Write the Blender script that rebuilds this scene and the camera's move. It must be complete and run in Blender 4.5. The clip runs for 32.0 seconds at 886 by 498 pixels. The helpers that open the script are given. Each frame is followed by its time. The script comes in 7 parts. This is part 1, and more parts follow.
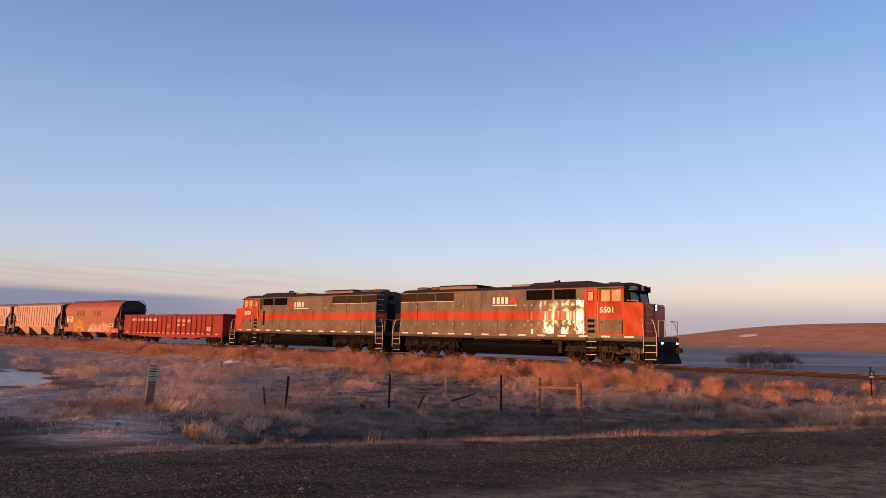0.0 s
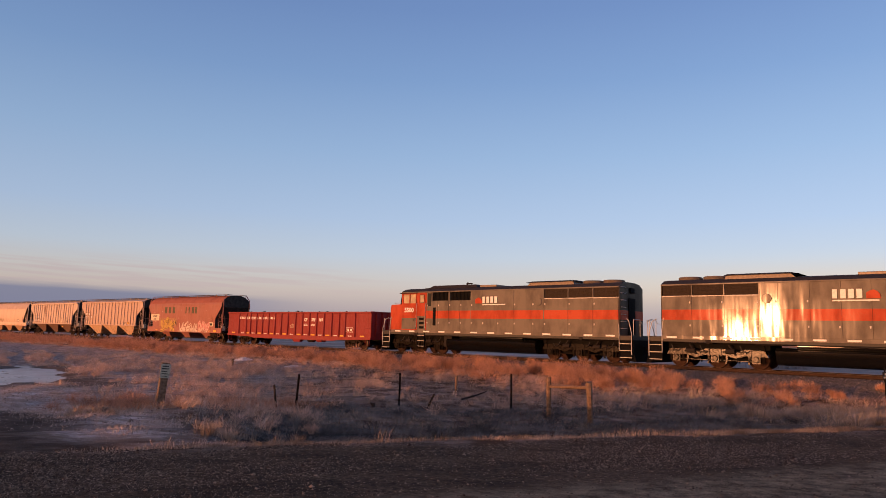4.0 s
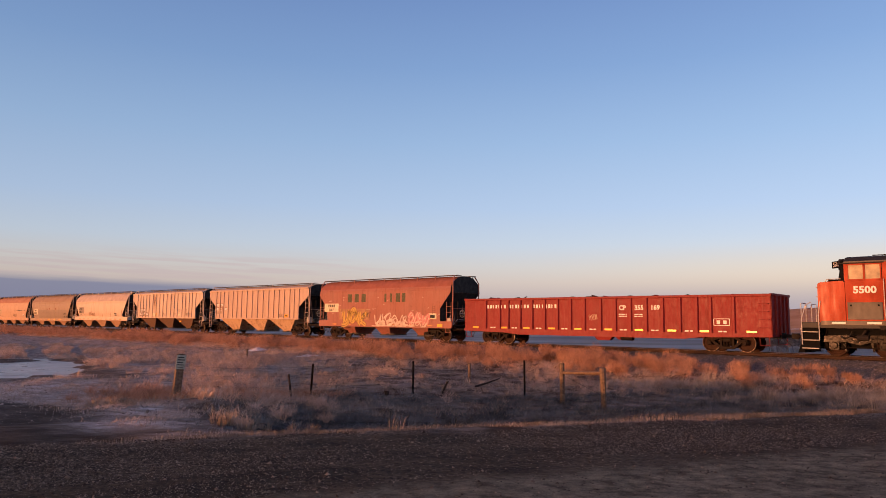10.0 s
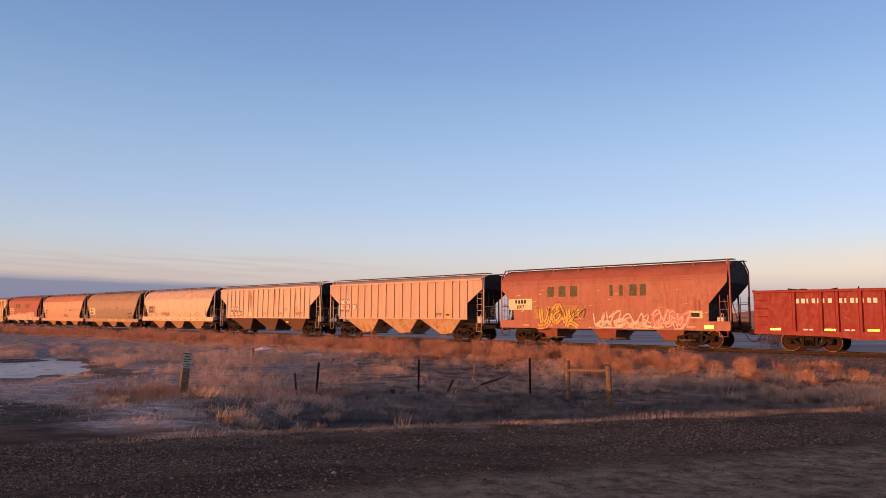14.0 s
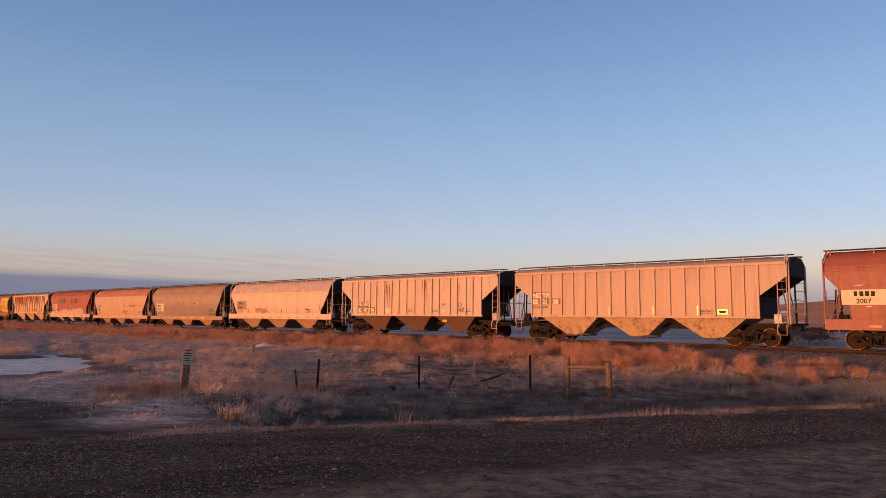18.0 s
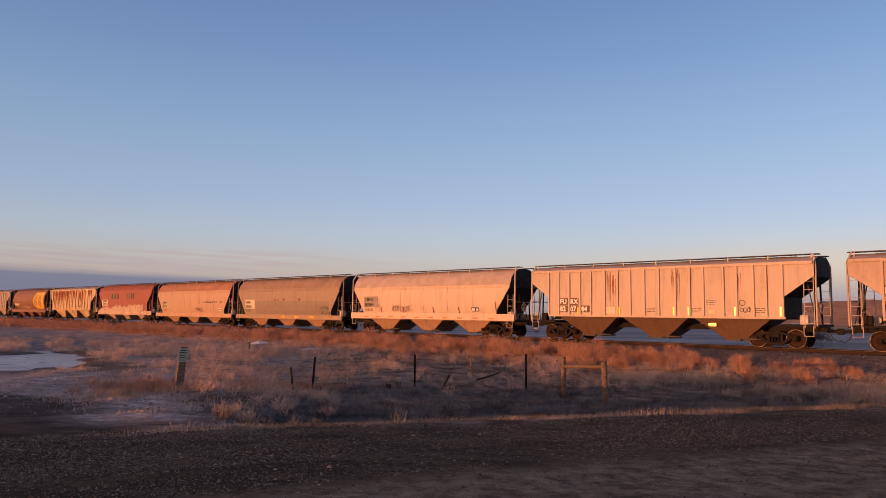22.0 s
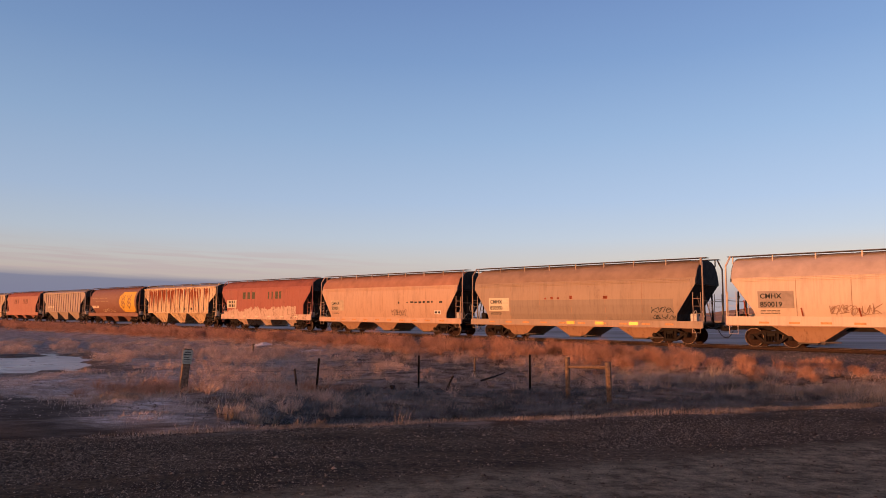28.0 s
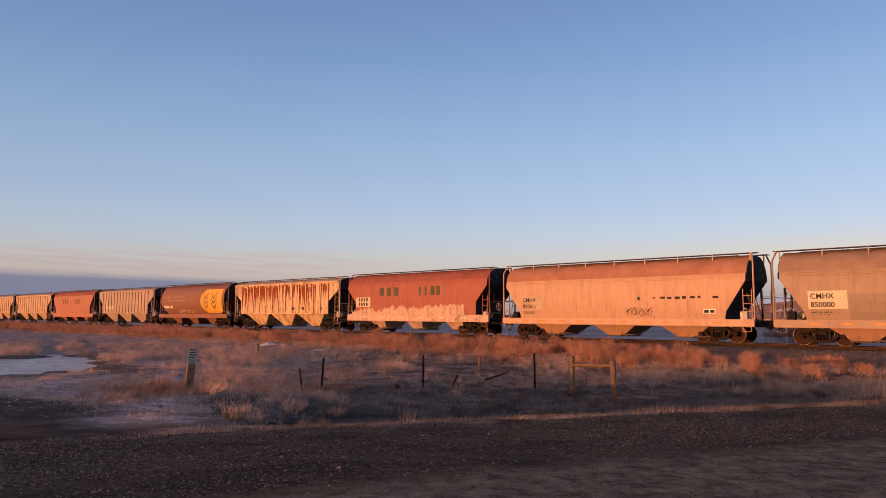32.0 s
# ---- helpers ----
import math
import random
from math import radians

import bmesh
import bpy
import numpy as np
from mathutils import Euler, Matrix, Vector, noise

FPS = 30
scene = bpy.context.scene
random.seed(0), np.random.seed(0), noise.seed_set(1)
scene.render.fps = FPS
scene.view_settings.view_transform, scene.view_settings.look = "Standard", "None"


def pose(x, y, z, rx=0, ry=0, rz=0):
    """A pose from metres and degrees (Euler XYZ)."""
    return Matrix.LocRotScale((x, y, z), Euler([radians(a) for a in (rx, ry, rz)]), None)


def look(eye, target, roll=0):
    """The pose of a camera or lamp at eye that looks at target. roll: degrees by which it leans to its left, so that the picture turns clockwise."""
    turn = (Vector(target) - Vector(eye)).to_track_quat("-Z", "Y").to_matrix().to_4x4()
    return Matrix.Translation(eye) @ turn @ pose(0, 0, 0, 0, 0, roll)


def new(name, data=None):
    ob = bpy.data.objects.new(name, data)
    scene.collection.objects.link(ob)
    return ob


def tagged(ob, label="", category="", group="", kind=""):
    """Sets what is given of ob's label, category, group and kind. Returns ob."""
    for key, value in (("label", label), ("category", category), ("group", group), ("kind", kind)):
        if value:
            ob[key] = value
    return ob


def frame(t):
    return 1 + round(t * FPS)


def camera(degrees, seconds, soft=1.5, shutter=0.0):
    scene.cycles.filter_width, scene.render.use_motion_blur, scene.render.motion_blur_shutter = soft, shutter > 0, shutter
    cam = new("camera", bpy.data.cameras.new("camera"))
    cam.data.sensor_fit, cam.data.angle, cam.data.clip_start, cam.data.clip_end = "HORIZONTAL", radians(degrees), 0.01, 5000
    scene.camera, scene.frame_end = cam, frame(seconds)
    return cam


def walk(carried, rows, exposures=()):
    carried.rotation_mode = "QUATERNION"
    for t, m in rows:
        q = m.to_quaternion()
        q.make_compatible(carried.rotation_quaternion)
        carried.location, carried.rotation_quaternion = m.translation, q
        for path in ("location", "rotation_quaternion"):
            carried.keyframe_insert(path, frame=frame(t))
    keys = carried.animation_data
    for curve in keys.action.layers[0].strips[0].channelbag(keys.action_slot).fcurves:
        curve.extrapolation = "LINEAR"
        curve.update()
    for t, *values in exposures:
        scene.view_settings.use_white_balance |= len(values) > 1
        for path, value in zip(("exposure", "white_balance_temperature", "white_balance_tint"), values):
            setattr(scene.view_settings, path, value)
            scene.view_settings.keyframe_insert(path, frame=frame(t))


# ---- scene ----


# ---------- camera ----------
EYE = (0.0, 0.0, 1.36)


def view(yaw, up, lean):
    return pose(*EYE, 90 + up, 0, yaw) @ pose(0, 0, 0, 0, 0, lean)


TURNS = [
    (0, -2.05, 7.30, 1.26), (0.5, -1.88, 7.26, 1.23), (1, -1.76, 7.26, 1.25), (1.5, -1.56, 7.30, 1.31), (2, -1.47, 7.40, 1.37),
    (2.5, -1.37, 7.40, 1.43), (3, -1.34, 7.41, 1.45), (3.5, -1.29, 7.35, 1.48), (5.5, -0.74, 6.62, 1.35), (6, -0.67, 6.63, 1.32),
    (6.5, -0.67, 6.43, 1.17), (7, -0.66, 6.42, 0.95), (7.5, -0.59, 6.41, 0.88), (8, -0.56, 6.42, 0.80), (8.5, -0.48, 6.45, 0.78),
    (9, -0.32, 6.40, 0.74), (9.5, -0.27, 6.25, 0.73), (10, -0.24, 6.13, 0.68), (10.5, -0.21, 6.17, 0.59), (11, -0.20, 6.15, 0.51),
    (11.5, -0.15, 6.13, 0.58), (12, -0.05, 6.01, 0.66), (12.5, -0.06, 5.87, 0.62), (13, 0.00, 5.88, 0.64), (13.5, 0.13, 5.93, 0.51),
    (14, 0.17, 5.98, 0.43), (14.5, 0.32, 6.02, 0.49), (16.5, 0.16, 5.90, 0.58), (17, 0.15, 5.94, 0.57), (17.5, 0.17, 5.89, 0.40),
    (18, 0.20, 5.71, 0.47), (18.5, 0.05, 5.66, 0.41), (19, -0.00, 5.72, 0.42), (19.5, 0.13, 5.70, 0.44), (20, 0.12, 5.71, 0.45),
    (20.5, 0.09, 5.53, 0.81), (21, 0.14, 5.38, 0.83), (21.5, -0.10, 5.42, 0.81), (22, -0.09, 5.59, 0.81), (22.5, -0.08, 5.70, 0.70),
    (23, -0.02, 5.70, 0.63), (23.5, 0.05, 5.59, 0.72), (24, 0.08, 5.49, 0.57), (24.5, 0.06, 5.56, 0.53), (25, -0.01, 5.63, 0.49),
    (25.5, 0.14, 5.57, 0.61), (27.5, 0.19, 5.59, 0.58), (28, 0.19, 5.66, 0.55), (28.5, 0.20, 5.68, 0.46), (29, 0.30, 5.74, 0.46),
    (29.5, 0.36, 5.68, 0.39), (30, 0.44, 5.48, 0.40), (30.5, 0.41, 5.40, 0.20), (31, 0.43, 5.45, 0.14), (31.5, 0.47, 5.57, 0.10),
    (32, 0.52, 5.58, 0.25),
]
EXPOSURES = [(0, 0.02), (1, -0.27), (2, -0.2), (3, -0.17), (6, -0.22), (8, -0.28), (9, -0.25), (10, -0.1), (11, -0.02), (13, 0.0), (16, -0.15), (19, -0.28), (22, -0.31), (25, -0.29), (28, -0.22), (29, -0.03), (31, -0.17), (32, -0.2)]
cam = camera(66.3, 32.0, soft=0.65)
walk(cam, [(t, view(a, b, c)) for t, a, b, c in TURNS], EXPOSURES)

# ---------- light ----------
SUN_UP, SUN_WAY = 1.15, Vector((-0.86, -0.50, 0.0)).normalized()   # degrees above the horizon; towards the sun


def lin(r, g, b):
    """A screen colour of 0 to 255 as linear light."""
    return tuple((c / 255 / 12.92) if c < 10.3 else ((c / 255 + 0.055) / 1.055) ** 2.4 for c in (r, g, b))


def sky_world():
    """A low-sun sky: clear blue down to a peach and mauve horizon, and a far bank of cloud in the north-west."""
    w = bpy.data.worlds.new("dawn_sky")
    w.use_nodes = True
    nt = w.node_tree
    nt.nodes.clear()
    N, L = nt.nodes.new, nt.links.new

    def maths(op, a, b=None, c=None):
        n = N("ShaderNodeMath")
        n.operation = op
        for i, v in enumerate((a, b, c)):
            if v is None:
                continue
            if isinstance(v, (int, float)):
                n.inputs[i].default_value = v
            else:
                L(v, n.inputs[i])
        return n.outputs[0]

    def step(v, lo, hi):
        n = N("ShaderNodeMapRange")
        n.interpolation_type = "SMOOTHSTEP"
        n.inputs["From Min"].default_value, n.inputs["From Max"].default_value = lo, hi
        L(v, n.inputs[0])
        return n.outputs[0]

    def mixed(f, a, b):
        n = N("ShaderNodeMix")
        n.data_type = "RGBA"
        L(f, n.inputs[0])
        for s, v in ((n.inputs[6], a), (n.inputs[7], b)):
            if isinstance(v, tuple):
                s.default_value = (*v, 1)
            else:
                L(v, s)
        return n.outputs[2]
    tc, sep = N("ShaderNodeTexCoord"), N("ShaderNodeSeparateXYZ")
    L(tc.outputs["Generated"], sep.inputs[0])
    x, y, z = sep.outputs
    up = maths("MULTIPLY", maths("ARCSINE", z), 57.2958)
    az = maths("MULTIPLY", maths("ARCTAN2", x, y), 57.2958)
    cr = N("ShaderNodeValToRGB")
    L(maths("DIVIDE", maths("ADD", up, 2.0), 92.0), cr.inputs[0])
    stops = [(-2, (150, 142, 155)), (0.3, (172, 160, 168)), (2.0, (196, 182, 184)), (3.3, (216, 202, 196)), (4.6, (216, 213, 213)), (6.4, (203, 216, 233)), (9.5, (184, 207, 239)),
             (14.9, (160, 191, 231)), (21, (134, 168, 217)), (26.5, (118, 150, 204)), (42, (92, 122, 180)), (90, (62, 90, 150))]
    while len(cr.color_ramp.elements) < len(stops):
        cr.color_ramp.elements.new(0.5)
    for e, (deg, c) in zip(cr.color_ramp.elements, stops):
        e.position, e.color = (deg + 2.0) / 92.0, (*lin(*c), 1)
    # warmer and lighter low down to the east
    warm = maths("MULTIPLY", step(az, 0, 34), maths("SUBTRACT", 1.0, step(up, 3.0, 7.5)))
    colour = mixed(maths("MULTIPLY", warm, 0.55), cr.outputs[0], lin(238, 216, 190))
    low = maths("MULTIPLY", step(az, 2, 26), maths("SUBTRACT", 1.0, step(up, 0.9, 4.2)))
    colour = mixed(maths("MULTIPLY", low, 0.8), colour, lin(164, 158, 174))
    # the cloud bank and the thin streaks above it
    comb, nz = N("ShaderNodeCombineXYZ"), N("ShaderNodeTexNoise")
    L(maths("MULTIPLY", az, 0.07), comb.inputs[0])
    L(maths("MULTIPLY", maths("ADD", up, maths("MULTIPLY", az, 0.03)), 1.4), comb.inputs[1])
    nz.inputs["Scale"].default_value, nz.inputs["Detail"].default_value = 1.6, 5
    L(comb.outputs[0], nz.inputs["Vector"])
    west = maths("SUBTRACT", 1.0, step(az, -16, 2))
    streak = maths("MULTIPLY", maths("MULTIPLY", step(nz.outputs[0], 0.42, 0.62), west), maths("MULTIPLY", step(up, 2.6, 3.4), maths("SUBTRACT", 1.0, step(up, 4.3, 5.8))))
    colour = mixed(maths("MULTIPLY", streak, 0.55), colour, lin(210, 190, 194))
    top = maths("ADD", maths("MULTIPLY", az, -0.020), maths("ADD", 2.35, maths("MULTIPLY", maths("SUBTRACT", nz.outputs[0], 0.5), 0.7)))
    bank = maths("SUBTRACT", 1.0, step(maths("SUBTRACT", up, top), -0.35, 0.30))
    bank = maths("MULTIPLY", bank, maths("SUBTRACT", 1.0, step(az, -22, -6)))
    colour = mixed(maths("MULTIPLY", bank, 0.88), colour, lin(134, 141, 172))
    # a little darker towards the sun's side of the north
    side = N("ShaderNodeVectorMath")
    side.operation = "SCALE"
    L(colour, side.inputs[0])
    L(maths("ADD", 1.0, maths("MULTIPLY", x, 0.22)), side.inputs["Scale"])
    colour = side.outputs[0]
    # the glow of the sunrise, behind the road
    near = N("ShaderNodeVectorMath")
    near.operation = "DOT_PRODUCT"
    L(tc.outputs["Generated"], near.inputs[0])
    near.inputs[1].default_value = SUN_WAY
    glow = maths("MULTIPLY", step(near.outputs["Value"], 0.10, 0.98), maths("SUBTRACT", 1.0, step(up, 4, 50)))
    colour = mixed(maths("MULTIPLY", glow, 0.8), colour, tuple(2.6 * c for c in lin(255, 180, 105)))
    # the clear-air scattering of the low sun on top of it
    sky = N("ShaderNodeTexSky")
    sky.sky_type, sky.sun_disc = "NISHITA", False
    sky.sun_elevation, sky.sun_rotation = radians(SUN_UP), math.atan2(SUN_WAY.x, SUN_WAY.y)
    one, two, both, out = N("ShaderNodeBackground"), N("ShaderNodeBackground"), N("ShaderNodeAddShader"), N("ShaderNodeOutputWorld")
    L(colour, one.inputs[0])
    one.inputs["Strength"].default_value = 0.97
    L(sky.outputs[0], two.inputs[0])
    two.inputs["Strength"].default_value = 0.02
    L(one.outputs[0], both.inputs[0])
    L(two.outputs[0], both.inputs[1])
    L(both.outputs[0], out.inputs[0])
    scene.world = w


sky_world()
sun_data = bpy.data.lights.new("sun", "SUN")
sun_data.energy, sun_data.angle, sun_data.color = 4.9, radians(0.53), (1.0, 0.385, 0.155)
sun = new("sun", sun_data)
sun.matrix_world = look((0, 0, 0), -(SUN_WAY * math.cos(radians(SUN_UP)) + Vector((0, 0, math.sin(radians(SUN_UP))))))

# ---------- the railway's line ----------
D0, HEAD, BEND = 50.0, radians(-42.262), -1.3206e-4
SPEEDS = [(0, 4.739), (4, 4.615), (8, 4.617), (12, 4.604), (16, 4.768), (20, 4.751), (24, 4.890), (28, 4.816), (32, 4.696)]


def gone(t):
    """Metres that the train has gone by t seconds."""
    d = 0.0
    for (a, u), (b, v) in zip(SPEEDS, SPEEDS[1:]):
        if t <= a:
            break
        e = min(t, b)
        ve = u + (v - u) * (e - a) / (b - a)
        d += (u + ve) / 2 * (e - a)
    return d


def on_line(s, side=0.0):
    """x, y and heading at s metres along the line; side: metres towards the road."""
    h = HEAD + BEND * s
    x, y = (math.sin(h) - math.sin(HEAD)) / BEND, D0 - (math.cos(h) - math.cos(HEAD)) / BEND
    return x + side * math.sin(h), y - side * math.cos(h), h


# ---------- materials ----------
def material(name):
    m = bpy.data.materials.new(name)
    m.use_nodes = True
    nt = m.node_tree
    return m, nt, nt.nodes["Principled BSDF"], nt.nodes.new, nt.links.new


def noise_node(nt, scale, detail=4.0, stretch=(1, 1, 1), rough=0.55, coords="Object"):
    tc, mp, nz = (nt.nodes.new("ShaderNode" + k) for k in ("TexCoord", "Mapping", "TexNoise"))
    mp.inputs["Scale"].default_value = stretch
    nz.inputs["Scale"].default_value, nz.inputs["Detail"].default_value, nz.inputs["Roughness"].default_value = scale, detail, rough
    nt.links.new(tc.outputs[coords], mp.inputs[0])
    nt.links.new(mp.outputs[0], nz.inputs["Vector"])
    return nz.outputs["Fac"]


def ramp(nt, fac, lo, hi, a=0.0, b=1.0):
    r = nt.nodes.new("ShaderNodeMapRange")
    r.inputs["From Min"].default_value, r.inputs["From Max"].default_value = lo, hi
    r.inputs["To Min"].default_value, r.inputs["To Max"].default_value = a, b
    nt.links.new(fac, r.inputs[0])
    return r.outputs[0]


def blend(nt, fac, a, b):
    """A mix of two colours (tuples or sockets) by a factor."""
    mx = nt.nodes.new("ShaderNodeMix")
    mx.data_type = "RGBA"
    for sock, v in ((mx.inputs[6], a), (mx.inputs[7], b)):
        if isinstance(v, tuple):
            sock.default_value = (*v, 1)
        else:
            nt.links.new(v, sock)
    if isinstance(fac, float):
        mx.inputs[0].default_value = fac
    else:
        nt.links.new(fac, mx.inputs[0])
    return mx.outputs[2]


def relief(nt, bsdf, height, strength, distance):
    b = nt.nodes.new("ShaderNodeBump")
    b.inputs["Strength"].default_value, b.inputs["Distance"].default_value = strength, distance
    nt.links.new(height, b.inputs["Height"])
    nt.links.new(b.outputs[0], bsdf.inputs["Normal"])


RUST = (0.13, 0.042, 0.016)


def car_paint(name, base, rust=0.3, fade=0.25, rough=0.55, metal=0.0):
    """Weathered paint: cloudy fading, dirt that has run down in streaks, and patches of rust."""
    m, nt, bsdf, N, L = material(name)
    cloud = noise_node(nt, 0.55, 5)
    streak = noise_node(nt, 2.6, 5, (1.0, 1.0, 0.16))
    fleck = noise_node(nt, 7.0, 6, (1, 1, 0.6), 0.7)
    pale = tuple(min(1, c * 0.85 + 0.07) for c in base)
    dark = tuple(c * 0.55 for c in base)
    c = blend(nt, ramp(nt, cloud, 0.35, 0.7, 0, fade), base, pale)
    c = blend(nt, ramp(nt, streak, 0.5, 0.8, 0, 0.55), c, dark)
    run = noise_node(nt, 9.0, 5, (1.0, 1.0, 0.035), 0.65)
    c = blend(nt, ramp(nt, run, 0.52, 0.78, 0, 0.5), c, tuple(k * 0.6 for k in base))
    c = blend(nt, ramp(nt, run, 0.44, 0.26, 0, 0.35), c, pale)
    scuff = noise_node(nt, 3.2, 8, (1.0, 1.0, 0.8), 0.8)
    c = blend(nt, ramp(nt, scuff, 0.66, 0.74, 0, 0.5), c, pale)
    mul = N("ShaderNodeMath")
    mul.operation = "MULTIPLY"
    L(ramp(nt, fleck, 0.62 - rust * 0.3, 0.75 - rust * 0.2), mul.inputs[0])
    L(ramp(nt, streak, 0.42, 0.62), mul.inputs[1])
    c = blend(nt, ramp(nt, mul.outputs[0], 0, 1, 0, min(1.0, rust * 2.2)), c, RUST)
    L(c, bsdf.inputs["Base Color"])
    L(ramp(nt, fleck, 0.3, 0.7, rough - 0.1, min(1, rough + 0.2)), bsdf.inputs["Roughness"])
    bsdf.inputs["Metallic"].default_value = metal
    relief(nt, bsdf, cloud, 0.25, 0.02)
    return m


def plain(name, base, rough=0.7, metal=0.0, var=0.35, scale=9.0, bump=0.2):
    m, nt, bsdf, N, L = material(name)
    n = noise_node(nt, scale, 5)
    L(blend(nt, ramp(nt, n, 0.3, 0.72), tuple(c * (1 - var) for c in base), tuple(min(1, c * (1 + var)) for c in base)), bsdf.inputs["Base Color"])
    bsdf.inputs["Roughness"].default_value, bsdf.inputs["Metallic"].default_value = rough, metal
    if rough >= 0.7:
        bsdf.inputs["Specular IOR Level"].default_value = 0.18
    relief(nt, bsdf, n, bump, 0.01)
    return m


M = {
    "black": plain("black_steel", (0.014, 0.013, 0.013), 0.6),
    "under": plain("grimy_underframe", (0.020, 0.016, 0.014), 0.8),
    "truckframe": plain("rusty_cast_steel", (0.019, 0.0125, 0.0095), 0.8),
    "wheel": plain("rusty_wheel_steel", (0.036, 0.017, 0.011), 0.75, 0.0),
    "tread": plain("polished_tread", (0.22, 0.17, 0.13), 0.4, 0.8, 0.2),
    # near-black, so that shade on the hopper ends is in the colour
    "darksteel": plain("shade_dark_steel", (0.030, 0.026, 0.024), 0.8, 0, 0.5, 4),
    # dimness of roofs under a grazing sun, coloured into their sheets
    "roofdull": plain("sun_grazed_grey_roof", (0.50, 0.385, 0.31), 0.9, 0, 0.15, 1.5),
    "walk": plain("dull_grating", (0.10, 0.082, 0.07), 0.8),
    "grey_rail": plain("pale_grab_iron_paint", (0.5, 0.47, 0.43), 0.5),
    "white": plain("white_lettering", (0.78, 0.76, 0.72), 0.6, 0, 0.12),
    "ink": plain("dark_lettering", (0.03, 0.035, 0.03), 0.7, 0, 0.2),
    "green_ink": plain("dull_green_lettering", (0.10, 0.10, 0.06), 0.75, 0, 0.3),
    "cream": plain("cream_patch_paint", (0.66, 0.56, 0.40), 0.6, 0, 0.15),
    "tie": plain("weathered_tie_wood", (0.06, 0.047, 0.038), 0.9, 0, 0.45, 6, 0.6),
    "rail": plain("rusty_rail_steel", (0.038, 0.020, 0.013), 0.75, 0.0),
    "railhead": plain("worn_rail_head", (0.30, 0.24, 0.20), 0.45, 0.8, 0.15),
    "post": plain("weathered_post_wood", (0.175, 0.115, 0.078), 0.9, 0, 0.5, 14, 0.8),
    "tpost": plain("dark_steel_post", (0.007, 0.006, 0.006), 0.95),
    "wire": plain("rusty_wire", (0.04, 0.03, 0.026), 0.8, 0.0),
}


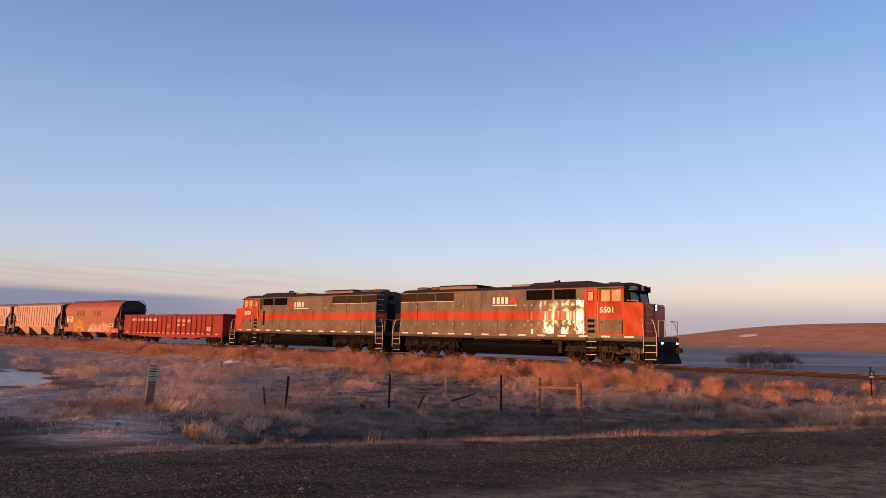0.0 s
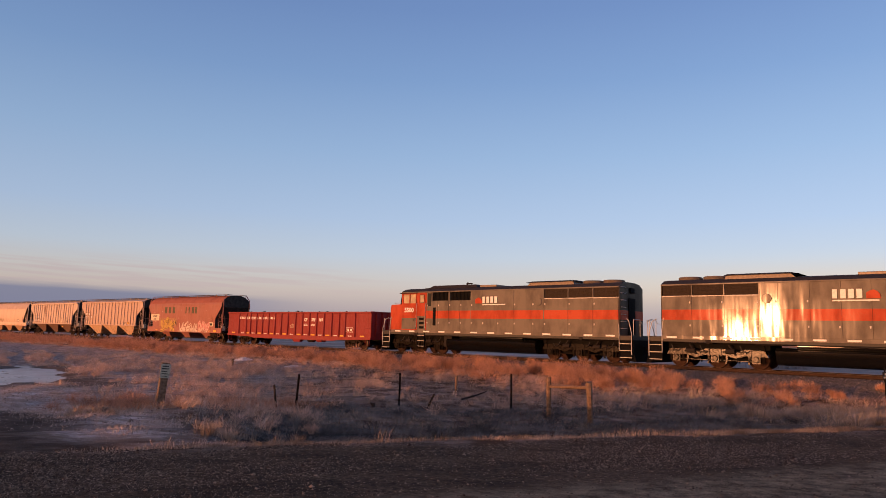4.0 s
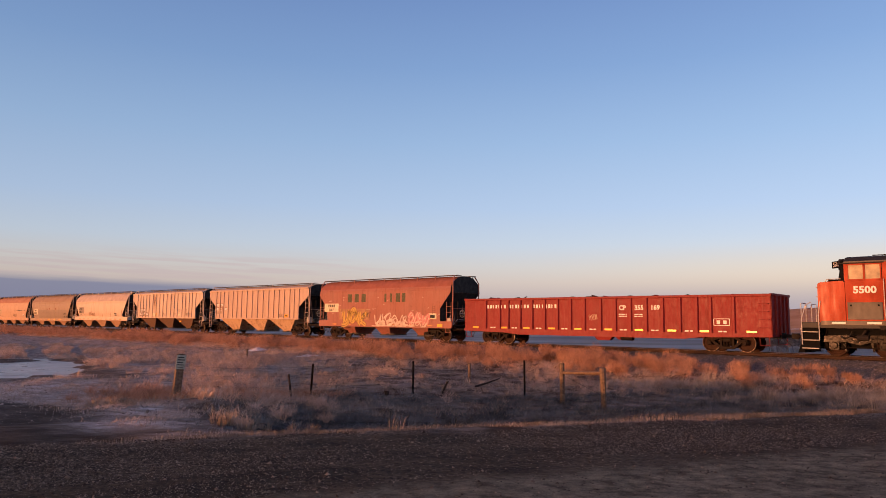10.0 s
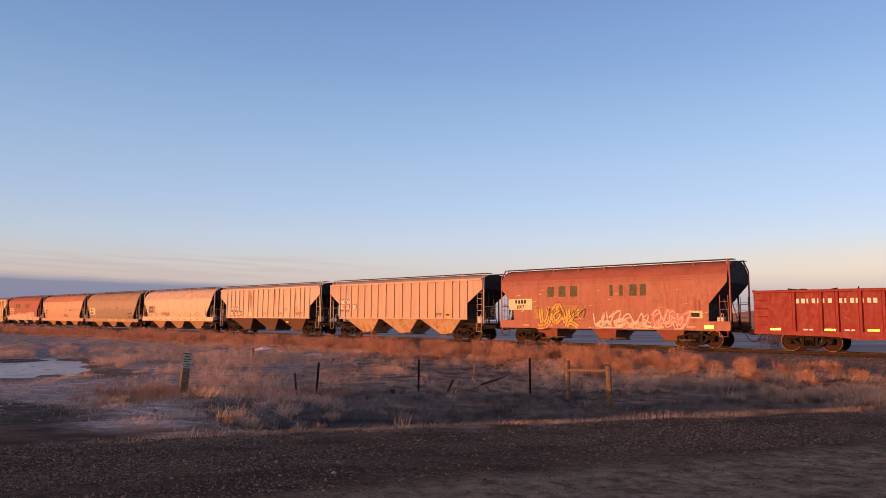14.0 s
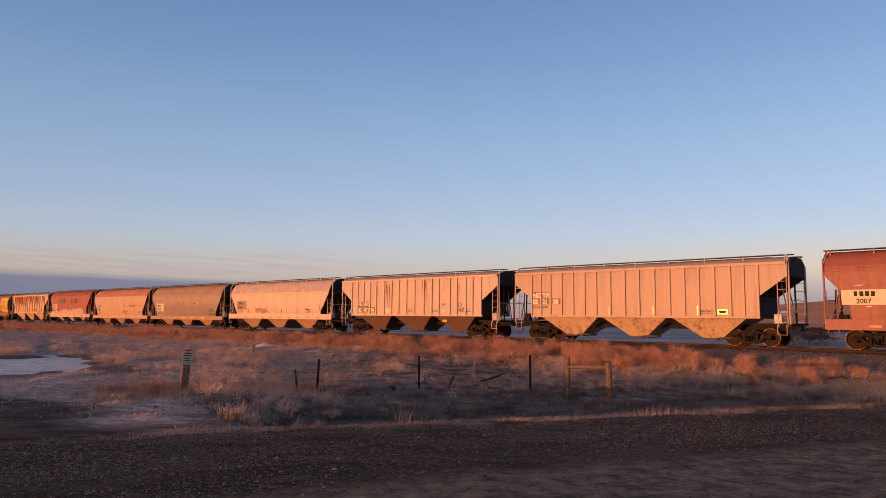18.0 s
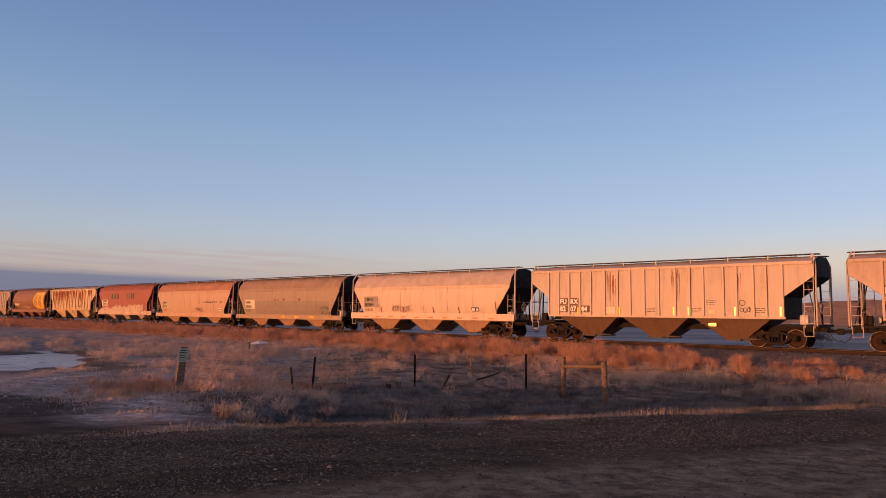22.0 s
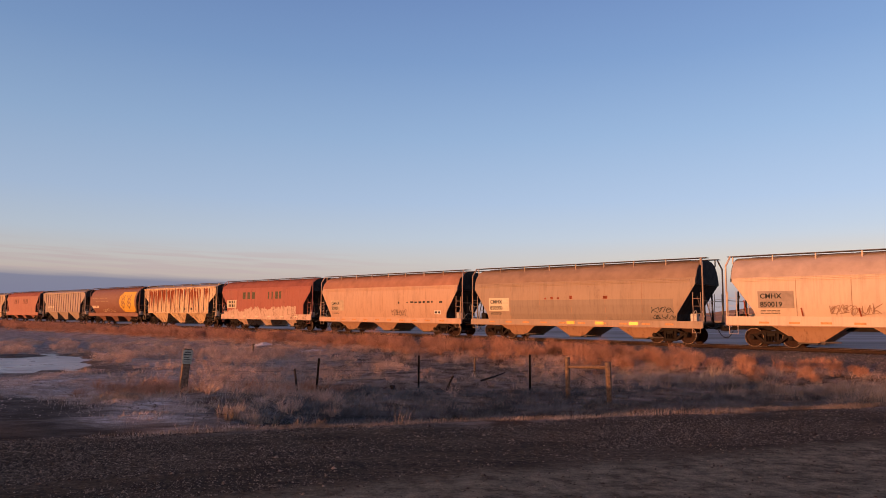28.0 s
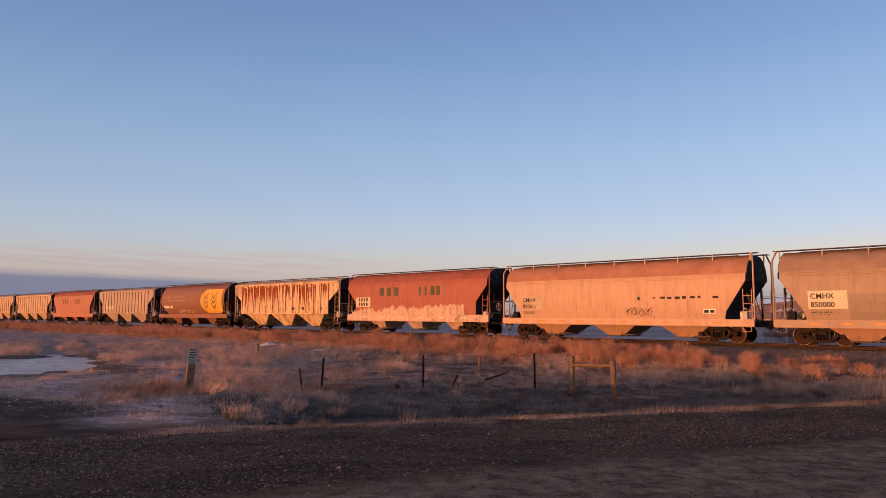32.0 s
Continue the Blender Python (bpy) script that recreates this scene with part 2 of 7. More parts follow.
# ---------- shape builder ----------
class Shape:
    """Collects corners and faces for one mesh."""

    def __init__(self):
        self.v, self.f = [], []

    def add(self, v, f):
        n = len(self.v)
        self.v += [tuple(p) for p in v]
        self.f += [tuple(i + n for i in q) for q in f]
        return self

    def box(self, x0, x1, y0, y1, z0, z1, b=0.0):
        if b <= 0:
            return self.add([(x, y, z) for x in (x0, x1) for y in (y0, y1) for z in (z0, z1)],
                            [(0, 1, 3, 2), (4, 6, 7, 5), (0, 4, 5, 1), (2, 3, 7, 6), (0, 2, 6, 4), (1, 5, 7, 3)])
        # chamfered along x
        prof = [(y0 + b, z0), (y1 - b, z0), (y1, z0 + b), (y1, z1 - b), (y1 - b, z1), (y0 + b, z1), (y0, z1 - b), (y0, z0 + b)]
        return self.prism_x(prof, x0, x1)

    def prism_x(self, prof, x0, x1):
        """A profile in (y, z) pulled along x."""
        n = len(prof)
        return self.add([(x0, *p) for p in prof] + [(x1, *p) for p in prof],
                        [tuple(range(n))[::-1], tuple(range(n, 2 * n))] + [(i, (i + 1) % n, n + (i + 1) % n, n + i) for i in range(n)])

    def prism_y(self, prof, y0, y1):
        """A profile in (x, z) pulled along y."""
        n = len(prof)
        return self.add([(p[0], y0, p[1]) for p in prof] + [(p[0], y1, p[1]) for p in prof],
                        [tuple(range(n)), tuple(range(n, 2 * n))[::-1]] + [((i + 1) % n, i, n + i, n + (i + 1) % n) for i in range(n)])

    def taper(self, a, za, b, zb):
        """Between rectangle a = (x0, x1, y0, y1) at height za and b at zb."""
        (p, q, r, s), (t, u, v, w) = a, b
        return self.add([(p, r, za), (q, r, za), (q, s, za), (p, s, za), (t, v, zb), (u, v, zb), (u, w, zb), (t, w, zb)],
                        [(0, 1, 2, 3), (7, 6, 5, 4), (1, 0, 4, 5), (2, 1, 5, 6), (3, 2, 6, 7), (0, 3, 7, 4)])

    def rod(self, a, b, r, n=6, r2=None):
        """A round bar from a to b."""
        a, b = Vector(a), Vector(b)
        q = (b - a).to_track_quat("Z", "Y")
        r2 = r if r2 is None else r2
        ring = [q @ Vector((math.cos(2 * math.pi * i / n), math.sin(2 * math.pi * i / n), 0)) for i in range(n)]
        return self.add([a + c * r for c in ring] + [b + c * r2 for c in ring],
                        [tuple(range(n))[::-1], tuple(range(n, 2 * n))] + [(i, (i + 1) % n, n + (i + 1) % n, n + i) for i in range(n)])

    def pipe(self, pts, r, n=6):
        """A round bar bent along a line of points."""
        pts = [Vector(p) for p in pts]
        v, up = [], None
        for i, p in enumerate(pts):
            d = (pts[min(i + 1, len(pts) - 1)] - pts[max(i - 1, 0)]).normalized()
            if up is None:
                up = d.orthogonal().normalized()
            up = (up - d * up.dot(d)).normalized()
            side = d.cross(up)
            v += [p + (up * math.cos(2 * math.pi * k / n) + side * math.sin(2 * math.pi * k / n)) * r for k in range(n)]
        m = len(pts)
        f = [tuple(range(n))[::-1], tuple(range((m - 1) * n, m * n))]
        f += [(i * n + k, i * n + (k + 1) % n, (i + 1) * n + (k + 1) % n, (i + 1) * n + k) for i in range(m - 1) for k in range(n)]
        return self.add(v, f)

    def turned(self, prof, n=20, axis="y", centre=(0, 0, 0)):
        """A profile of (radius, along) turned round an axis."""
        cx, cy, cz = centre
        v, f, k = [], [], len(prof)
        for i in range(n):
            a = 2 * math.pi * i / n
            c, s = math.cos(a), math.sin(a)
            for r, h in prof:
                v.append((cx + r * c, cy + h, cz + r * s) if axis == "y" else ((cx + r * c, cy + r * s, cz + h) if axis == "z" else (cx + h, cy + r * c, cz + r * s)))
        for i in range(n):
            j = (i + 1) % n
            f += [(i * k + m, i * k + m + 1, j * k + m + 1, j * k + m) for m in range(k - 1)]
        return self.add(v, f)

    def mesh(self, name, mat, smooth=False):
        me = bpy.data.meshes.new(name)
        me.from_pydata(self.v, [], self.f)
        me.materials.append(mat)
        bm = bmesh.new()
        bm.from_mesh(me)
        bmesh.ops.recalc_face_normals(bm, faces=bm.faces)
        bm.to_mesh(me)
        bm.free()
        if smooth:
            me.shade_smooth()
            me.set_sharp_from_angle(angle=radians(35))
        return me


def part(name, shape, mat, parent, label="", smooth=False, at=None):
    """Links one mesh under a thing or a part. shape: a Shape or a mesh."""
    me = shape.mesh(name, mat, smooth) if isinstance(shape, Shape) else shape
    ob = new(name, me)
    ob.parent = parent
    if at is not None:
        ob.matrix_basis = at
    if label:
        ob["label"] = label
    return ob


def thing(name, label, category, group="", at=None):
    ob = tagged(new(name), label, category, group)
    if at is not None:
        ob.matrix_basis = at
    return ob


def big_mesh(name, verts, faces, mat):
    """A mesh from arrays: verts (n, 3), faces (m, 3 or 4)."""
    me = bpy.data.meshes.new(name)
    n, k = faces.shape
    me.vertices.add(len(verts))
    me.vertices.foreach_set("co", np.ascontiguousarray(verts, dtype=np.float32).ravel())
    me.loops.add(n * k)
    me.loops.foreach_set("vertex_index", np.ascontiguousarray(faces, dtype=np.int32).ravel())
    me.polygons.add(n)
    me.polygons.foreach_set("loop_start", np.arange(0, n * k, k, dtype=np.int32))
    me.update(calc_edges=True)
    me.materials.append(mat)
    return me


# ---------- the lie of the land ----------
EDGE_A, EDGE_B = 10.75, 0.296        # far edge of the gravel road: y = A + B x
POOL = (-20.0, 33.2, 7.6, 6.7)       # centre and half widths of the frozen pool


def in_pool(x, y):
    """Above 0 inside the pool's ragged shore."""
    shore = -((x + 13.4) * 0.82 + (y - 28.6) * 0.572) / 2.5
    return np.minimum(1.0 - ((x - POOL[0]) / POOL[2]) ** 2 - ((y - POOL[1]) / POOL[3]) ** 2, shore) + 0.16 * wave(x, y, 0.9, 6) + 0.24 * wave(x, y, 2.6, 8) + 0.10 * wave(x, y, 4.6, 9)


def on_drive(x, y):
    """1 on the frosty driveway between road and pool."""
    return smooth((-(x + 2.2) - 0.687 * (y - 10.6) + 0.7 * wave(x, y, 0.8, 11) + 0.3 * wave(x, y, 2.5, 13)) / 1.5) * smooth((36 - y) / 5)


def on_trail(x, y):
    """1 in the two bare ruts of a farm trail that leads from the pool towards the railway."""
    along, across = -0.612 * (x + 22.6) + 0.791 * (y - 40.1), 0.791 * (x + 22.6) + 0.612 * (y - 40.1)
    across = across + 0.5 * wave(x, y, 0.35, 15) - 0.004 * along * along
    rut = np.maximum(smooth((0.75 - np.abs(across)) / 0.45), smooth((0.65 - np.abs(across - 2.7)) / 0.45))
    return rut * smooth((along + 3) / 4) * smooth((34 - along) / 6)


def past_road(x, y):
    return (y - EDGE_A - EDGE_B * x) / math.hypot(1, EDGE_B)


def off_track(x, y):
    """Metres from the line of the railway, positive on the road's side."""
    cx, cy = -math.sin(HEAD) / BEND, D0 + math.cos(HEAD) / BEND
    return np.hypot(x - cx, y - cy) - abs(1 / BEND) if BEND > 0 else abs(1 / BEND) - np.hypot(x - cx, y - cy)


def smooth(t):
    t = np.clip(t, 0, 1)
    return t * t * (3 - 2 * t)


def wave(x, y, k, seed):
    """Gentle smooth waves, -1 to 1."""
    rng = np.random.RandomState(seed)
    out = 0
    for i in range(6):
        a, ph, f = rng.uniform(0, 6.28), rng.uniform(0, 6.28), k * rng.uniform(0.6, 1.7)
        out = out + np.sin((x * math.cos(a) + y * math.sin(a)) * f + ph)
    return out / 3.0


def ground_z(x, y):
    x, y = np.asarray(x, float), np.asarray(y, float)
    u, w = past_road(x, y), off_track(x, y)
    drive = smooth((-x - 5.3 - 0.15 * y) / 5.0) * smooth((34 - y) / 10)
    z = -0.30 + 0.005 * wave(x, y, 0.9, 1) * (u < 0)
    ditch = -0.95 - 0.25 * smooth((u - 3) / 6) + 0.04 * wave(x, y, 0.5, 2) + 0.018 * wave(x, y, 1.9, 3)
    z = z + (ditch - z) * smooth(u / 3.2) * (1 - 0.80 * drive * smooth((16 - u) / 8))
    z = z + (-0.36 + 0.02 * wave(x, y, 2.0, 21) - z) * smooth((-x - 1.6 + 0.3 * wave(x, y, 1.5, 22)) / 2.6) * smooth((4.6 - u) / 2.2) * (u > 0)
    fill = smooth((-x - 2.6 - 0.10 * (y - 12) + 0.5 * wave(x, y, 0.9, 23)) / 2.6) * smooth((11.0 - u) / 3.5) * (u > 0)
    z = z + (np.maximum(z, -0.62 + 0.05 * wave(x, y, 1.6, 24)) - z) * fill
    flat = smooth((14 - np.hypot(x - POOL[0], y - POOL[1])) / 5)
    z = z + (-1.07 + 0.03 * wave(x, y, 1.4, 5) + 0.02 * wave(x, y, 3.1, 10) - z) * flat
    z = z - 0.22 * smooth(in_pool(x, y) / 0.4)
    # hummocks of the pasture and clods of the driveway
    rough = smooth((u - 9) / 4) * smooth((w - 5.5) / 3) * (1 - flat)
    z = z + rough * (0.075 * wave(x, y, 1.0, 16) + 0.06 * wave(x, y, 2.3, 17) + 0.025 * wave(x, y, 4.4, 18)) - 0.10 * on_trail(x, y)
    z = z + on_drive(x, y) * smooth((u - 0.6) / 1.0) * (0.022 * wave(x, y, 1.5, 19) + 0.018 * wave(x, y, 3.6, 20)) * (1 - smooth((in_pool(x, y) + 0.5) / 0.3))
    z = z - 0.16 * smooth((x + 3.0) / 5) * smooth((19 - x) / 6) * smooth((u - 3.5) / 4) * smooth((w - 4.6) / 2.5)
    near = smooth((9 - w - 1.9 * smooth((x + 4) / 4)) / (4.0 - 1.2 * smooth((x + 4) / 4))) * (w > 0)
    z = z + (-0.88 + 0.05 * wave(x, y, 0.8, 4) - z) * near * smooth(u / 8)
    bank = np.clip((np.abs(w) - 1.75) / 1.7, 0, 1)
    z = np.where((np.abs(w) < 3.45) & (u > 2), -0.19 + (-0.88 + 0.19) * bank, z)
    field = -0.88 - 0.9 * smooth((-w - 3.45) / 8)
    z = np.where(w < -3.45, field, z)
    r, az = np.hypot(x, y), np.degrees(np.arctan2(x, y))
    hill = smooth((az - 11) / 22) * smooth((105 - az) / 30)
    z = z + hill * smooth((r - 330) / 130) * (14.4 + 1.5 * wave(x, y, 0.006, 7)) * (w < 0)
    return z


def land():
    def axis(lo, hi, fine, grow):
        a = [0.0]
        step = fine
        while a[-1] < hi:
            if a[-1] > 60:
                step *= grow
            a.append(a[-1] + step)
        b = [0.0]
        step = fine
        while b[-1] > lo:
            if b[-1] < -70:
                step *= grow
            b.append(b[-1] - step)
        return np.array(b[:0:-1] + a)
    xs, ys = axis(-4200, 4200, 0.46, 1.12), axis(-3000, 4200, 0.46, 1.12)
    X, Y = np.meshgrid(xs, ys)
    Z = ground_z(X, Y)
    n, k = X.shape
    idx = np.arange(n * k).reshape(n, k)
    F = np.stack([idx[:-1, :-1], idx[:-1, 1:], idx[1:, 1:], idx[1:, :-1]], -1).reshape(-1, 4)
    me = big_mesh("ground", np.stack([X, Y, Z], -1).reshape(-1, 3), F, M["ground"])
    me.shade_smooth()
    return tagged(new("ground", me), "frosty brown prairie with dirt road and frozen puddle", "ground", kind="structure")


def ground_material():
    m, nt, bsdf, N, L = material("prairie_ground")

    def mask(name):
        a = N("ShaderNodeAttribute")
        a.attribute_name = name
        return a.outputs["Fac"]
    big, mid, fine = noise_node(nt, 0.12, 5), noise_node(nt, 1.3, 6), noise_node(nt, 16, 5)
    soil = blend(nt, ramp(nt, mid, 0.35, 0.65), (0.075, 0.044, 0.028), (0.20, 0.125, 0.08))
    rut = noise_node(nt, 1.5, 8, (0.7, 1.2, 1), 0.72)
    frost = blend(nt, ramp(nt, fine, 0.3, 0.7), (0.56, 0.45, 0.385), (0.88, 0.73, 0.64))
    crust = noise_node(nt, 2.4, 9, (0.55, 1.5, 1), 0.78)
    frost = blend(nt, ramp(nt, crust, 0.44, 0.54), (0.34, 0.25, 0.20), frost)
    frost = blend(nt, ramp(nt, rut, 0.36, 0.50), (0.40, 0.31, 0.26), frost)
    grassy = blend(nt, ramp(nt, mid, 0.42, 0.64, 0, 0.36), soil, frost)
    grit = noise_node(nt, 70, 4, (1, 1, 1), 0.7)
    road = blend(nt, ramp(nt, fine, 0.35, 0.7), (0.060, 0.042, 0.026), (0.185, 0.128, 0.078))
    road = blend(nt, ramp(nt, grit, 0.58, 0.70, 0, 0.65), road, (0.25, 0.185, 0.13))
    road = blend(nt, ramp(nt, noise_node(nt, 1.1, 6, (0.6, 1.6, 1), 0.65), 0.42, 0.60, 0, 0.6), road, (0.026, 0.019, 0.0125))
    band = noise_node(nt, 4.5, 7, (0.9, 1.1, 1), 0.75)
    track = blend(nt, ramp(nt, band, 0.38, 0.64), (0.098, 0.075, 0.046), (0.335, 0.262, 0.168))
    track = blend(nt, ramp(nt, grit, 0.50, 0.64, 0, 0.6), track, (0.05, 0.034, 0.021))
    mud = blend(nt, ramp(nt, rut, 0.44, 0.66), (0.030, 0.021, 0.014), (0.105, 0.076, 0.055))
    rock = blend(nt, ramp(nt, fine, 0.35, 0.65), (0.05, 0.042, 0.038), (0.24, 0.21, 0.195))
    strip = noise_node(nt, 0.05, 5, (0.3, 1.6, 1), 0.6)
    far = blend(nt, ramp(nt, strip, 0.36, 0.62), (0.20, 0.165, 0.14), (0.42, 0.365, 0.33))
    hill = blend(nt, ramp(nt, big, 0.35, 0.65), (0.43, 0.195, 0.09), (0.53, 0.265, 0.135))
    c = grassy
    # the near-black tone of the ditch floor puts its shade into the colour
    for name, col in (("ditch_shade", (0.024, 0.023, 0.020)), ("trail", (0.07, 0.046, 0.034)), ("far_field", far), ("hill", hill), ("frosty", frost), ("wet", mud), ("ballast_bed", rock), ("road", road), ("tyre_track", track)):
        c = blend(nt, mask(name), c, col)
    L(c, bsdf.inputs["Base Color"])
    bsdf.inputs["Roughness"].default_value = 0.95
    bsdf.inputs["Specular IOR Level"].default_value = 0.08
    add, sharp = N("ShaderNodeMath"), N("ShaderNodeMath")
    L(fine, add.inputs[0])
    L(mid, add.inputs[1])
    sharp.operation = "MULTIPLY_ADD"
    L(grit, sharp.inputs[0])
    sharp.inputs[1].default_value = 0.35
    L(add.outputs[0], sharp.inputs[2])
    relief(nt, bsdf, sharp.outputs[0], 0.9, 0.06)
    return m


def ground_masks(ob):
    me = ob.data
    co = np.empty(len(me.vertices) * 3, dtype=np.float32)
    me.vertices.foreach_get("co", co)
    x, y, z = co.reshape(-1, 3).T.astype(float)
    u, w = past_road(x, y), off_track(x, y)
    r, az = np.hypot(x, y), np.degrees(np.arctan2(x, y))
    wob = 0.8 * wave(x, y, 0.8, 11)
    side = (-10.1 * (x + 4.5) - 8.1 * (y - 9.9)) / 12.95
    masks = {
        "road": smooth((0.2 - u + 0.25 * wave(x, y, 1.5, 12)) / 0.6),
        "ballast_bed": (np.abs(w) < 3.6) * (u > 2) * 1.0,
        "ditch_shade": smooth((u - 0.3) / 0.5) * smooth((9 - u) / 3) * (w > 5) * (1 - on_drive(x, y)) * smooth((x + 6) / 3),
        "trail": on_trail(x, y) * 0.9,
        "far_field": smooth((-w - 5) / 3),
        "hill": smooth((r - 300) / 40) * smooth((az - 6) / 6) * (w < 0),
        "frosty": on_drive(x, y) * smooth((u - 0.5 + 0.5 * wob) / 1.2) * 0.95 + 0.45 * smooth((-x - 5) / 4) * smooth((u - 8) / 3) * (w > 6) * (1 - on_drive(x, y)),
        "wet": smooth((side + 0.9 + wob) / 1.3) * smooth((u + 0.2) / 0.6) * smooth((18.5 - y + wob) / 3) * 0.9 + smooth((in_pool(x, y) + 0.5) / 0.3) * 0.7,
        "tyre_track": smooth((-u - 3.3 + 0.13 * x + 0.12 * wave(x, y, 1.2, 14)) / 0.35),
    }
    for name, val in masks.items():
        a = me.attributes.new(name, "FLOAT", "POINT")
        a.data.foreach_set("value", np.clip(val, 0, 1).astype(np.float32))


M["ground"] = ground_material()
ground = land()
ground_masks(ground)


# ---------- railway track ----------
def swept(prof, s0, s1, step, side):
    """A profile in (across, up) swept along the line."""
    ss = np.arange(s0, s1 + 0.01, step)
    v = []
    for s in ss:
        for a, z in prof:
            x, y, _ = on_line(float(s), side + a)
            v.append((x, y, z))
    k, n = len(prof), len(ss)
    f = [(i * k + j, i * k + (j + 1) % k, (i + 1) * k + (j + 1) % k, (i + 1) * k + j) for i in range(n - 1) for j in range(k)]
    sh = Shape()
    return sh.add(v, f)


RAIL_PROFILE = [(-0.075, -0.172), (0.075, -0.172), (0.075, -0.158), (0.012, -0.14), (0.012, -0.045), (0.036, -0.035), (0.036, -0.004),
                (-0.036, -0.004), (-0.036, -0.035), (-0.012, -0.045), (-0.012, -0.14), (-0.075, -0.158)]
TIE_STEP = 0.54


def railway():
    track = tagged(new("railway_track"), "single railway track of rusty rails on wooden ties", "railway track", kind="structure")
    for side in (-0.755, 0.755):
        r = part("rail", swept(RAIL_PROFILE, -420, 140, 7.0, side), M["rail"], track)
        part("rail_head", swept([(-0.034, -0.006), (0.034, -0.006), (0.032, 0.0), (-0.032, 0.0)], -420, 140, 7.0, side), M["railhead"], r, "polished steel running surface")
    rng = random.Random(5)
    tie = Shape().box(-0.115, 0.115, -1.28, 1.28, -0.36, -0.176, 0.0).mesh("tie", M["tie"])
    rest = Shape()
    n0, n1 = int(-420 / TIE_STEP), int(140 / TIE_STEP)
    for i in range(n0, n1):
        s = i * TIE_STEP + rng.uniform(-0.03, 0.03)
        x, y, h = on_line(s, rng.uniform(-0.05, 0.05))
        m = pose(x, y, rng.uniform(-0.012, 0.0), 0, 0, math.degrees(h) + rng.uniform(-1.5, 1.5))
        if -78 < s < 82:
            part("tie", tie, None, track, at=m)
        else:
            rest.add([m @ Vector(v.co) for v in tie.vertices], [tuple(p.vertices) for p in tie.polygons])
    part("far_ties", rest, M["tie"], track)["kind"] = "stuff"


railway()


# ---------- running gear shared by the wagons ----------
WHEEL_R = 0.457
TRAIN = []          # (car, its middle along the train, turned round)
AXLES = []          # (wheelset, its place on its parent, radius)


def wheel_shape(r=WHEEL_R):
    prof = [(0.06, -0.09), (0.12, -0.09), (0.13, -0.045), (r - 0.09, -0.03), (r - 0.075, -0.066), (r - 0.004, -0.066), (r, -0.05), (r + 0.004, 0.03),
            (r + 0.028, 0.045), (r + 0.028, 0.07), (r - 0.07, 0.07), (r - 0.09, 0.02), (0.13, 0.02), (0.12, 0.07), (0.06, 0.07)]
    return Shape().turned(prof, 28)


def wheelset_meshes(r):
    w = wheel_shape(r).mesh("wheel", M["wheel"], True)
    t = Shape().turned([(r - 0.014, -0.070), (r - 0.004, -0.070), (r + 0.002, -0.066), (r + 0.004, -0.04), (r + 0.006, 0.02)], 28).mesh("rim", M["tread"], True)
    a = Shape().rod((0, -1.02, 0), (0, 1.02, 0), 0.075, 10)
    a.rod((0.05, -1.10, 0.0), (0.05, -1.0, 0.0), 0.02, 5)
    for k in range(3):      # bolts of the bearing cap
        c, s = math.cos(k * 2.094), math.sin(k * 2.094)
        a.rod((0.06 * c, -1.09, 0.06 * s), (0.06 * c, -1.0, 0.06 * s), 0.018, 5)
    return w, t, a.mesh("axle", M["wheel"], True)


CAR_SET, LOCO_SET = wheelset_meshes(WHEEL_R), wheelset_meshes(0.508)


def wheelset(parent, x, z, meshes, r):
    """An axle with two wheels; it turns as its car rolls."""
    wheel, rim, axle = meshes
    ob = part("wheelset", axle, None, parent, at=pose(x, 0, z))
    for side in (-1, 1):
        # both wheels and rims ride on the axle
        part("wheel", wheel, None, ob, at=pose(0, 0.76 * side, 0, 0, 0, 0 if side < 0 else 180))
        if r < 0.5:
            part("rim", rim, None, ob, "polished rim", at=pose(0, 0.76 * side, 0, 0, 0, 0 if side < 0 else 180))
    AXLES.append((ob, Vector((x, 0, z)), r))
    return ob


def side_frame_mesh():
    """A cast truck side frame, its openings left free."""
    s = Shape()
    y0, y1 = -0.07, 0.07
    s.prism_y([(-1.02, 0.50), (-0.98, 0.62), (-0.72, 0.64), (-0.36, 0.80), (0.36, 0.80), (0.72, 0.64), (0.98, 0.62), (1.02, 0.50), (0.78, 0.52), (0.34, 0.68), (-0.34, 0.68), (-0.78, 0.52)], y0, y1)
    s.prism_y([(-0.80, 0.52), (-0.70, 0.60), (-0.28, 0.27), (0.28, 0.27), (0.70, 0.60), (0.80, 0.52), (0.34, 0.14), (-0.34, 0.14)], y0, y1)
    for a in (-1, 1):
        s.prism_y([(a * 0.24, 0.25), (a * 0.36, 0.25), (a * 0.36, 0.72), (a * 0.24, 0.72)][::a], y0 - 0.01, y1)
        s.box(a * 0.889 - 0.13, a * 0.889 + 0.13, y0 - 0.02, y1, 0.38, 0.60)
        s.turned([(0.0, -0.09), (0.105, -0.09), (0.12, -0.05), (0.12, 0.02)], 12, "y", (a * 0.889, y0, 0.457))
    return s.mesh("side_frame", M["truckframe"])


def spring_mesh():
    prof = []
    for z in np.arange(0.29, 0.52, 0.045):
        prof += [(0.042, float(z)), (0.062, float(z) + 0.01), (0.062, float(z) + 0.022), (0.042, float(z) + 0.032)]
    return Shape().turned(prof, 8, "z").mesh("spring", M["truckframe"])


SIDE_FRAME, SPRING = side_frame_mesh(), spring_mesh()
BOLSTER = Shape().box(-0.2, 0.2, -1.12, 1.12, 0.52, 0.70, 0.03).mesh("bolster", M["under"])


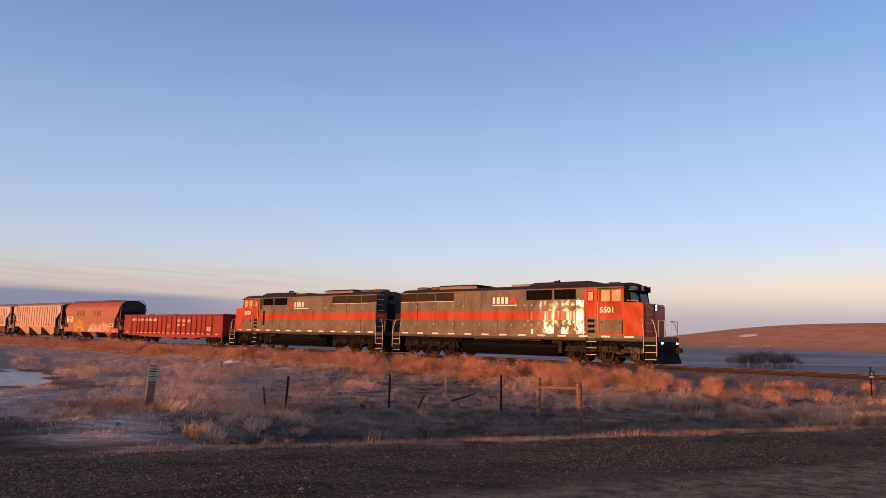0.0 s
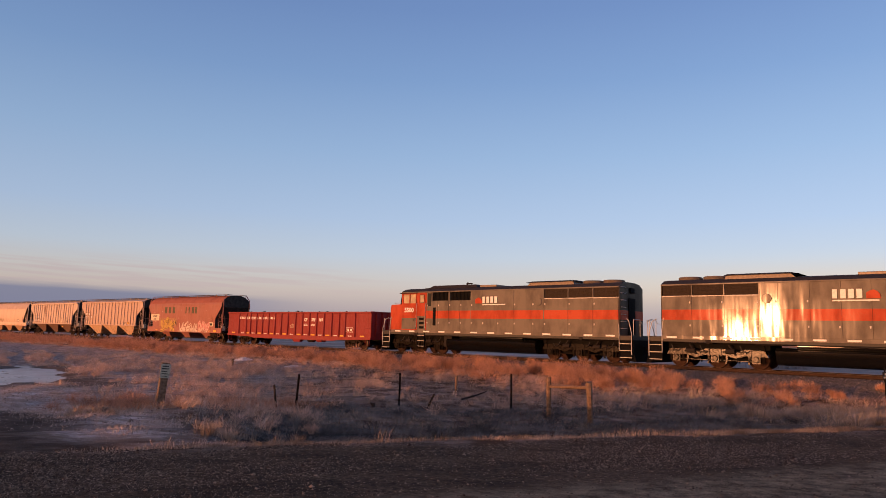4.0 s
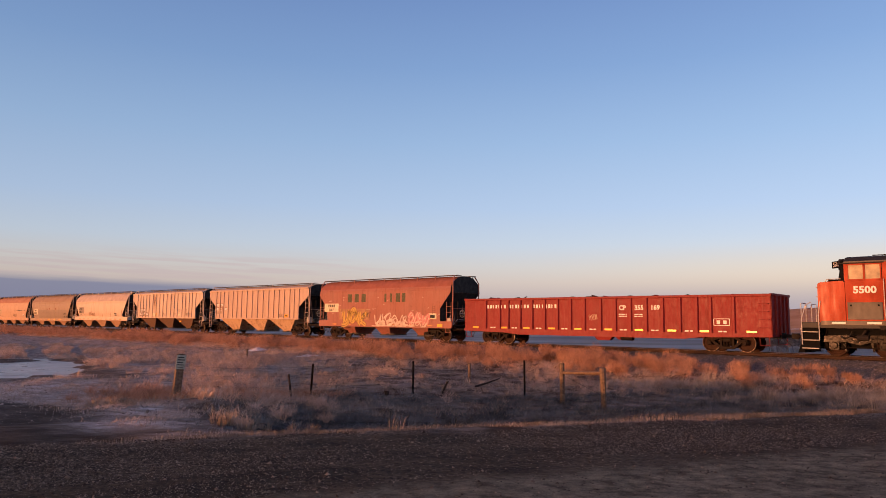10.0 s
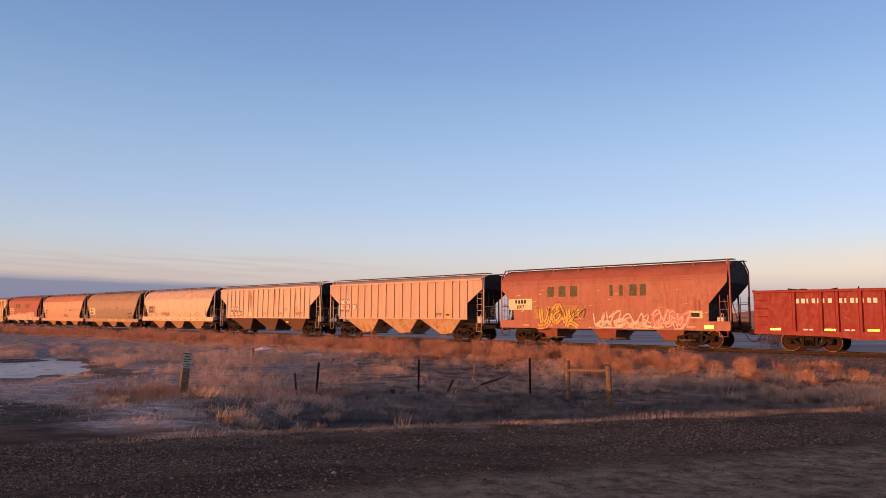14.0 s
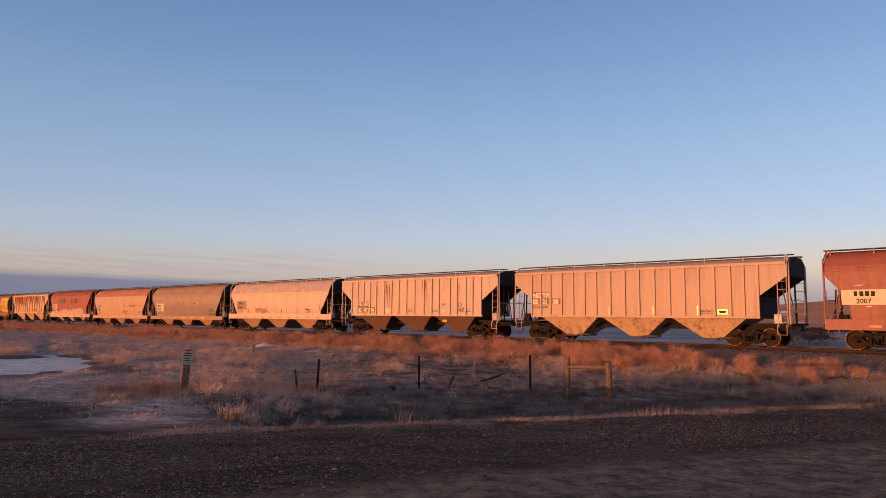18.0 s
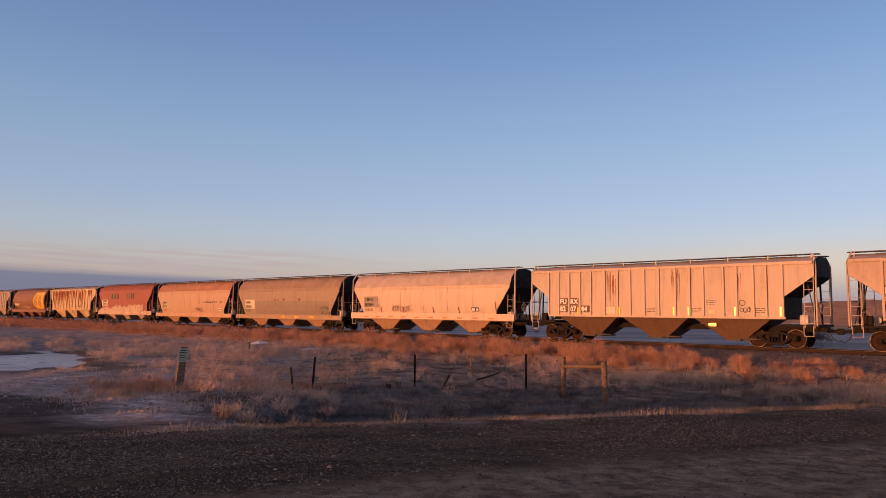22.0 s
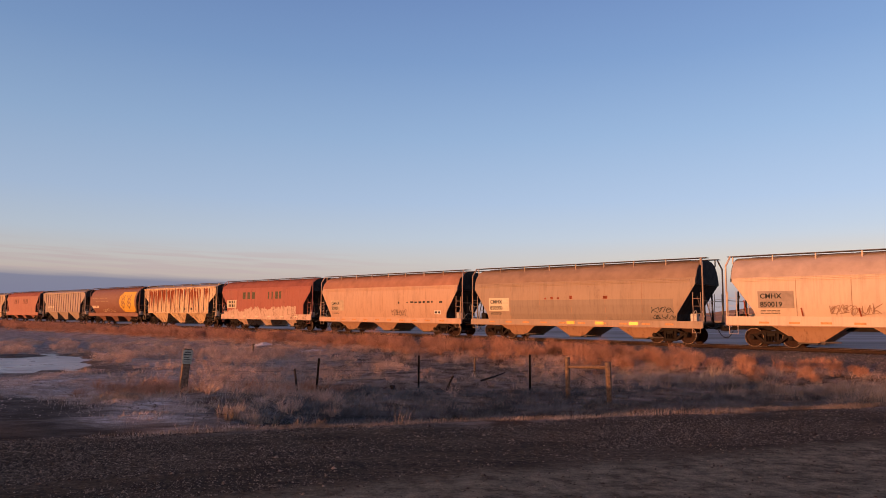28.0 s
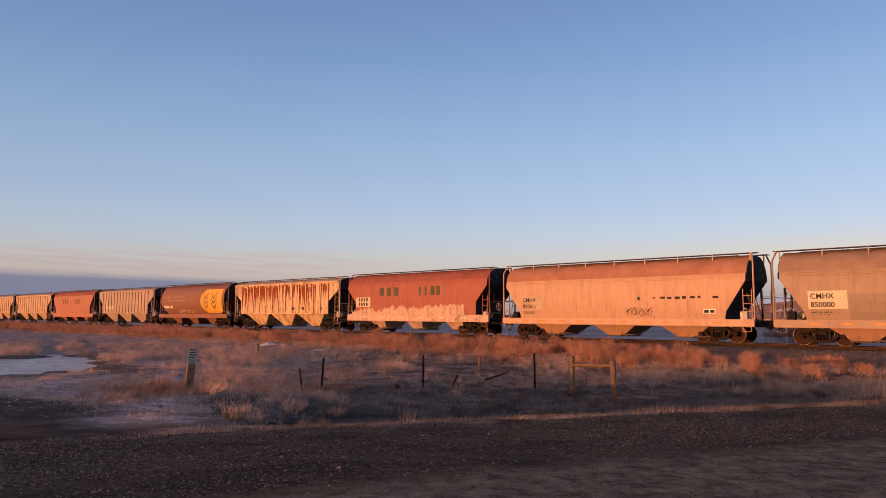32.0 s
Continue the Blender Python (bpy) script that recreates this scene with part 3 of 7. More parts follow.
def truck(parent, x):
    t = part("truck", BOLSTER, None, parent, "four-wheel cast steel truck with roller bearings", at=pose(x, 0, 0))
    for side in (-1, 1):
        part("side_frame", SIDE_FRAME, None, t, at=pose(0, 1.0 * side, 0, 0, 0, 0 if side < 0 else 180))
        for a in (-0.15, 0.0, 0.15):
            part("spring", SPRING, None, t, at=pose(a, 1.0 * side, 0))
    for a in (-0.889, 0.889):
        # axles hang on the car itself so that they may turn
        wheelset(parent, x + a, WHEEL_R, CAR_SET, WHEEL_R)
    return t


def coupler(parent, x, way):
    s = Shape().box(0, 0.55, -0.07, 0.07, 0.78, 0.94, 0.02)
    s.prism_y([(0.5, 0.70), (0.74, 0.74), (0.78, 0.86), (0.74, 0.98), (0.5, 1.0)], -0.15, 0.12)
    part("coupler", s, M["under"], parent, at=pose(x, 0, 0, 0, 0, 0 if way > 0 else 180))
    hose = Shape().pipe([(0.05, 0.3, 0.75), (0.2, 0.3, 0.5), (0.4, 0.22, 0.35), (0.6, 0.1, 0.42)], 0.022, 5)
    part("air_hose", hose, M["black"], parent, at=pose(x, 0, 0, 0, 0, 0 if way > 0 else 180))


def ladder(parent, x, y, z0, z1, mat, width=0.42, along="x"):
    """Two stiles and the rungs between them."""
    s = Shape()
    d = (width / 2, 0) if along == "x" else (0, width / 2)
    for k in (-1, 1):
        s.rod((k * d[0], k * d[1], z0), (k * d[0], k * d[1], z1), 0.022, 5)
    part_ob = part("ladder", s, mat, parent, at=pose(x, y, 0))
    rung = Shape().rod((-d[0], -d[1], 0), (d[0], d[1], 0), 0.014, 5).mesh("rung", mat)
    z = z0 + 0.22
    while z < z1 - 0.05:
        part("rung", rung, None, part_ob, at=pose(0, 0, z))
        z += 0.40
    return part_ob


def half_width(prof, z):
    return float(np.interp(z, [p[1] for p in prof], [p[0] for p in prof]))


def on_side(prof, z, lift=0.006):
    return -(half_width(prof, z) + lift)


def words(text, size, mat, parent, x, z, prof, name="lettering", bold=0.0, wide=1.0):
    """Painted lettering that lies on a car's side; x, z: the left foot of the first letter."""
    cu = bpy.data.curves.new(name, "FONT")
    cu.body, cu.size, cu.offset, cu.resolution_u = text, size, bold, 3
    tmp = bpy.data.objects.new(name, cu)
    me = bpy.data.meshes.new_from_object(tmp)
    bpy.data.objects.remove(tmp)
    me.materials.clear()
    me.materials.append(mat)
    for v in me.vertices:
        px, pz = x + v.co.x * wide, z + v.co.y
        v.co = (px, on_side(prof, pz, 0.012), pz)
    return part(name, me, None, parent)


def decal(name, polys, mat, parent, prof, lift=0.006, label=""):
    """Flat painted shapes, each a polygon in (x, z), laid on a car's side."""
    s, fine = Shape(), []
    for poly in polys:
        (x0, z0), (x1, z1) = poly[0], poly[2] if len(poly) > 2 else poly[0]
        if len(poly) == 4 and poly[1][1] == z0 and poly[3][0] == x0 and abs(z1 - z0) > 0.15:     # tall patches follow the curve
            k = 6
            fine += [rect(x0, x1, z0 + (z1 - z0) * i / k, z0 + (z1 - z0) * (i + 1) / k) for i in range(k)]
        else:
            fine.append(poly)
    for poly in fine:
        s.add([(px, on_side(prof, pz, lift), pz) for px, pz in poly], [tuple(range(len(poly)))])
    return part(name, s, mat, parent, label)


def rect(x0, x1, z0, z1):
    return [(x0, z0), (x1, z0), (x1, z1), (x0, z1)]


def stroke(pts, w):
    """A brush stroke through points as a run of quads."""
    out = []
    for (a, b), (c, d) in zip(pts, pts[1:]):
        n = math.hypot(c - a, d - b) or 1
        u, v = -(d - b) / n * w / 2, (c - a) / n * w / 2
        out.append([(a - u, b - v), (c - u, d - v), (c + u, d + v), (a + u, b + v)])
    return out


def scrawl(rng, x0, x1, z0, z1, letters, w):
    """A loose hand of loops and zigzags, no letters."""
    polys, step = [], (x1 - x0) / letters
    for i in range(letters):
        cx, pts = x0 + step * (i + 0.5), []
        k = rng.choice((5, 6, 8))
        a0 = rng.uniform(0, 6.28)
        for j in range(k + 1):
            a = a0 + j * rng.uniform(0.9, 1.5)
            pts.append((cx + math.cos(a) * step * rng.uniform(0.3, 0.62), (z0 + z1) / 2 + math.sin(a) * (z1 - z0) * rng.uniform(0.3, 0.5)))
        polys += stroke(curve(pts, 4), w)
    return polys


def curve(pts, n=5):
    """Points along a smooth line through the given ones."""
    q = [pts[0]] + list(pts) + [pts[-1]]
    out = []
    for a, b, c, d in zip(q, q[1:], q[2:], q[3:]):
        for i in range(n):
            t = i / n
            out.append(tuple(0.5 * (2 * b[k] + (c[k] - a[k]) * t + (2 * a[k] - 5 * b[k] + 4 * c[k] - d[k]) * t * t + (3 * b[k] - a[k] - 3 * c[k] + d[k]) * t ** 3) for k in (0, 1)))
    return out + [pts[-1]]


LOOPS = [  # shapes of the spray-paint hand, each in a unit square
    [[(0.0, 0.6), (0.4, 1.0), (0.7, 0.5), (0.3, 0.1), (0.1, 0.5), (0.6, 0.75), (1.0, 0.1)]],
    [[(0.1, 1.0), (0.2, 0.5), (0.15, 0.0)], [(0.95, 0.95), (0.25, 0.45), (0.55, 0.3), (0.95, 0.0)]],
    [[(0.0, 0.2), (0.3, 0.9), (0.5, 0.1), (0.7, 0.8), (0.4, 0.6), (0.9, 0.3)], [(0.1, 0.05), (0.95, 0.15)]],
    [[(0.1, 0.9), (0.3, 0.2), (0.6, 0.3), (0.8, 0.95), (0.75, 0.2), (0.4, -0.1), (0.0, 0.0)]],
    [[(0.0, 0.9), (0.25, 0.1), (0.5, 0.8), (0.2, 0.5), (0.9, 0.95), (0.7, 0.0)]],
]


def tag_lines(order, x0, x1, z0, z1, lean=0.15):
    """The loops of a spray-painted word as lines of points."""
    step, out = (x1 - x0) / len(order), []
    for i, k in enumerate(order):
        up = 0.12 * math.sin(i * 2.1)
        for line in LOOPS[k]:
            out.append(curve([(x0 + step * (i + p * 1.05 + lean * q), z0 + (z1 - z0) * min(1.0, max(0.0, q * 0.9 + up))) for p, q in line]))
    return out


def brush(lines, w):
    return [quad for line in lines for quad in stroke(line, w)]


def small_print(rng, x, z, rows, width, mat, parent, prof, h=0.05, gap=0.11):
    """Lines of writing too small to read, as bars."""
    polys = []
    for r in range(rows):
        a = x
        while a < x + width:
            b = min(a + rng.uniform(0.08, 0.3), x + width)
            polys.append(rect(a, b, z - r * gap, z - r * gap + h))
            a = b + 0.05
    return decal("small_lettering_bars", polys, mat, parent, prof)


def name_bars(pattern, x0, x1, z0, z1, mat, parent, prof):
    """A railway's name as plain bars: o a middling one, b a narrow one, t a broad one, - a gap."""
    w = (x1 - x0) / len(pattern)
    out = []
    for i, k in enumerate(pattern):
        fill = {"o": 0.60, "b": 0.34, "t": 0.70, "-": 0.0}[k] * w
        polys = [rect(x0 + i * w, x0 + i * w + fill, z0, z1)] if fill else []
        if polys:
            out.append(decal("letter_bar", polys, mat, parent, prof))
    return out


# ---------- covered hoppers ----------
PROFILES = {
    # half sections from the sill up: (half width, height)
    "ribbed": [(1.52, 1.48), (1.53, 2.6), (1.53, 4.06), (1.46, 4.20), (0.8, 4.44), (0.0, 4.49)],
    "smooth": [(1.54, 1.38), (1.60, 2.3), (1.60, 3.45), (1.55, 3.80), (1.38, 4.12), (0.95, 4.44), (0.5, 4.58), (0.0, 4.61)],
    "round": [(1.44, 1.20), (1.54, 1.55), (1.62, 2.1), (1.64, 2.75), (1.58, 3.38), (1.38, 3.92), (1.05, 4.28), (0.6, 4.47), (0.0, 4.53)],
    "arched": [(1.46, 1.48), (1.55, 1.75), (1.62, 2.2), (1.64, 2.75), (1.58, 3.38), (1.38, 3.92), (1.05, 4.28), (0.6, 4.47), (0.0, 4.53)],
    "drum": [(1.12, 1.36), (1.38, 1.75), (1.58, 2.3), (1.64, 2.85), (1.58, 3.4), (1.36, 3.95), (1.0, 4.34), (0.5, 4.54), (0.0, 4.58)],
}
CUTS = {
    # (metres in from the end, lower edge of the body)
    "ribbed": [(1.46, 1.48), (1.44, 2.50), (0.10, 3.48), (0.08, 4.36)],
    "smooth": [(1.16, 1.38), (1.10, 2.30), (0.14, 3.42), (0.12, 4.46)],
    "round": [(1.52, 1.20), (1.42, 1.62), (0.40, 3.18), (0.34, 4.38)],
    "arched": [(1.48, 1.48), (1.40, 1.80), (0.40, 3.24), (0.34, 4.38)],
    "drum": [(1.5, 1.36), (1.45, 1.5), (0.6, 2.4), (0.5, 4.44)],
}
WALK_Z = {"ribbed": 4.54, "smooth": 4.62, "round": 4.59, "arched": 4.56, "drum": 4.60}
SILL_FOOT = {"ribbed": 1.40, "smooth": 0.94, "round": 0.87, "arched": 1.06, "drum": 1.0}


def hopper_body(kind, half):
    prof = PROFILES[kind]
    xs, cut = [], CUTS[kind]
    for d, zc in reversed(cut):
        xs.append((-half + d, zc))
    xs += [(-half * 0.35, prof[0][1]), (half * 0.35, prof[0][1])]
    for d, zc in cut:
        xs.append((half - d, zc))
    ring_n = 2 * len(prof) - 1
    v, f = [], []
    for x, zc in xs:
        ring = []
        for w, z in prof:
            zz = max(z, min(zc, prof[-1][1] - 0.01))
            ring.append((half_width(prof, zz) if zz < prof[-1][1] - 0.011 else w, zz if z < prof[-1][1] else z))
        for w, z in ring:
            v.append((x, -w, z))
        for w, z in ring[-2::-1]:
            v.append((x, w, z))
    n = ring_n
    for i in range(len(xs) - 1):
        for j in range(n):
            f.append((i * n + j, i * n + (j + 1) % n, (i + 1) * n + (j + 1) % n, (i + 1) * n + j))
    f += [tuple(range(n)), tuple(range((len(xs) - 1) * n, len(xs) * n))]
    return Shape().add(v, f)


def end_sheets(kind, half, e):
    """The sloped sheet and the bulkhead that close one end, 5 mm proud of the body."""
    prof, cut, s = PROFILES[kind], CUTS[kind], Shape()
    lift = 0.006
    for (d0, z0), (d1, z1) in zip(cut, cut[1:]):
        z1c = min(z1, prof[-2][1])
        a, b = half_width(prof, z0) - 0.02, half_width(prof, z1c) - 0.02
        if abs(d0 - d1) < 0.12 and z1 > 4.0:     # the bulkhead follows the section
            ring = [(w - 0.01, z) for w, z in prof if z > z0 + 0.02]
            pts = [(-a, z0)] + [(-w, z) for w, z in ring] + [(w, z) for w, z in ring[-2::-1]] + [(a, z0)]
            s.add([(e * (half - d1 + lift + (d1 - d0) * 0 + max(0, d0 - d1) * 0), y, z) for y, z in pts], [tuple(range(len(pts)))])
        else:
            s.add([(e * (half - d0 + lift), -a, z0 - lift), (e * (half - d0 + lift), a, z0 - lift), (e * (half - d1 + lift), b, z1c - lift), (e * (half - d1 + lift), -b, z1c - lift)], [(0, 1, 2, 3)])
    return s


def hopper(label, kind, s0, s1, mat, ribs=0, bays=3, rust_mat=None, brake_end=1, gates=True, sill_mat=None, roof_mat=None):
    """A covered grain hopper, from its rear end s0 to its front end s1 along the train."""
    half = (s1 - s0) / 2
    car = thing("covered_hopper_car", label, "freight car", "hopper cars of the train")
    low = rust_mat or mat
    prof, wz = PROFILES[kind], WALK_Z[kind]
    part("body", hopper_body(kind, half), mat, car, smooth=True)
    # ends face away from the sun; their shade is put into the colour
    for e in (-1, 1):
        part("end_sheet", end_sheets(kind, half, e), M["darksteel"], car, "end sheet coloured dark for its shade")
    # roof sheet from eave to eave; grazing-sun dimness is put into its grey
    zr = {"ribbed": 4.21, "smooth": 3.86, "round": 3.54, "arched": 3.40, "drum": 3.9}[kind]
    arc = [(half_width(prof, zr), zr)] + [(w, z) for w, z in prof if z > zr + 0.02]
    arc = [(-w - 0.004, z + 0.004) for w, z in arc] + [(w + 0.004, z + 0.004) for w, z in arc[-2::-1]]
    inset = CUTS[kind][-1][0] + 0.02
    part("roof_sheet", Shape().add([(x, y, z) for x in (-half + inset, half - inset) for y, z in arc], [(i, i + 1, len(arc) + i + 1, len(arc) + i) for i in range(len(arc) - 1)]), roof_mat or M["roofdull"], car, "roof sheet from eave to eave", smooth=True)
    # side sills and end platforms
    for side in (-1, 1):
        part("side_sill", Shape().box(-half + 0.05, half - 0.05, side * 1.50 - 0.05, side * 1.50 + 0.05, SILL_FOOT[kind], prof[0][1] + 0.02, 0.01) if kind != "ribbed" else
             Shape().box(-half + 1.4, half - 1.4, side * 1.53 - 0.05, side * 1.53 + 0.05, 1.40, 1.52, 0.01), sill_mat or mat, car)
    part("centre_sill", Shape().box(-half - 0.1, half + 0.1, -0.32, 0.32, 0.82, 1.10), M["under"], car)
    for e in (-1, 1):
        part("end_platform", Shape().box(min(e * half, e * (half - 1.8)), max(e * half, e * (half - 1.8)), -1.45, 1.45, 1.06, 1.16), M["under"], car)
        # slope sheet stiffeners and end posts
        for y in (-1.42, 1.42):
            part("end_post", Shape().rod((e * (half - 0.06), y, 1.1), (e * (half - 0.06), y, wz - 0.5), 0.045, 6).rod((e * (half - 0.06), y, wz - 0.5), (e * (half - 0.2), y * 0.8, wz), 0.045, 6), mat, car)
        for y in (-0.55, 0.55):
            part("slope_brace", Shape().rod((e * (half - 0.3), y, 1.15), (e * (half - 0.35), y, 2.8 if kind != "ribbed" else 3.5), 0.05, 5), M["under"], car)
        ladder(car, e * (half - 0.36), -1.50, 1.0, 4.1 if kind == "ribbed" else 2.75, mat)
        ladder(car, e * (half - 0.36), 1.50, 1.0, 4.1 if kind == "ribbed" else 2.75, mat)
        part("end_handrail", Shape().pipe([(e * (half - 0.05), -1.4, 2.3), (e * (half - 0.05), 1.4, 2.3)], 0.02, 5), mat, car)
        part("sill_step", Shape().pipe([(e * (half - 0.62), -1.52, 1.1), (e * (half - 0.62), -1.52, 0.62), (e * (half - 0.2), -1.52, 0.62), (e * (half - 0.2), -1.52, 1.1)], 0.022, 5), mat, car)
        coupler(car, e * half, e)
        truck(car, e * (half - 2.05))
    # valves, pipes and levers on the end platforms
    for e in (-1, 1):
        part("brake_valve", Shape().box(min(e * (half - 0.9), e * (half - 0.55)), max(e * (half - 0.9), e * (half - 0.55)), -1.05, -0.75, 1.16, 1.62, 0.03), M["grey_rail"] if e == brake_end else M["under"], car)
        part("brake_pipe", Shape().pipe([(e * (half - 0.5), -1.2, 1.16), (e * (half - 0.5), -1.2, 1.75), (e * (half - 0.7), -0.9, 1.8), (e * (half - 0.8), -0.9, 1.62)], 0.022, 5), M["grey_rail"], car)
        part("release_rod", Shape().pipe([(e * (half - 0.25), -1.1, 1.2), (e * (half - 0.3), -0.6, 1.55), (e * (half - 0.25), 0.2, 1.5)], 0.018, 5), M["grey_rail"], car)
        for y in (-0.95, 0.15):
            part("end_strut", Shape().rod((e * (half - 0.18), y, 1.12), (e * (half - 0.55), y, 2.55 if kind != "ribbed" else 3.2), 0.03, 5), M["walk"], car)
        part("uncoupling_lever", Shape().pipe([(e * (half + 0.12), -1.45, 1.0), (e * (half + 0.2), -1.2, 0.92), (e * (half + 0.2), -0.2, 0.92), (e * (half + 0.3), -0.1, 1.02)], 0.016, 5), M["walk"], car)
    # brake wheel and its gear
    part("brake_wheel", Shape().turned([(0.26, -0.02), (0.285, 0), (0.26, 0.02), (0.24, 0)], 16, "x", (brake_end * (half - 0.1), -0.35, 1.95)).rod((brake_end * (half - 0.12), -0.35, 1.70), (brake_end * (half - 0.12), -0.35, 2.2), 0.015, 5)
         .rod((brake_end * (half - 0.12), -0.60, 1.95), (brake_end * (half - 0.12), -0.1, 1.95), 0.015, 5), M["grey_rail"], car)
    part("air_tank", Shape().turned([(0, -0.5), (0.17, -0.48), (0.2, -0.4), (0.2, 0.4), (0.17, 0.48), (0, 0.5)], 12, "y", (-brake_end * (half - 1.0), 0, 1.42)), M["grey_rail"], car, smooth=True)
    # bays and their outlet gates
    span = 2 * half - {"ribbed": 3.9, "smooth": 2.8, "round": 3.3, "arched": 3.3, "drum": 3.6}[kind]
    for i in range(bays):
        c = -span / 2 + span * (i + 0.5) / bays
        w, top = (span / bays / 2 * 0.97, prof[0][1]) if kind == "ribbed" else {"smooth": (0.86, 1.0), "round": (1.45, 0.92), "arched": (1.72, 1.10), "drum": (1.1, 1.05)}[kind]
        foot, wide, at = (0.27, 1.02, 1.3) if kind in ("round", "arched") else (0.36, 0.8, 1.44 if kind == "ribbed" else 1.3)
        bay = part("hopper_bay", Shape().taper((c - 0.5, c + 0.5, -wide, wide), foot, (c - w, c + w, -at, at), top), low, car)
        if gates:
            g = foot - 0.36
            part("outlet_gate", Shape().box(c - 0.6, c + 0.6, -0.86, 0.86, 0.28 + g, 0.37 + g).box(c + 0.2, c + 0.34, -1.1, 1.1, 0.29 + g, 0.36 + g), M["walk"], bay)
            part("gate_crank", Shape().box(c + 0.5, c + 1.15, -1.18, -1.06, 0.36 + g, 0.43 + g).rod((c + 0.45, -1.12, 0.40 + g), (c + 1.35, -1.12, 0.40 + g), 0.03, 6), M["walk"], bay)
    if ribs:
        rib = Shape().box(-0.05, 0.05, -0.075, 0.0, 1.52, 4.06, 0.0).mesh("rib", mat)
        for x in ribs:
            for side in (-1, 1):
                part("rib", rib, None, car, at=pose(x, side * 1.528, 0, 0, 0, 0 if side < 0 else 180))
    for side in (-1, 1):
        if kind == "ribbed":
            part("top_chord", Shape().box(-half + 0.15, half - 0.15, side * 1.56 - 0.04, side * 1.56 + 0.04, 4.05, 4.19), mat, car)
        if kind == "smooth":
            for z in (3.62, 3.74):
                part("side_crease", Shape().box(-half + 0.2, half - 0.2, side * half_width(prof, z) - 0.02, side * half_width(prof, z) + 0.02, z - 0.015, z + 0.015, 0.006), mat, car)
        # drain holes and stiffener plates under the sill
        if kind != "ribbed":
            part("sill_lip", Shape().box(-half + 0.1, half - 0.1, side * 1.53 - 0.05, side * 1.53 + 0.05, SILL_FOOT[kind] - 0.03, SILL_FOOT[kind] + 0.01), low, car)
    # roof: hatch trough, covers and the walkway on its brackets
    part("hatch_trough", Shape().box(-half + 1.0, half - 1.0, -0.32, 0.32, wz - 0.25, wz - 0.06, 0.03), M["walk"], car)
    nh = 6
    for i in range(nh):
        a = -half + 1.05 + (2 * half - 2.1) * i / nh
        part("hatch_cover", Shape().box(a, a + (2 * half - 2.1) / nh - 0.08, -0.38, 0.38, wz - 0.06, wz - 0.02, 0.01), M["walk"], car)
    for side in (-1, 1):
        part("walkway", Shape().box(-half, half, side * 0.80 - 0.24, side * 0.80 + 0.24, wz, wz + 0.035), M["walk"], car)
        bm_ = Shape().box(-0.03, 0.03, 1.02, 1.06, wz - (0.26 if kind == "ribbed" else 0.38), wz).mesh("bracket", mat)
        k = max(8, int(half))
        for i in range(k + 1):
            part("bracket", bm_, None, car, at=pose(-half + 0.3 + (2 * half - 0.6) * i / k, 0, 0, 0, 0, 0 if side > 0 else 180))
    TRAIN.append((car, (s0 + s1) / 2, False))
    return car, half




# ---------- paints of the train ----------
P = {
    "brick": car_paint("brick_red_paint", (0.30, 0.100, 0.068), 0.25, 0.5),
    "tan": car_paint("beige_hopper_paint", (0.50, 0.355, 0.27), 0.16, 0.2),
    "grey": car_paint("pale_grey_hopper_paint", (0.56, 0.43, 0.335), 0.17, 0.25),
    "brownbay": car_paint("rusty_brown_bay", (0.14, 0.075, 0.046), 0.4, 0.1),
    "cream": car_paint("cream_hopper_paint", (0.64, 0.49, 0.37), 0.10, 0.15),
    "drab": car_paint("drab_grey_hopper_paint", (0.35, 0.25, 0.175), 0.18, 0.2),
    "buff": car_paint("buff_hopper_paint", (0.52, 0.335, 0.225), 0.18, 0.2),
    "redfade": car_paint("faded_red_paint", (0.33, 0.094, 0.063), 0.25, 0.2),
    "rusted": car_paint("rust_eaten_cream_paint", (0.66, 0.475, 0.275), 0.7, 0.1),
    "brown": car_paint("wheat_brown_paint", (0.23, 0.098, 0.058), 0.25, 0.12),
    "steel": car_paint("dull_grey_paint", (0.42, 0.315, 0.235), 0.2, 0.2),
    "rose": car_paint("weathered_rose_paint", (0.40, 0.16, 0.10), 0.25, 0.25),
    "ochre": car_paint("ochre_hopper_paint", (0.52, 0.37, 0.23), 0.25, 0.2),
    "gonred": car_paint("bright_red_gondola_paint", (0.215, 0.0085, 0.008), 0.22, 0.08, 0.6),
}


def gloss_paint(name, base, rough=0.45, dents=0.30, tall=0.14, scale=2.4):
    """Locomotive enamel: glossy, slightly dished panels with dust on them."""
    m, nt, bsdf, N, L = material(name)
    big, fine, soot = noise_node(nt, scale, 1.2, (1, 1, tall)), noise_node(nt, 12, 5), noise_node(nt, 1.6, 5, (1, 1, 0.5))
    c = blend(nt, ramp(nt, soot, 0.42, 0.66, 0, 0.6), base, tuple(k * 0.45 for k in base))
    c = blend(nt, ramp(nt, fine, 0.55, 0.8, 0, 0.3), c, (0.20, 0.15, 0.11))
    L(c, bsdf.inputs["Base Color"])
    L(ramp(nt, soot, 0.35, 0.75, rough, rough + 0.12), bsdf.inputs["Roughness"])
    bsdf.inputs["Specular IOR Level"].default_value = 0.08
    L(ramp(nt, soot, 0.30, 0.66, 0.30, 0.05), bsdf.inputs["Coat Weight"])
    bsdf.inputs["Coat Roughness"].default_value = 0.10
    relief(nt, bsdf, big, dents, 0.03)
    L(bsdf.inputs["Normal"].links[0].from_socket, bsdf.inputs["Coat Normal"])
    return m


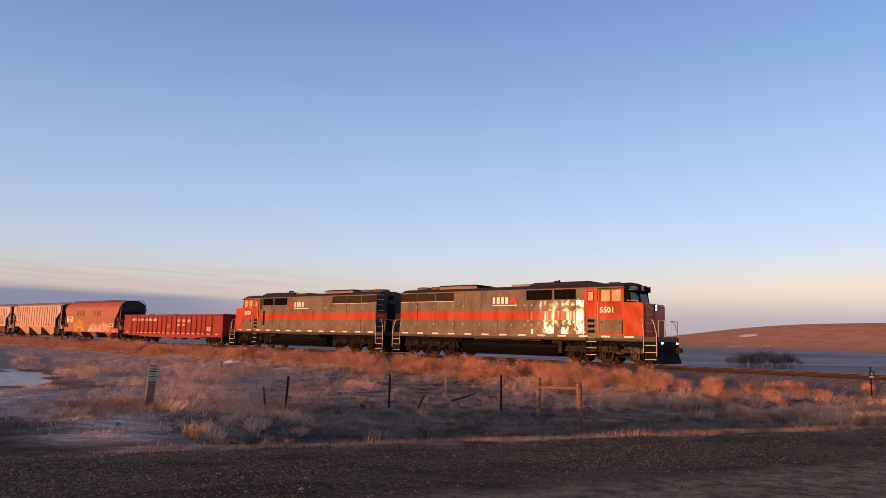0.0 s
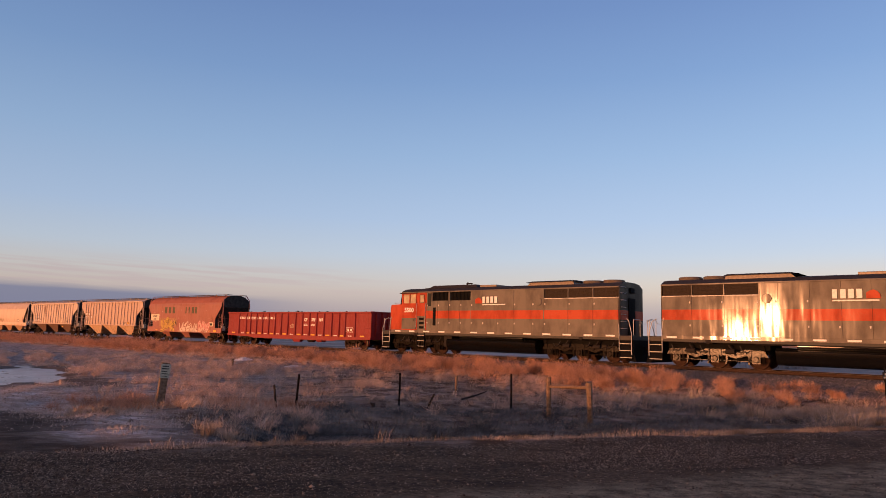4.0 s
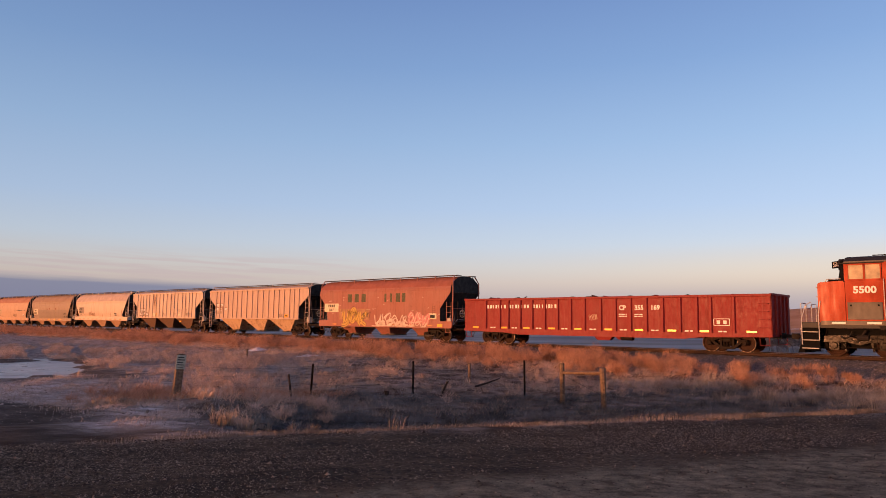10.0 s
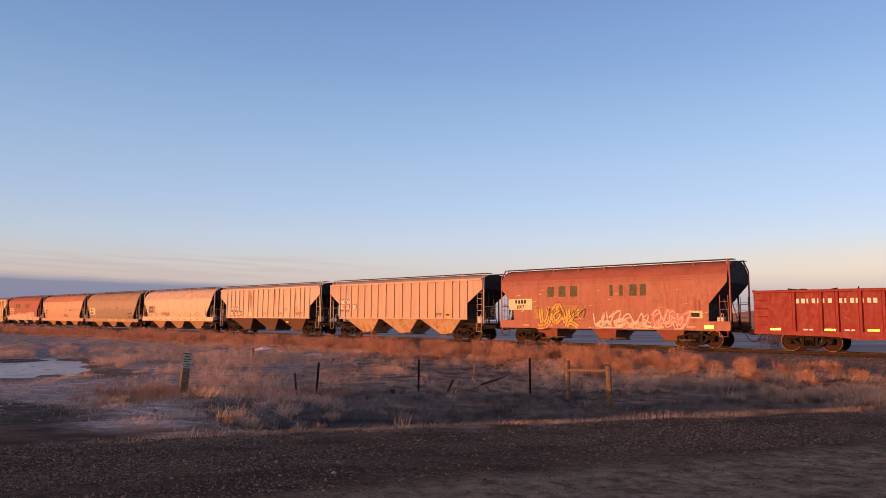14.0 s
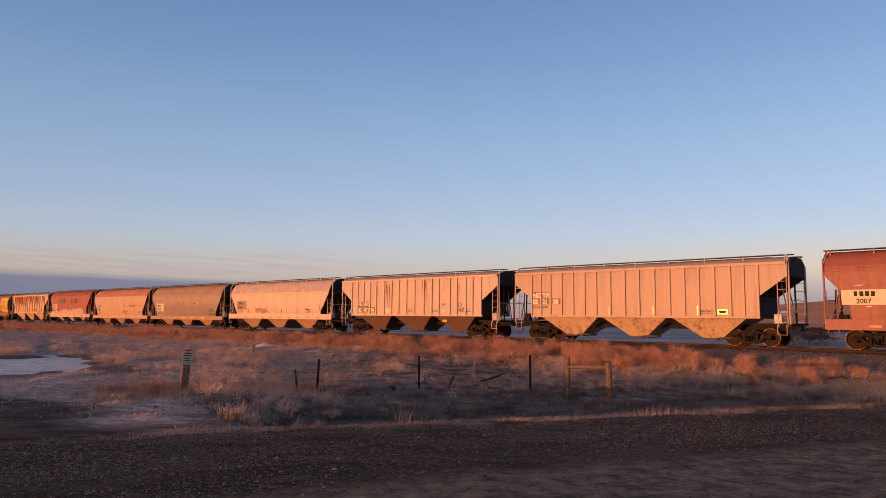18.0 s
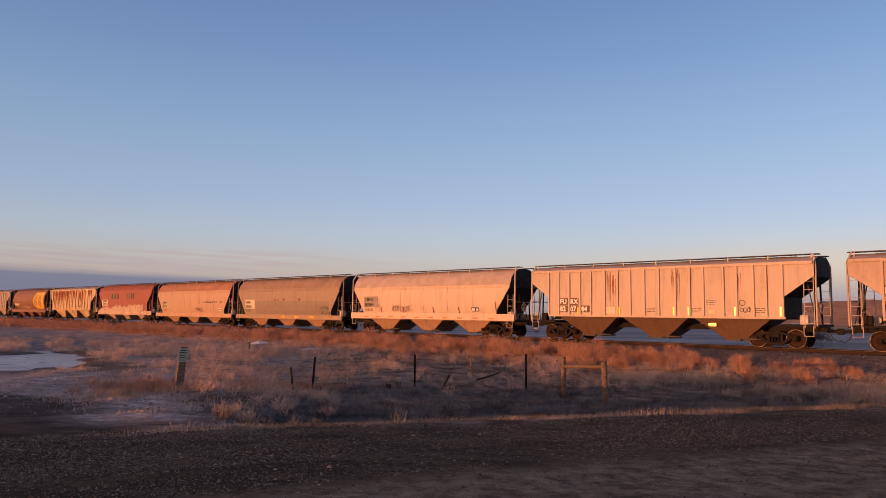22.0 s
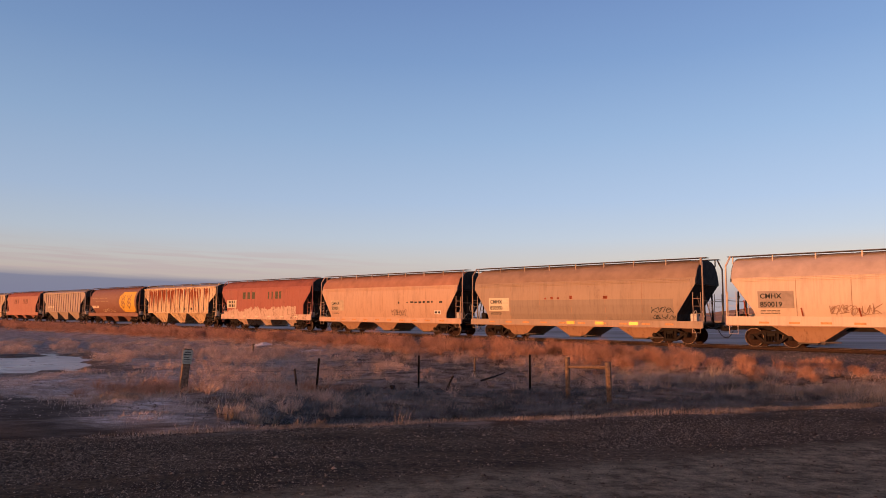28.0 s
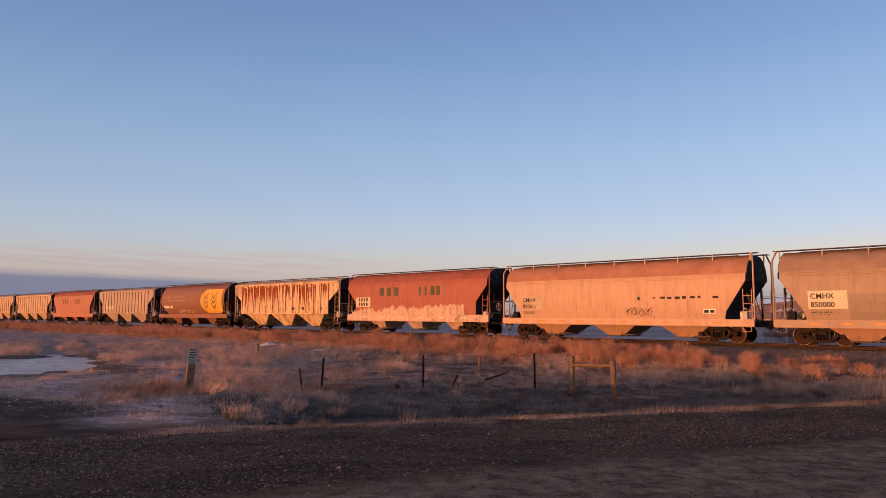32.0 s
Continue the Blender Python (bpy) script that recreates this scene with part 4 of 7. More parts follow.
P["olive"] = gloss_paint("olive_grey_enamel", (0.160, 0.140, 0.116))
P["orange"] = gloss_paint("orange_red_enamel", (0.43, 0.058, 0.022))
P["wavy"] = gloss_paint("buckled_olive_enamel", (0.160, 0.140, 0.116), 0.45, 0.62, 0.9, 1.9)
P["sootroof"] = plain("sooty_roof_paint", (0.028, 0.025, 0.024), 0.85)
P["fan"] = plain("sooty_grey_fan_paint", (0.13, 0.105, 0.085), 0.7)
P["grille"] = plain("radiator_grille", (0.030, 0.022, 0.017), 0.75, 0.0)
P["intake"] = plain("black_intake_mesh", (0.005, 0.005, 0.005), 0.95)
P["tank"] = plain("black_tank_paint", (0.004, 0.004, 0.004), 0.18, 0, 0.3, 3, 0.1)
P["journal"] = plain("oily_cast_steel", (0.016, 0.0125, 0.0095), 0.19, 0.0, 0.6, 8, 0.6)
P["journal"].node_tree.nodes["Principled BSDF"].inputs["Specular IOR Level"].default_value = 0.055
P["yellowpaint"] = plain("yellow_emblem_paint", (0.68, 0.40, 0.04), 0.6, 0, 0.15)
P["pinkpaint"] = plain("pink_spray_paint", (0.55, 0.20, 0.20), 0.6, 0, 0.2)
P["sprayground"] = plain("tan_spray_wash", (0.36, 0.20, 0.11), 0.7, 0, 0.3, 3)
P["stain"] = plain("brown_water_stain", (0.33, 0.185, 0.105), 0.8, 0, 0.4, 6)
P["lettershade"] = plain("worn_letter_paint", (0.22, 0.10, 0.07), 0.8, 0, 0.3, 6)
P["stripdull"] = plain("faded_orange_strip", (0.55, 0.25, 0.07), 0.5)
P["rustrun"] = plain("running_rust", (0.24, 0.055, 0.02), 0.8, 0, 0.5, 6)
P["numground"] = plain("brown_number_ground", (0.16, 0.085, 0.05), 0.7, 0, 0.3, 4)
P["patchgrey"] = plain("grey_number_patch", (0.36, 0.29, 0.24), 0.7, 0, 0.2, 3)
P["patchbuff"] = plain("pale_number_patch", (0.50, 0.40, 0.28), 0.7, 0, 0.2, 3)
P["brownroof"] = plain("dull_brown_roof", (0.33, 0.225, 0.155), 0.9, 0, 0.18, 1.3)
P["rustroof"] = plain("rust_washed_roof", (0.40, 0.20, 0.125), 0.9, 0, 0.2, 1.3)
P["redroof"] = plain("dull_red_roof", (0.30, 0.105, 0.072), 0.9, 0, 0.2, 1.3)
P["fadedcream"] = plain("faded_cream_lettering", (0.40, 0.28, 0.18), 0.7, 0, 0.3, 5)
P["fadedwhite"] = plain("thin_white_spray", (0.60, 0.48, 0.40), 0.7, 0, 0.3, 4)
P["goldpaint"] = plain("gold_spray_paint", (0.55, 0.34, 0.07), 0.6, 0, 0.2)
P["shinyyellow"] = plain("yellow_reflective_strip", (0.85, 0.43, 0.045), 0.3, 0.15, 0.1)
P["worn"] = car_paint("worn_white_lower_paint", (0.56, 0.40, 0.30), 0.5, 0.1)
P["baylit"] = car_paint("stained_tan_bay", (0.56, 0.38, 0.245), 0.5, 0.15)
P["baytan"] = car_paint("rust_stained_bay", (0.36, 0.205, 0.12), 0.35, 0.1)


def glass():
    m, nt, bsdf, N, L = material("cab_window_glass")
    bsdf.inputs["Base Color"].default_value = (0.02, 0.022, 0.025, 1)
    bsdf.inputs["Roughness"].default_value = 0.06
    bsdf.inputs["Specular IOR Level"].default_value = 0.15
    return m


def lamp_glow(name, colour, power):
    m, nt, bsdf, N, L = material(name)
    bsdf.inputs["Base Color"].default_value = (*colour, 1)
    bsdf.inputs["Emission Color"].default_value = (*colour, 1)
    bsdf.inputs["Emission Strength"].default_value = power
    return m


# pale tan panes put the brightness in the cab glass into the colour
P["cabglass"] = plain("brightened_cab_pane", (0.36, 0.28, 0.17), 0.5, 0, 0.4, 2.5, 0.1)
P["glass"], P["headlight"] = glass(), lamp_glow("lit_headlight", (1.0, 0.86, 0.62), 4.0)
P["beacon"] = plain("red_beacon_lens", (0.6, 0.03, 0.02), 0.25)


# ---------- locomotives ----------
def loco_truck(parent, x, way):
    """A three-axle truck with its cast frame, boxes and brake gear."""
    s = Shape().prism_y([(-2.55, 0.62), (-2.4, 0.92), (-1.5, 0.98), (-1.0, 0.78), (-0.5, 0.98), (0.5, 0.98), (1.0, 0.78), (1.5, 0.98), (2.4, 0.92), (2.55, 0.62), (1.5, 0.66), (1.0, 0.52), (0.5, 0.66), (-0.5, 0.66), (-1.0, 0.52), (-1.5, 0.66)], -0.10, 0.10)
    frame_mesh = s.mesh("truck_frame", P["journal"])
    t = part("loco_truck", Shape().box(-2.3, 2.3, -0.9, 0.9, 0.70, 1.0, 0.02), M["under"], parent, "six-wheel locomotive truck", at=pose(x, 0, 0))
    box_ = Shape().box(-0.20, 0.20, -0.14, 0.12, 0.30, 0.72, 0.0).turned([(0.0, -0.20), (0.13, -0.20), (0.16, -0.15), (0.16, -0.1)], 12, "y", (0, 0, 0.50))
    for k in range(4):
        a = k * 1.571 + 0.785
        box_.rod((0.09 * math.cos(a), -0.23, 0.5 + 0.09 * math.sin(a)), (0.09 * math.cos(a), -0.19, 0.5 + 0.09 * math.sin(a)), 0.02, 5)
    box_mesh = box_.mesh("axle_box", P["journal"])
    spring = Shape()
    for z in np.arange(0.34, 0.62, 0.055):
        spring.turned([(0.09, 0), (0.09, 0.03), (0.05, 0.03), (0.05, 0)], 8, "z", (0, 0, float(z)))
    spring_mesh = spring.mesh("axle_spring", P["journal"])
    cyl = Shape().turned([(0, -0.25), (0.13, -0.25), (0.13, 0.2), (0, 0.22)], 10, "x", (0, 0, 0.86)).rod((0.2, 0, 0.86), (0.75, 0, 0.80), 0.025, 5)
    cyl_mesh = cyl.mesh("brake_cylinder", M["under"])
    # black discs colour in the dark of the cored holes
    hole_mesh = Shape().turned([(0, -0.012), (0.045, -0.012), (0.055, 0.0)], 10, "y").mesh("core_hole", P["intake"])
    rib_mesh = Shape().box(-0.025, 0.025, -0.05, 0.02, 0.64, 0.99, 0.008).mesh("cast_rib", P["journal"])
    for side in (-1, 1):
        r = 0 if side < 0 else 180
        cast = part("truck_frame", frame_mesh, None, t, at=pose(0, 1.12 * side, 0, 0, 0, r))
        for a in (-1.55, -1.28, -0.72, -0.45, 0.45, 0.72, 1.28, 1.55):
            part("core_hole", hole_mesh, None, cast, at=pose(a, -0.105, 0.82 if abs(a) in (0.45, 1.55) else 0.74))
        for a in (-2.2, -1.75, -0.3, 0.3, 1.75, 2.2):
            part("cast_rib", rib_mesh, None, cast, at=pose(a, -0.10, -0.02))
        for a in (-2.0, 0.0, 2.0):
            part("axle_box", box_mesh, None, t, at=pose(a, 1.14 * side, 0, 0, 0, r))
            for d in (-0.34, 0.34):
                part("axle_spring", spring_mesh, None, t, at=pose(a + d, 1.16 * side, 0))
        for a in (-1.2, 0.8):
            part("brake_cylinder", cyl_mesh, None, t, at=pose(a, 1.26 * side, 0, 0, 0, r))
        part("brake_rod", Shape().rod((-2.2, 1.2 * side, 0.42), (2.2, 1.2 * side, 0.40), 0.022, 5), P["journal"], t)
        for a in (-1.55, -0.45, 0.45, 1.55):
            part("brake_shoe_hanger", Shape().prism_y([(a - 0.07, 0.95), (a + 0.05, 0.95), (a + 0.12, 0.55), (a + 0.05, 0.22), (a - 0.02, 0.22), (a + 0.02, 0.55)], 1.0 * side - 0.04, 1.0 * side + 0.04), P["journal"], t)
        for a in (-2.25, -0.75, 1.25):
            part("air_hose", Shape().pipe([(a, 1.28 * side, 1.15), (a + 0.12, 1.32 * side, 0.9), (a + 0.35, 1.30 * side, 0.82), (a + 0.5, 1.24 * side, 0.98)], 0.022, 5), M["black"], t)
        for a in (-1.0, 1.0):
            part("equaliser", Shape().prism_y([(a - 0.55, 0.74), (a - 0.2, 0.60), (a + 0.2, 0.60), (a + 0.55, 0.74), (a + 0.5, 0.82), (a + 0.18, 0.70), (a - 0.18, 0.70), (a - 0.5, 0.82)], 1.26 * side - 0.03, 1.26 * side + 0.03), P["journal"], t)
            part("damper", Shape().rod((a - 0.3, 1.3 * side, 1.2), (a + 0.05, 1.28 * side, 0.66), 0.045, 7), M["under"], t)
        part("sand_pipe", Shape().pipe([(2.3, 1.1 * side, 1.2), (2.45, 1.1 * side, 0.7), (2.2, 0.95 * side, 0.2)], 0.025, 5), P["journal"], t)
    motor = Shape().box(-0.5, 0.5, -0.62, 0.62, 0.36, 0.72, 0.05).mesh("traction_motor", P["intake"])
    for a in (-1.5, 0.5, 1.5):
        part("traction_motor", motor, None, t, at=pose(a, 0, 0))
    part("bolster", Shape().box(-2.6, 2.6, -1.02, 1.02, 0.95, 1.27, 0.03), P["intake"], t, "black bolster")
    for a in (-2.0, 0.0, 2.0):
        wheelset(parent, x + a, 0.508, LOCO_SET, 0.508)


def locomotive(label, number, s0, s1, turned_round):
    car = thing("locomotive", label, "locomotive", "locomotives of the train")
    E, R, Nz, CF = 9.9, -9.12, 9.15, 8.02     # deck end, rear of the cowl, face of the nose, front of the cab
    olive, orange, roofm, pitch = P["olive"], P["orange"], P["sootroof"], P["intake"]
    near = 1 if turned_round else -1     # the side that faces the road
    # deck and its edge
    part("frame", Shape().box(-E, E, -1.5, 1.5, 1.28, 1.56, 0.02), M["black"], car)
    dash = Shape().box(-0.28, 0.28, -0.004, 0.004, 1.48, 1.57).mesh("reflective_dash", M["white"])
    for side in (-1, 1):
        part("deck_edge", Shape().box(R, Nz - 0.1, side * 1.51 - 0.02, side * 1.51 + 0.02, 1.43, 1.62), olive, car)
        for i in range(13):
            part("reflective_dash", dash, None, car, at=pose(-8.6 + i * 1.41, side * 1.536, 0))
        part("pipe_run", Shape().rod((-6.0, side * 1.42, 1.30), (6.0, side * 1.42, 1.27), 0.04, 6), M["under"], car)
        part("cable_run", Shape().pipe([(-5.2, side * 1.46, 1.36), (-4.0, side * 1.47, 1.22), (-2.2, side * 1.46, 1.3), (1.0, side * 1.47, 1.2), (3.2, side * 1.46, 1.33), (4.6, side * 1.47, 1.2)], 0.025, 5), P["journal"], car)
    # cowl sides as panels, with real seams between them
    dent = random.Random(number)
    cuts = {0: [R, -7.5, -5.85, -4.15], 1: [-4.15, -3.3, -1.9, -0.6, 0.6, 1.55], 2: [1.55, 2.5, 3.5, 4.5, 5.55]}
    buckled = [1.55 + 4.0 * i / 8 for i in range(9)]
    for side in (-1, 1):
        for g, xs in cuts.items():
            lead = g == 2 and side == near and not turned_round     # doors that stand slightly askew
            xs = buckled if lead else xs
            top = 3.68 if g == 0 else (4.26 if g == 1 else 3.62)
            for x0, x1 in zip(xs, xs[1:]):
                twist = Matrix.Translation(((x0 + x1) / 2, side * 1.47, 2.6)) @ pose(0, 0, 0, dent.uniform(-0.4, 0.4), 0, dent.uniform(4.6, 6.0) if lead else (dent.uniform(-1.9, -0.1) if g == 2 and side == near else dent.uniform(-1.1, 1.1))) @ Matrix.Translation((-(x0 + x1) / 2, -side * 1.47, -2.6))
                panel = part("cowl_panel", Shape().box(x0 + 0.004, x1 - 0.004, side * 1.47 - 0.05, side * 1.47 + 0.05, 1.62, top, 0.006), P["wavy"] if lead else olive, car, at=twist)
                part("stripe", Shape().box(x0 + 0.004, x1 - 0.004, side * 1.522 - 0.003, side * 1.522 + 0.003, 2.44, 2.98), orange, panel, "orange-red band")
                if lead and xs.index(x0) % 3:
                    continue
                for z in (2.10, 3.30):
                    part("latch", Shape().box(x1 - 0.12, x1 - 0.06, side * 1.53 - 0.015, side * 1.53 + 0.015, z, z + 0.10), M["grey_rail"], panel)
        # dark radiator screens in three bays, with the bolted rim below them
        for x0, x1 in ((R + 0.03, -7.53), (-7.47, -5.88), (-5.82, -4.18)):
            gr = part("radiator_grille", Shape().box(x0, x1, side * 1.43 - 0.03, side * 1.43 + 0.03, 3.72, 4.32), P["grille"], car, "dark louvred radiator grille")
            slat = Shape().box(x0 + 0.03, x1 - 0.03, -0.02, 0.02, 0, 0.02).mesh("slat", P["grille"])
            for k in range(8):
                part("slat", slat, None, gr, at=pose(0, side * 1.475, 3.75 + k * 0.073))
        for x in (-7.5, -5.85):
            part("grille_post", Shape().box(x - 0.03, x + 0.03, side * 1.48 - 0.03, side * 1.48 + 0.03, 3.70, 4.32), olive, car)
        part("grille_rim", Shape().box(R, -4.15, side * 1.49 - 0.03, side * 1.49 + 0.03, 3.66, 3.71), M["grey_rail"], car)
        for x in (-4.15, 1.55):
            part("seam_post", Shape().box(x - 0.03, x + 0.03, side * 1.50 - 0.03, side * 1.50 + 0.03, 1.62, 4.30), olive, car)
        # dark air intakes behind the cab
        for x0, x1 in ((1.65, 3.4), (3.55, 5.02)):
            w = part("air_intake", Shape().box(x0, x1, side * 1.40 - 0.03, side * 1.40 + 0.03, 3.66, 4.26), P["intake"], car, "black louvred air intake")
            bar = Shape().box(-0.014, 0.014, -0.02, 0.02, 3.66, 4.26).mesh("louvre", P["intake"])
            for k in range(int((x1 - x0) / 0.12)):
                part("louvre", bar, None, w, at=pose(x0 + 0.06 + k * 0.12, side * 1.44, 0))
        part("intake_frame", Shape().box(1.55, 5.55, side * 1.47 - 0.04, side * 1.47 + 0.04, 3.62, 3.67).box(3.4, 3.55, side * 1.47 - 0.04, side * 1.47 + 0.04, 3.67, 4.26).box(5.02, 5.55, side * 1.47 - 0.04, side * 1.47 + 0.04, 3.67, 4.26), P["wavy"] if side == near else olive, car)
        part("eave", Shape().box(R, CF, side * 1.46 - 0.06, side * 1.46 + 0.06, 4.26, 4.34, 0.01), olive if side == near else roofm, car)
        part("fuel_filler", Shape().turned([(0, -0.03), (0.22, -0.03), (0.24, 0), (0.22, 0.03), (0, 0.03)], 18, "y", (-3.8, side * 1.53, 3.50)), olive, car)
        for x in (-6.7, 6.6):
            part("jack_pad", Shape().prism_y([(x - 0.08, 1.22), (x + 0.08, 1.22), (x + 0.14, 1.42), (x - 0.14, 1.42)], side * 1.48 - 0.05, side * 1.48 + 0.05), M["under"], car)
    part("cowl_core", Shape().box(R + 0.02, 7.6, -1.39, 1.39, 1.56, 4.28), M["black"], car)
    # roof: sloped shoulders, fans, hatches
    roof = [(-1.5, 4.28), (-1.5, 4.33), (-1.1, 4.54), (-0.55, 4.62), (0.55, 4.62), (1.1, 4.54), (1.5, 4.33), (1.5, 4.28)]
    part("roof", Shape().prism_x(roof, R, CF), roofm, car)
    for x in (-8.1, -6.75):
        fan = part("radiator_fan", Shape().turned([(0, 0), (0.60, 0), (0.63, 0.05), (0.63, 0.17), (0.57, 0.20), (0.55, 0.12), (0, 0.12)], 22, "z", (x, 0, 4.60)), P["fan"], car, "grey fan housing", smooth=True)
        part("fan_guard", Shape().rod((x - 0.55, 0, 4.785), (x + 0.55, 0, 4.785), 0.015, 4).rod((x, -0.55, 4.785), (x, 0.55, 4.785), 0.015, 4), M["walk"], fan)
    # hood sides are buff and the lid dark to colour in the low sun
    hood = part("dynamic_brake_hood", Shape().taper((-5.95, -2.6, -1.0, 1.0), 4.55, (-5.9, -2.8, -0.98, 0.98), 4.74), P["cabbuff"], car, "roof hatch with its sunlit side coloured buff")
    part("hood_lid", Shape().taper((-6.0, -2.45, -1.05, 1.05), 4.74, (-5.9, -2.9, -0.85, 0.85), 4.83), roofm, hood, "dark lid")
    part("exhaust_hatch", Shape().box(0.0, 1.35, -0.8, 0.8, 4.58, 4.72, 0.02), P["cabbuff"], car, "buff exhaust hatch")
    part("roof_hatch", Shape().taper((1.4, 5.9, -1.05, 1.05), 4.56, (1.7, 5.5, -0.85, 0.85), 4.78), roofm, car)
    part("horn", Shape().rod((2.6, 0.2, 4.76), (2.6, 0.2, 4.92), 0.02, 5).turned([(0.03, 0), (0.04, 0.3), (0.09, 0.42)], 10, "x", (2.5, 0.2, 4.92)).turned([(0.03, 0), (0.04, 0.25), (0.08, 0.36)], 10, "x", (2.5, 0.35, 4.88)), M["under"], car)
    part("antenna", Shape().rod((4.9, 0, 4.76), (4.9, 0, 4.88), 0.03, 6).box(6.4, 7.1, -0.04, 0.04, 4.68, 4.72), M["under"], car)
    # rear end
    rear = part("rear_wall", Shape().prism_x([(-1.5, 1.56), (1.5, 1.56), (1.5, 4.33), (1.1, 4.54), (0.55, 4.62), (-0.55, 4.62), (-1.1, 4.54), (-1.5, 4.33)], R - 0.05, R), P["endpaint"], car, "dark rear wall")
    part("stripe", Shape().box(R - 0.056, R - 0.051, -1.5, 1.5, 2.44, 2.98), orange, rear, "orange-red band")
    part("rear_door", Shape().box(R - 0.09, R - 0.056, -0.42, 0.42, 1.6, 3.7, 0.0), pitch, rear)
    part("end_light_box", Shape().box(R - 0.14, R - 0.05, -0.25, 0.25, 4.0, 4.3, 0.03), pitch, rear)
    grab = Shape().pipe([(0, -0.28, 0), (-0.08, -0.25, 0), (-0.08, 0.25, 0), (0, 0.28, 0)], 0.016, 5).mesh("grab_iron", M["grey_rail"])
    for z in (1.95, 2.35, 2.75, 3.15, 3.55, 3.95, 4.3):
        part("grab_iron", grab, None, rear, at=pose(R - 0.05, near * 1.1, z))
    # cab
    part("cab_wall", Shape().box(5.55, CF, -1.5, 1.5, 1.56, 3.46, 0.01), orange, car, at=Matrix.Translation((6.6, 0, 0)) @ pose(0, 0, 0, 0, 0, 1.2) @ Matrix.Translation((-6.6, 0, 0)))
    part("cab_upper", Shape().box(5.55, 6.52, -1.5, 1.5, 3.46, 4.30, 0.0), orange, car)
    part("cab_post", Shape().box(7.88, CF, -1.5, 1.5, 3.46, 4.30), orange, car)
    part("cab_dark", Shape().box(6.52, 7.88, -1.2, 1.2, 3.46, 4.28), pitch, car, "dark inside of the cab")
    part("cab_roof", Shape().add([(5.5, -1.53, 4.28), (5.5, -1.1, 4.58), (5.5, 1.1, 4.58), (5.5, 1.53, 4.28), (8.30, -1.36, 4.22), (8.30, -1.0, 4.50), (8.30, 1.0, 4.50), (8.30, 1.36, 4.22)],
                             [(0, 1, 2, 3), (4, 7, 6, 5), (0, 4, 5, 1), (1, 5, 6, 2), (2, 6, 7, 3), (3, 7, 4, 0)]), roofm, car)
    part("cab_front", Shape().add([(CF, -1.5, 3.40), (CF, 1.5, 3.40), (CF + 0.28, 1.35, 3.40), (CF + 0.28, -1.35, 3.40), (CF, -1.5, 4.24), (CF, 1.5, 4.24), (CF + 0.16, 1.35, 4.24), (CF + 0.16, -1.35, 4.24)],
                              [(0, 1, 2, 3), (4, 7, 6, 5), (0, 3, 7, 4), (1, 0, 4, 5), (2, 1, 5, 6), (3, 2, 6, 7)]), pitch, car)
    for y in (-0.64, 0.64):
        part("windshield", Shape().add([(CF + 0.29, y - 0.5, 3.50), (CF + 0.29, y + 0.5, 3.50), (CF + 0.21, y + 0.5, 4.02), (CF + 0.21, y - 0.5, 4.02)], [(0, 1, 2, 3)]), P["glass"], car)
        board = part("number_board", Shape().box(-0.03, 0.05, -0.45, 0.45, 4.10, 4.42, 0.01), pitch, car, at=pose(CF + 0.34, y * 1.5, 0, 0, 0, math.copysign(38, y)))
        cu = bpy.data.curves.new("board_number", "FONT")
        cu.body, cu.size, cu.resolution_u = number, 0.29, 2
        tmp = bpy.data.objects.new("board_number", cu)
        me = bpy.data.meshes.new_from_object(tmp)
        bpy.data.objects.remove(tmp)
        me.materials.clear()
        me.materials.append(M["white"])
        for v in me.vertices:
            v.co = (0.056, -0.33 + v.co.x, 4.16 + v.co.y)
        part("board_number", me, None, board)
    for side in (-1, 1):
        door = part("cab_door", Shape().box(5.65, 6.42, side * 1.51 - 0.02, side * 1.51 + 0.02, 2.62, 4.26, 0.01), orange, car)
        part("door_window", Shape().box(5.80, 6.16, side * 1.535 - 0.003, side * 1.535 + 0.003, 3.56, 4.08), P["cabglass"], door)
        part("window_rim", Shape().box(5.76, 5.80, side * 1.535 - 0.008, side * 1.535 + 0.008, 3.52, 4.12).box(6.16, 6.20, side * 1.535 - 0.008, side * 1.535 + 0.008, 3.52, 4.12).box(5.80, 6.16, side * 1.535 - 0.008, side * 1.535 + 0.008, 4.08, 4.12).box(5.80, 6.16, side * 1.535 - 0.008, side * 1.535 + 0.008, 3.52, 3.56), M["darksteel"], door)
        for x in (5.60, 6.47):
            part("door_handrail", Shape().pipe([(x, side * 1.51, 1.75), (x, side * 1.59, 1.8), (x, side * 1.59, 3.45), (x, side * 1.51, 3.5)], 0.018, 5), M["grey_rail"], door)
        kick = part("step_panel", Shape().box(5.65, 6.42, side * 1.50 - 0.02, side * 1.50 + 0.02, 1.62, 2.60, 0.01), olive, car)
        # black plates stand for the dark inside the step openings
        for z in (1.72, 2.02, 2.32):
            part("foothold", Shape().box(5.78, 6.22, side * 1.524 - 0.008, side * 1.524 + 0.008, z, z + 0.17), pitch, kick)
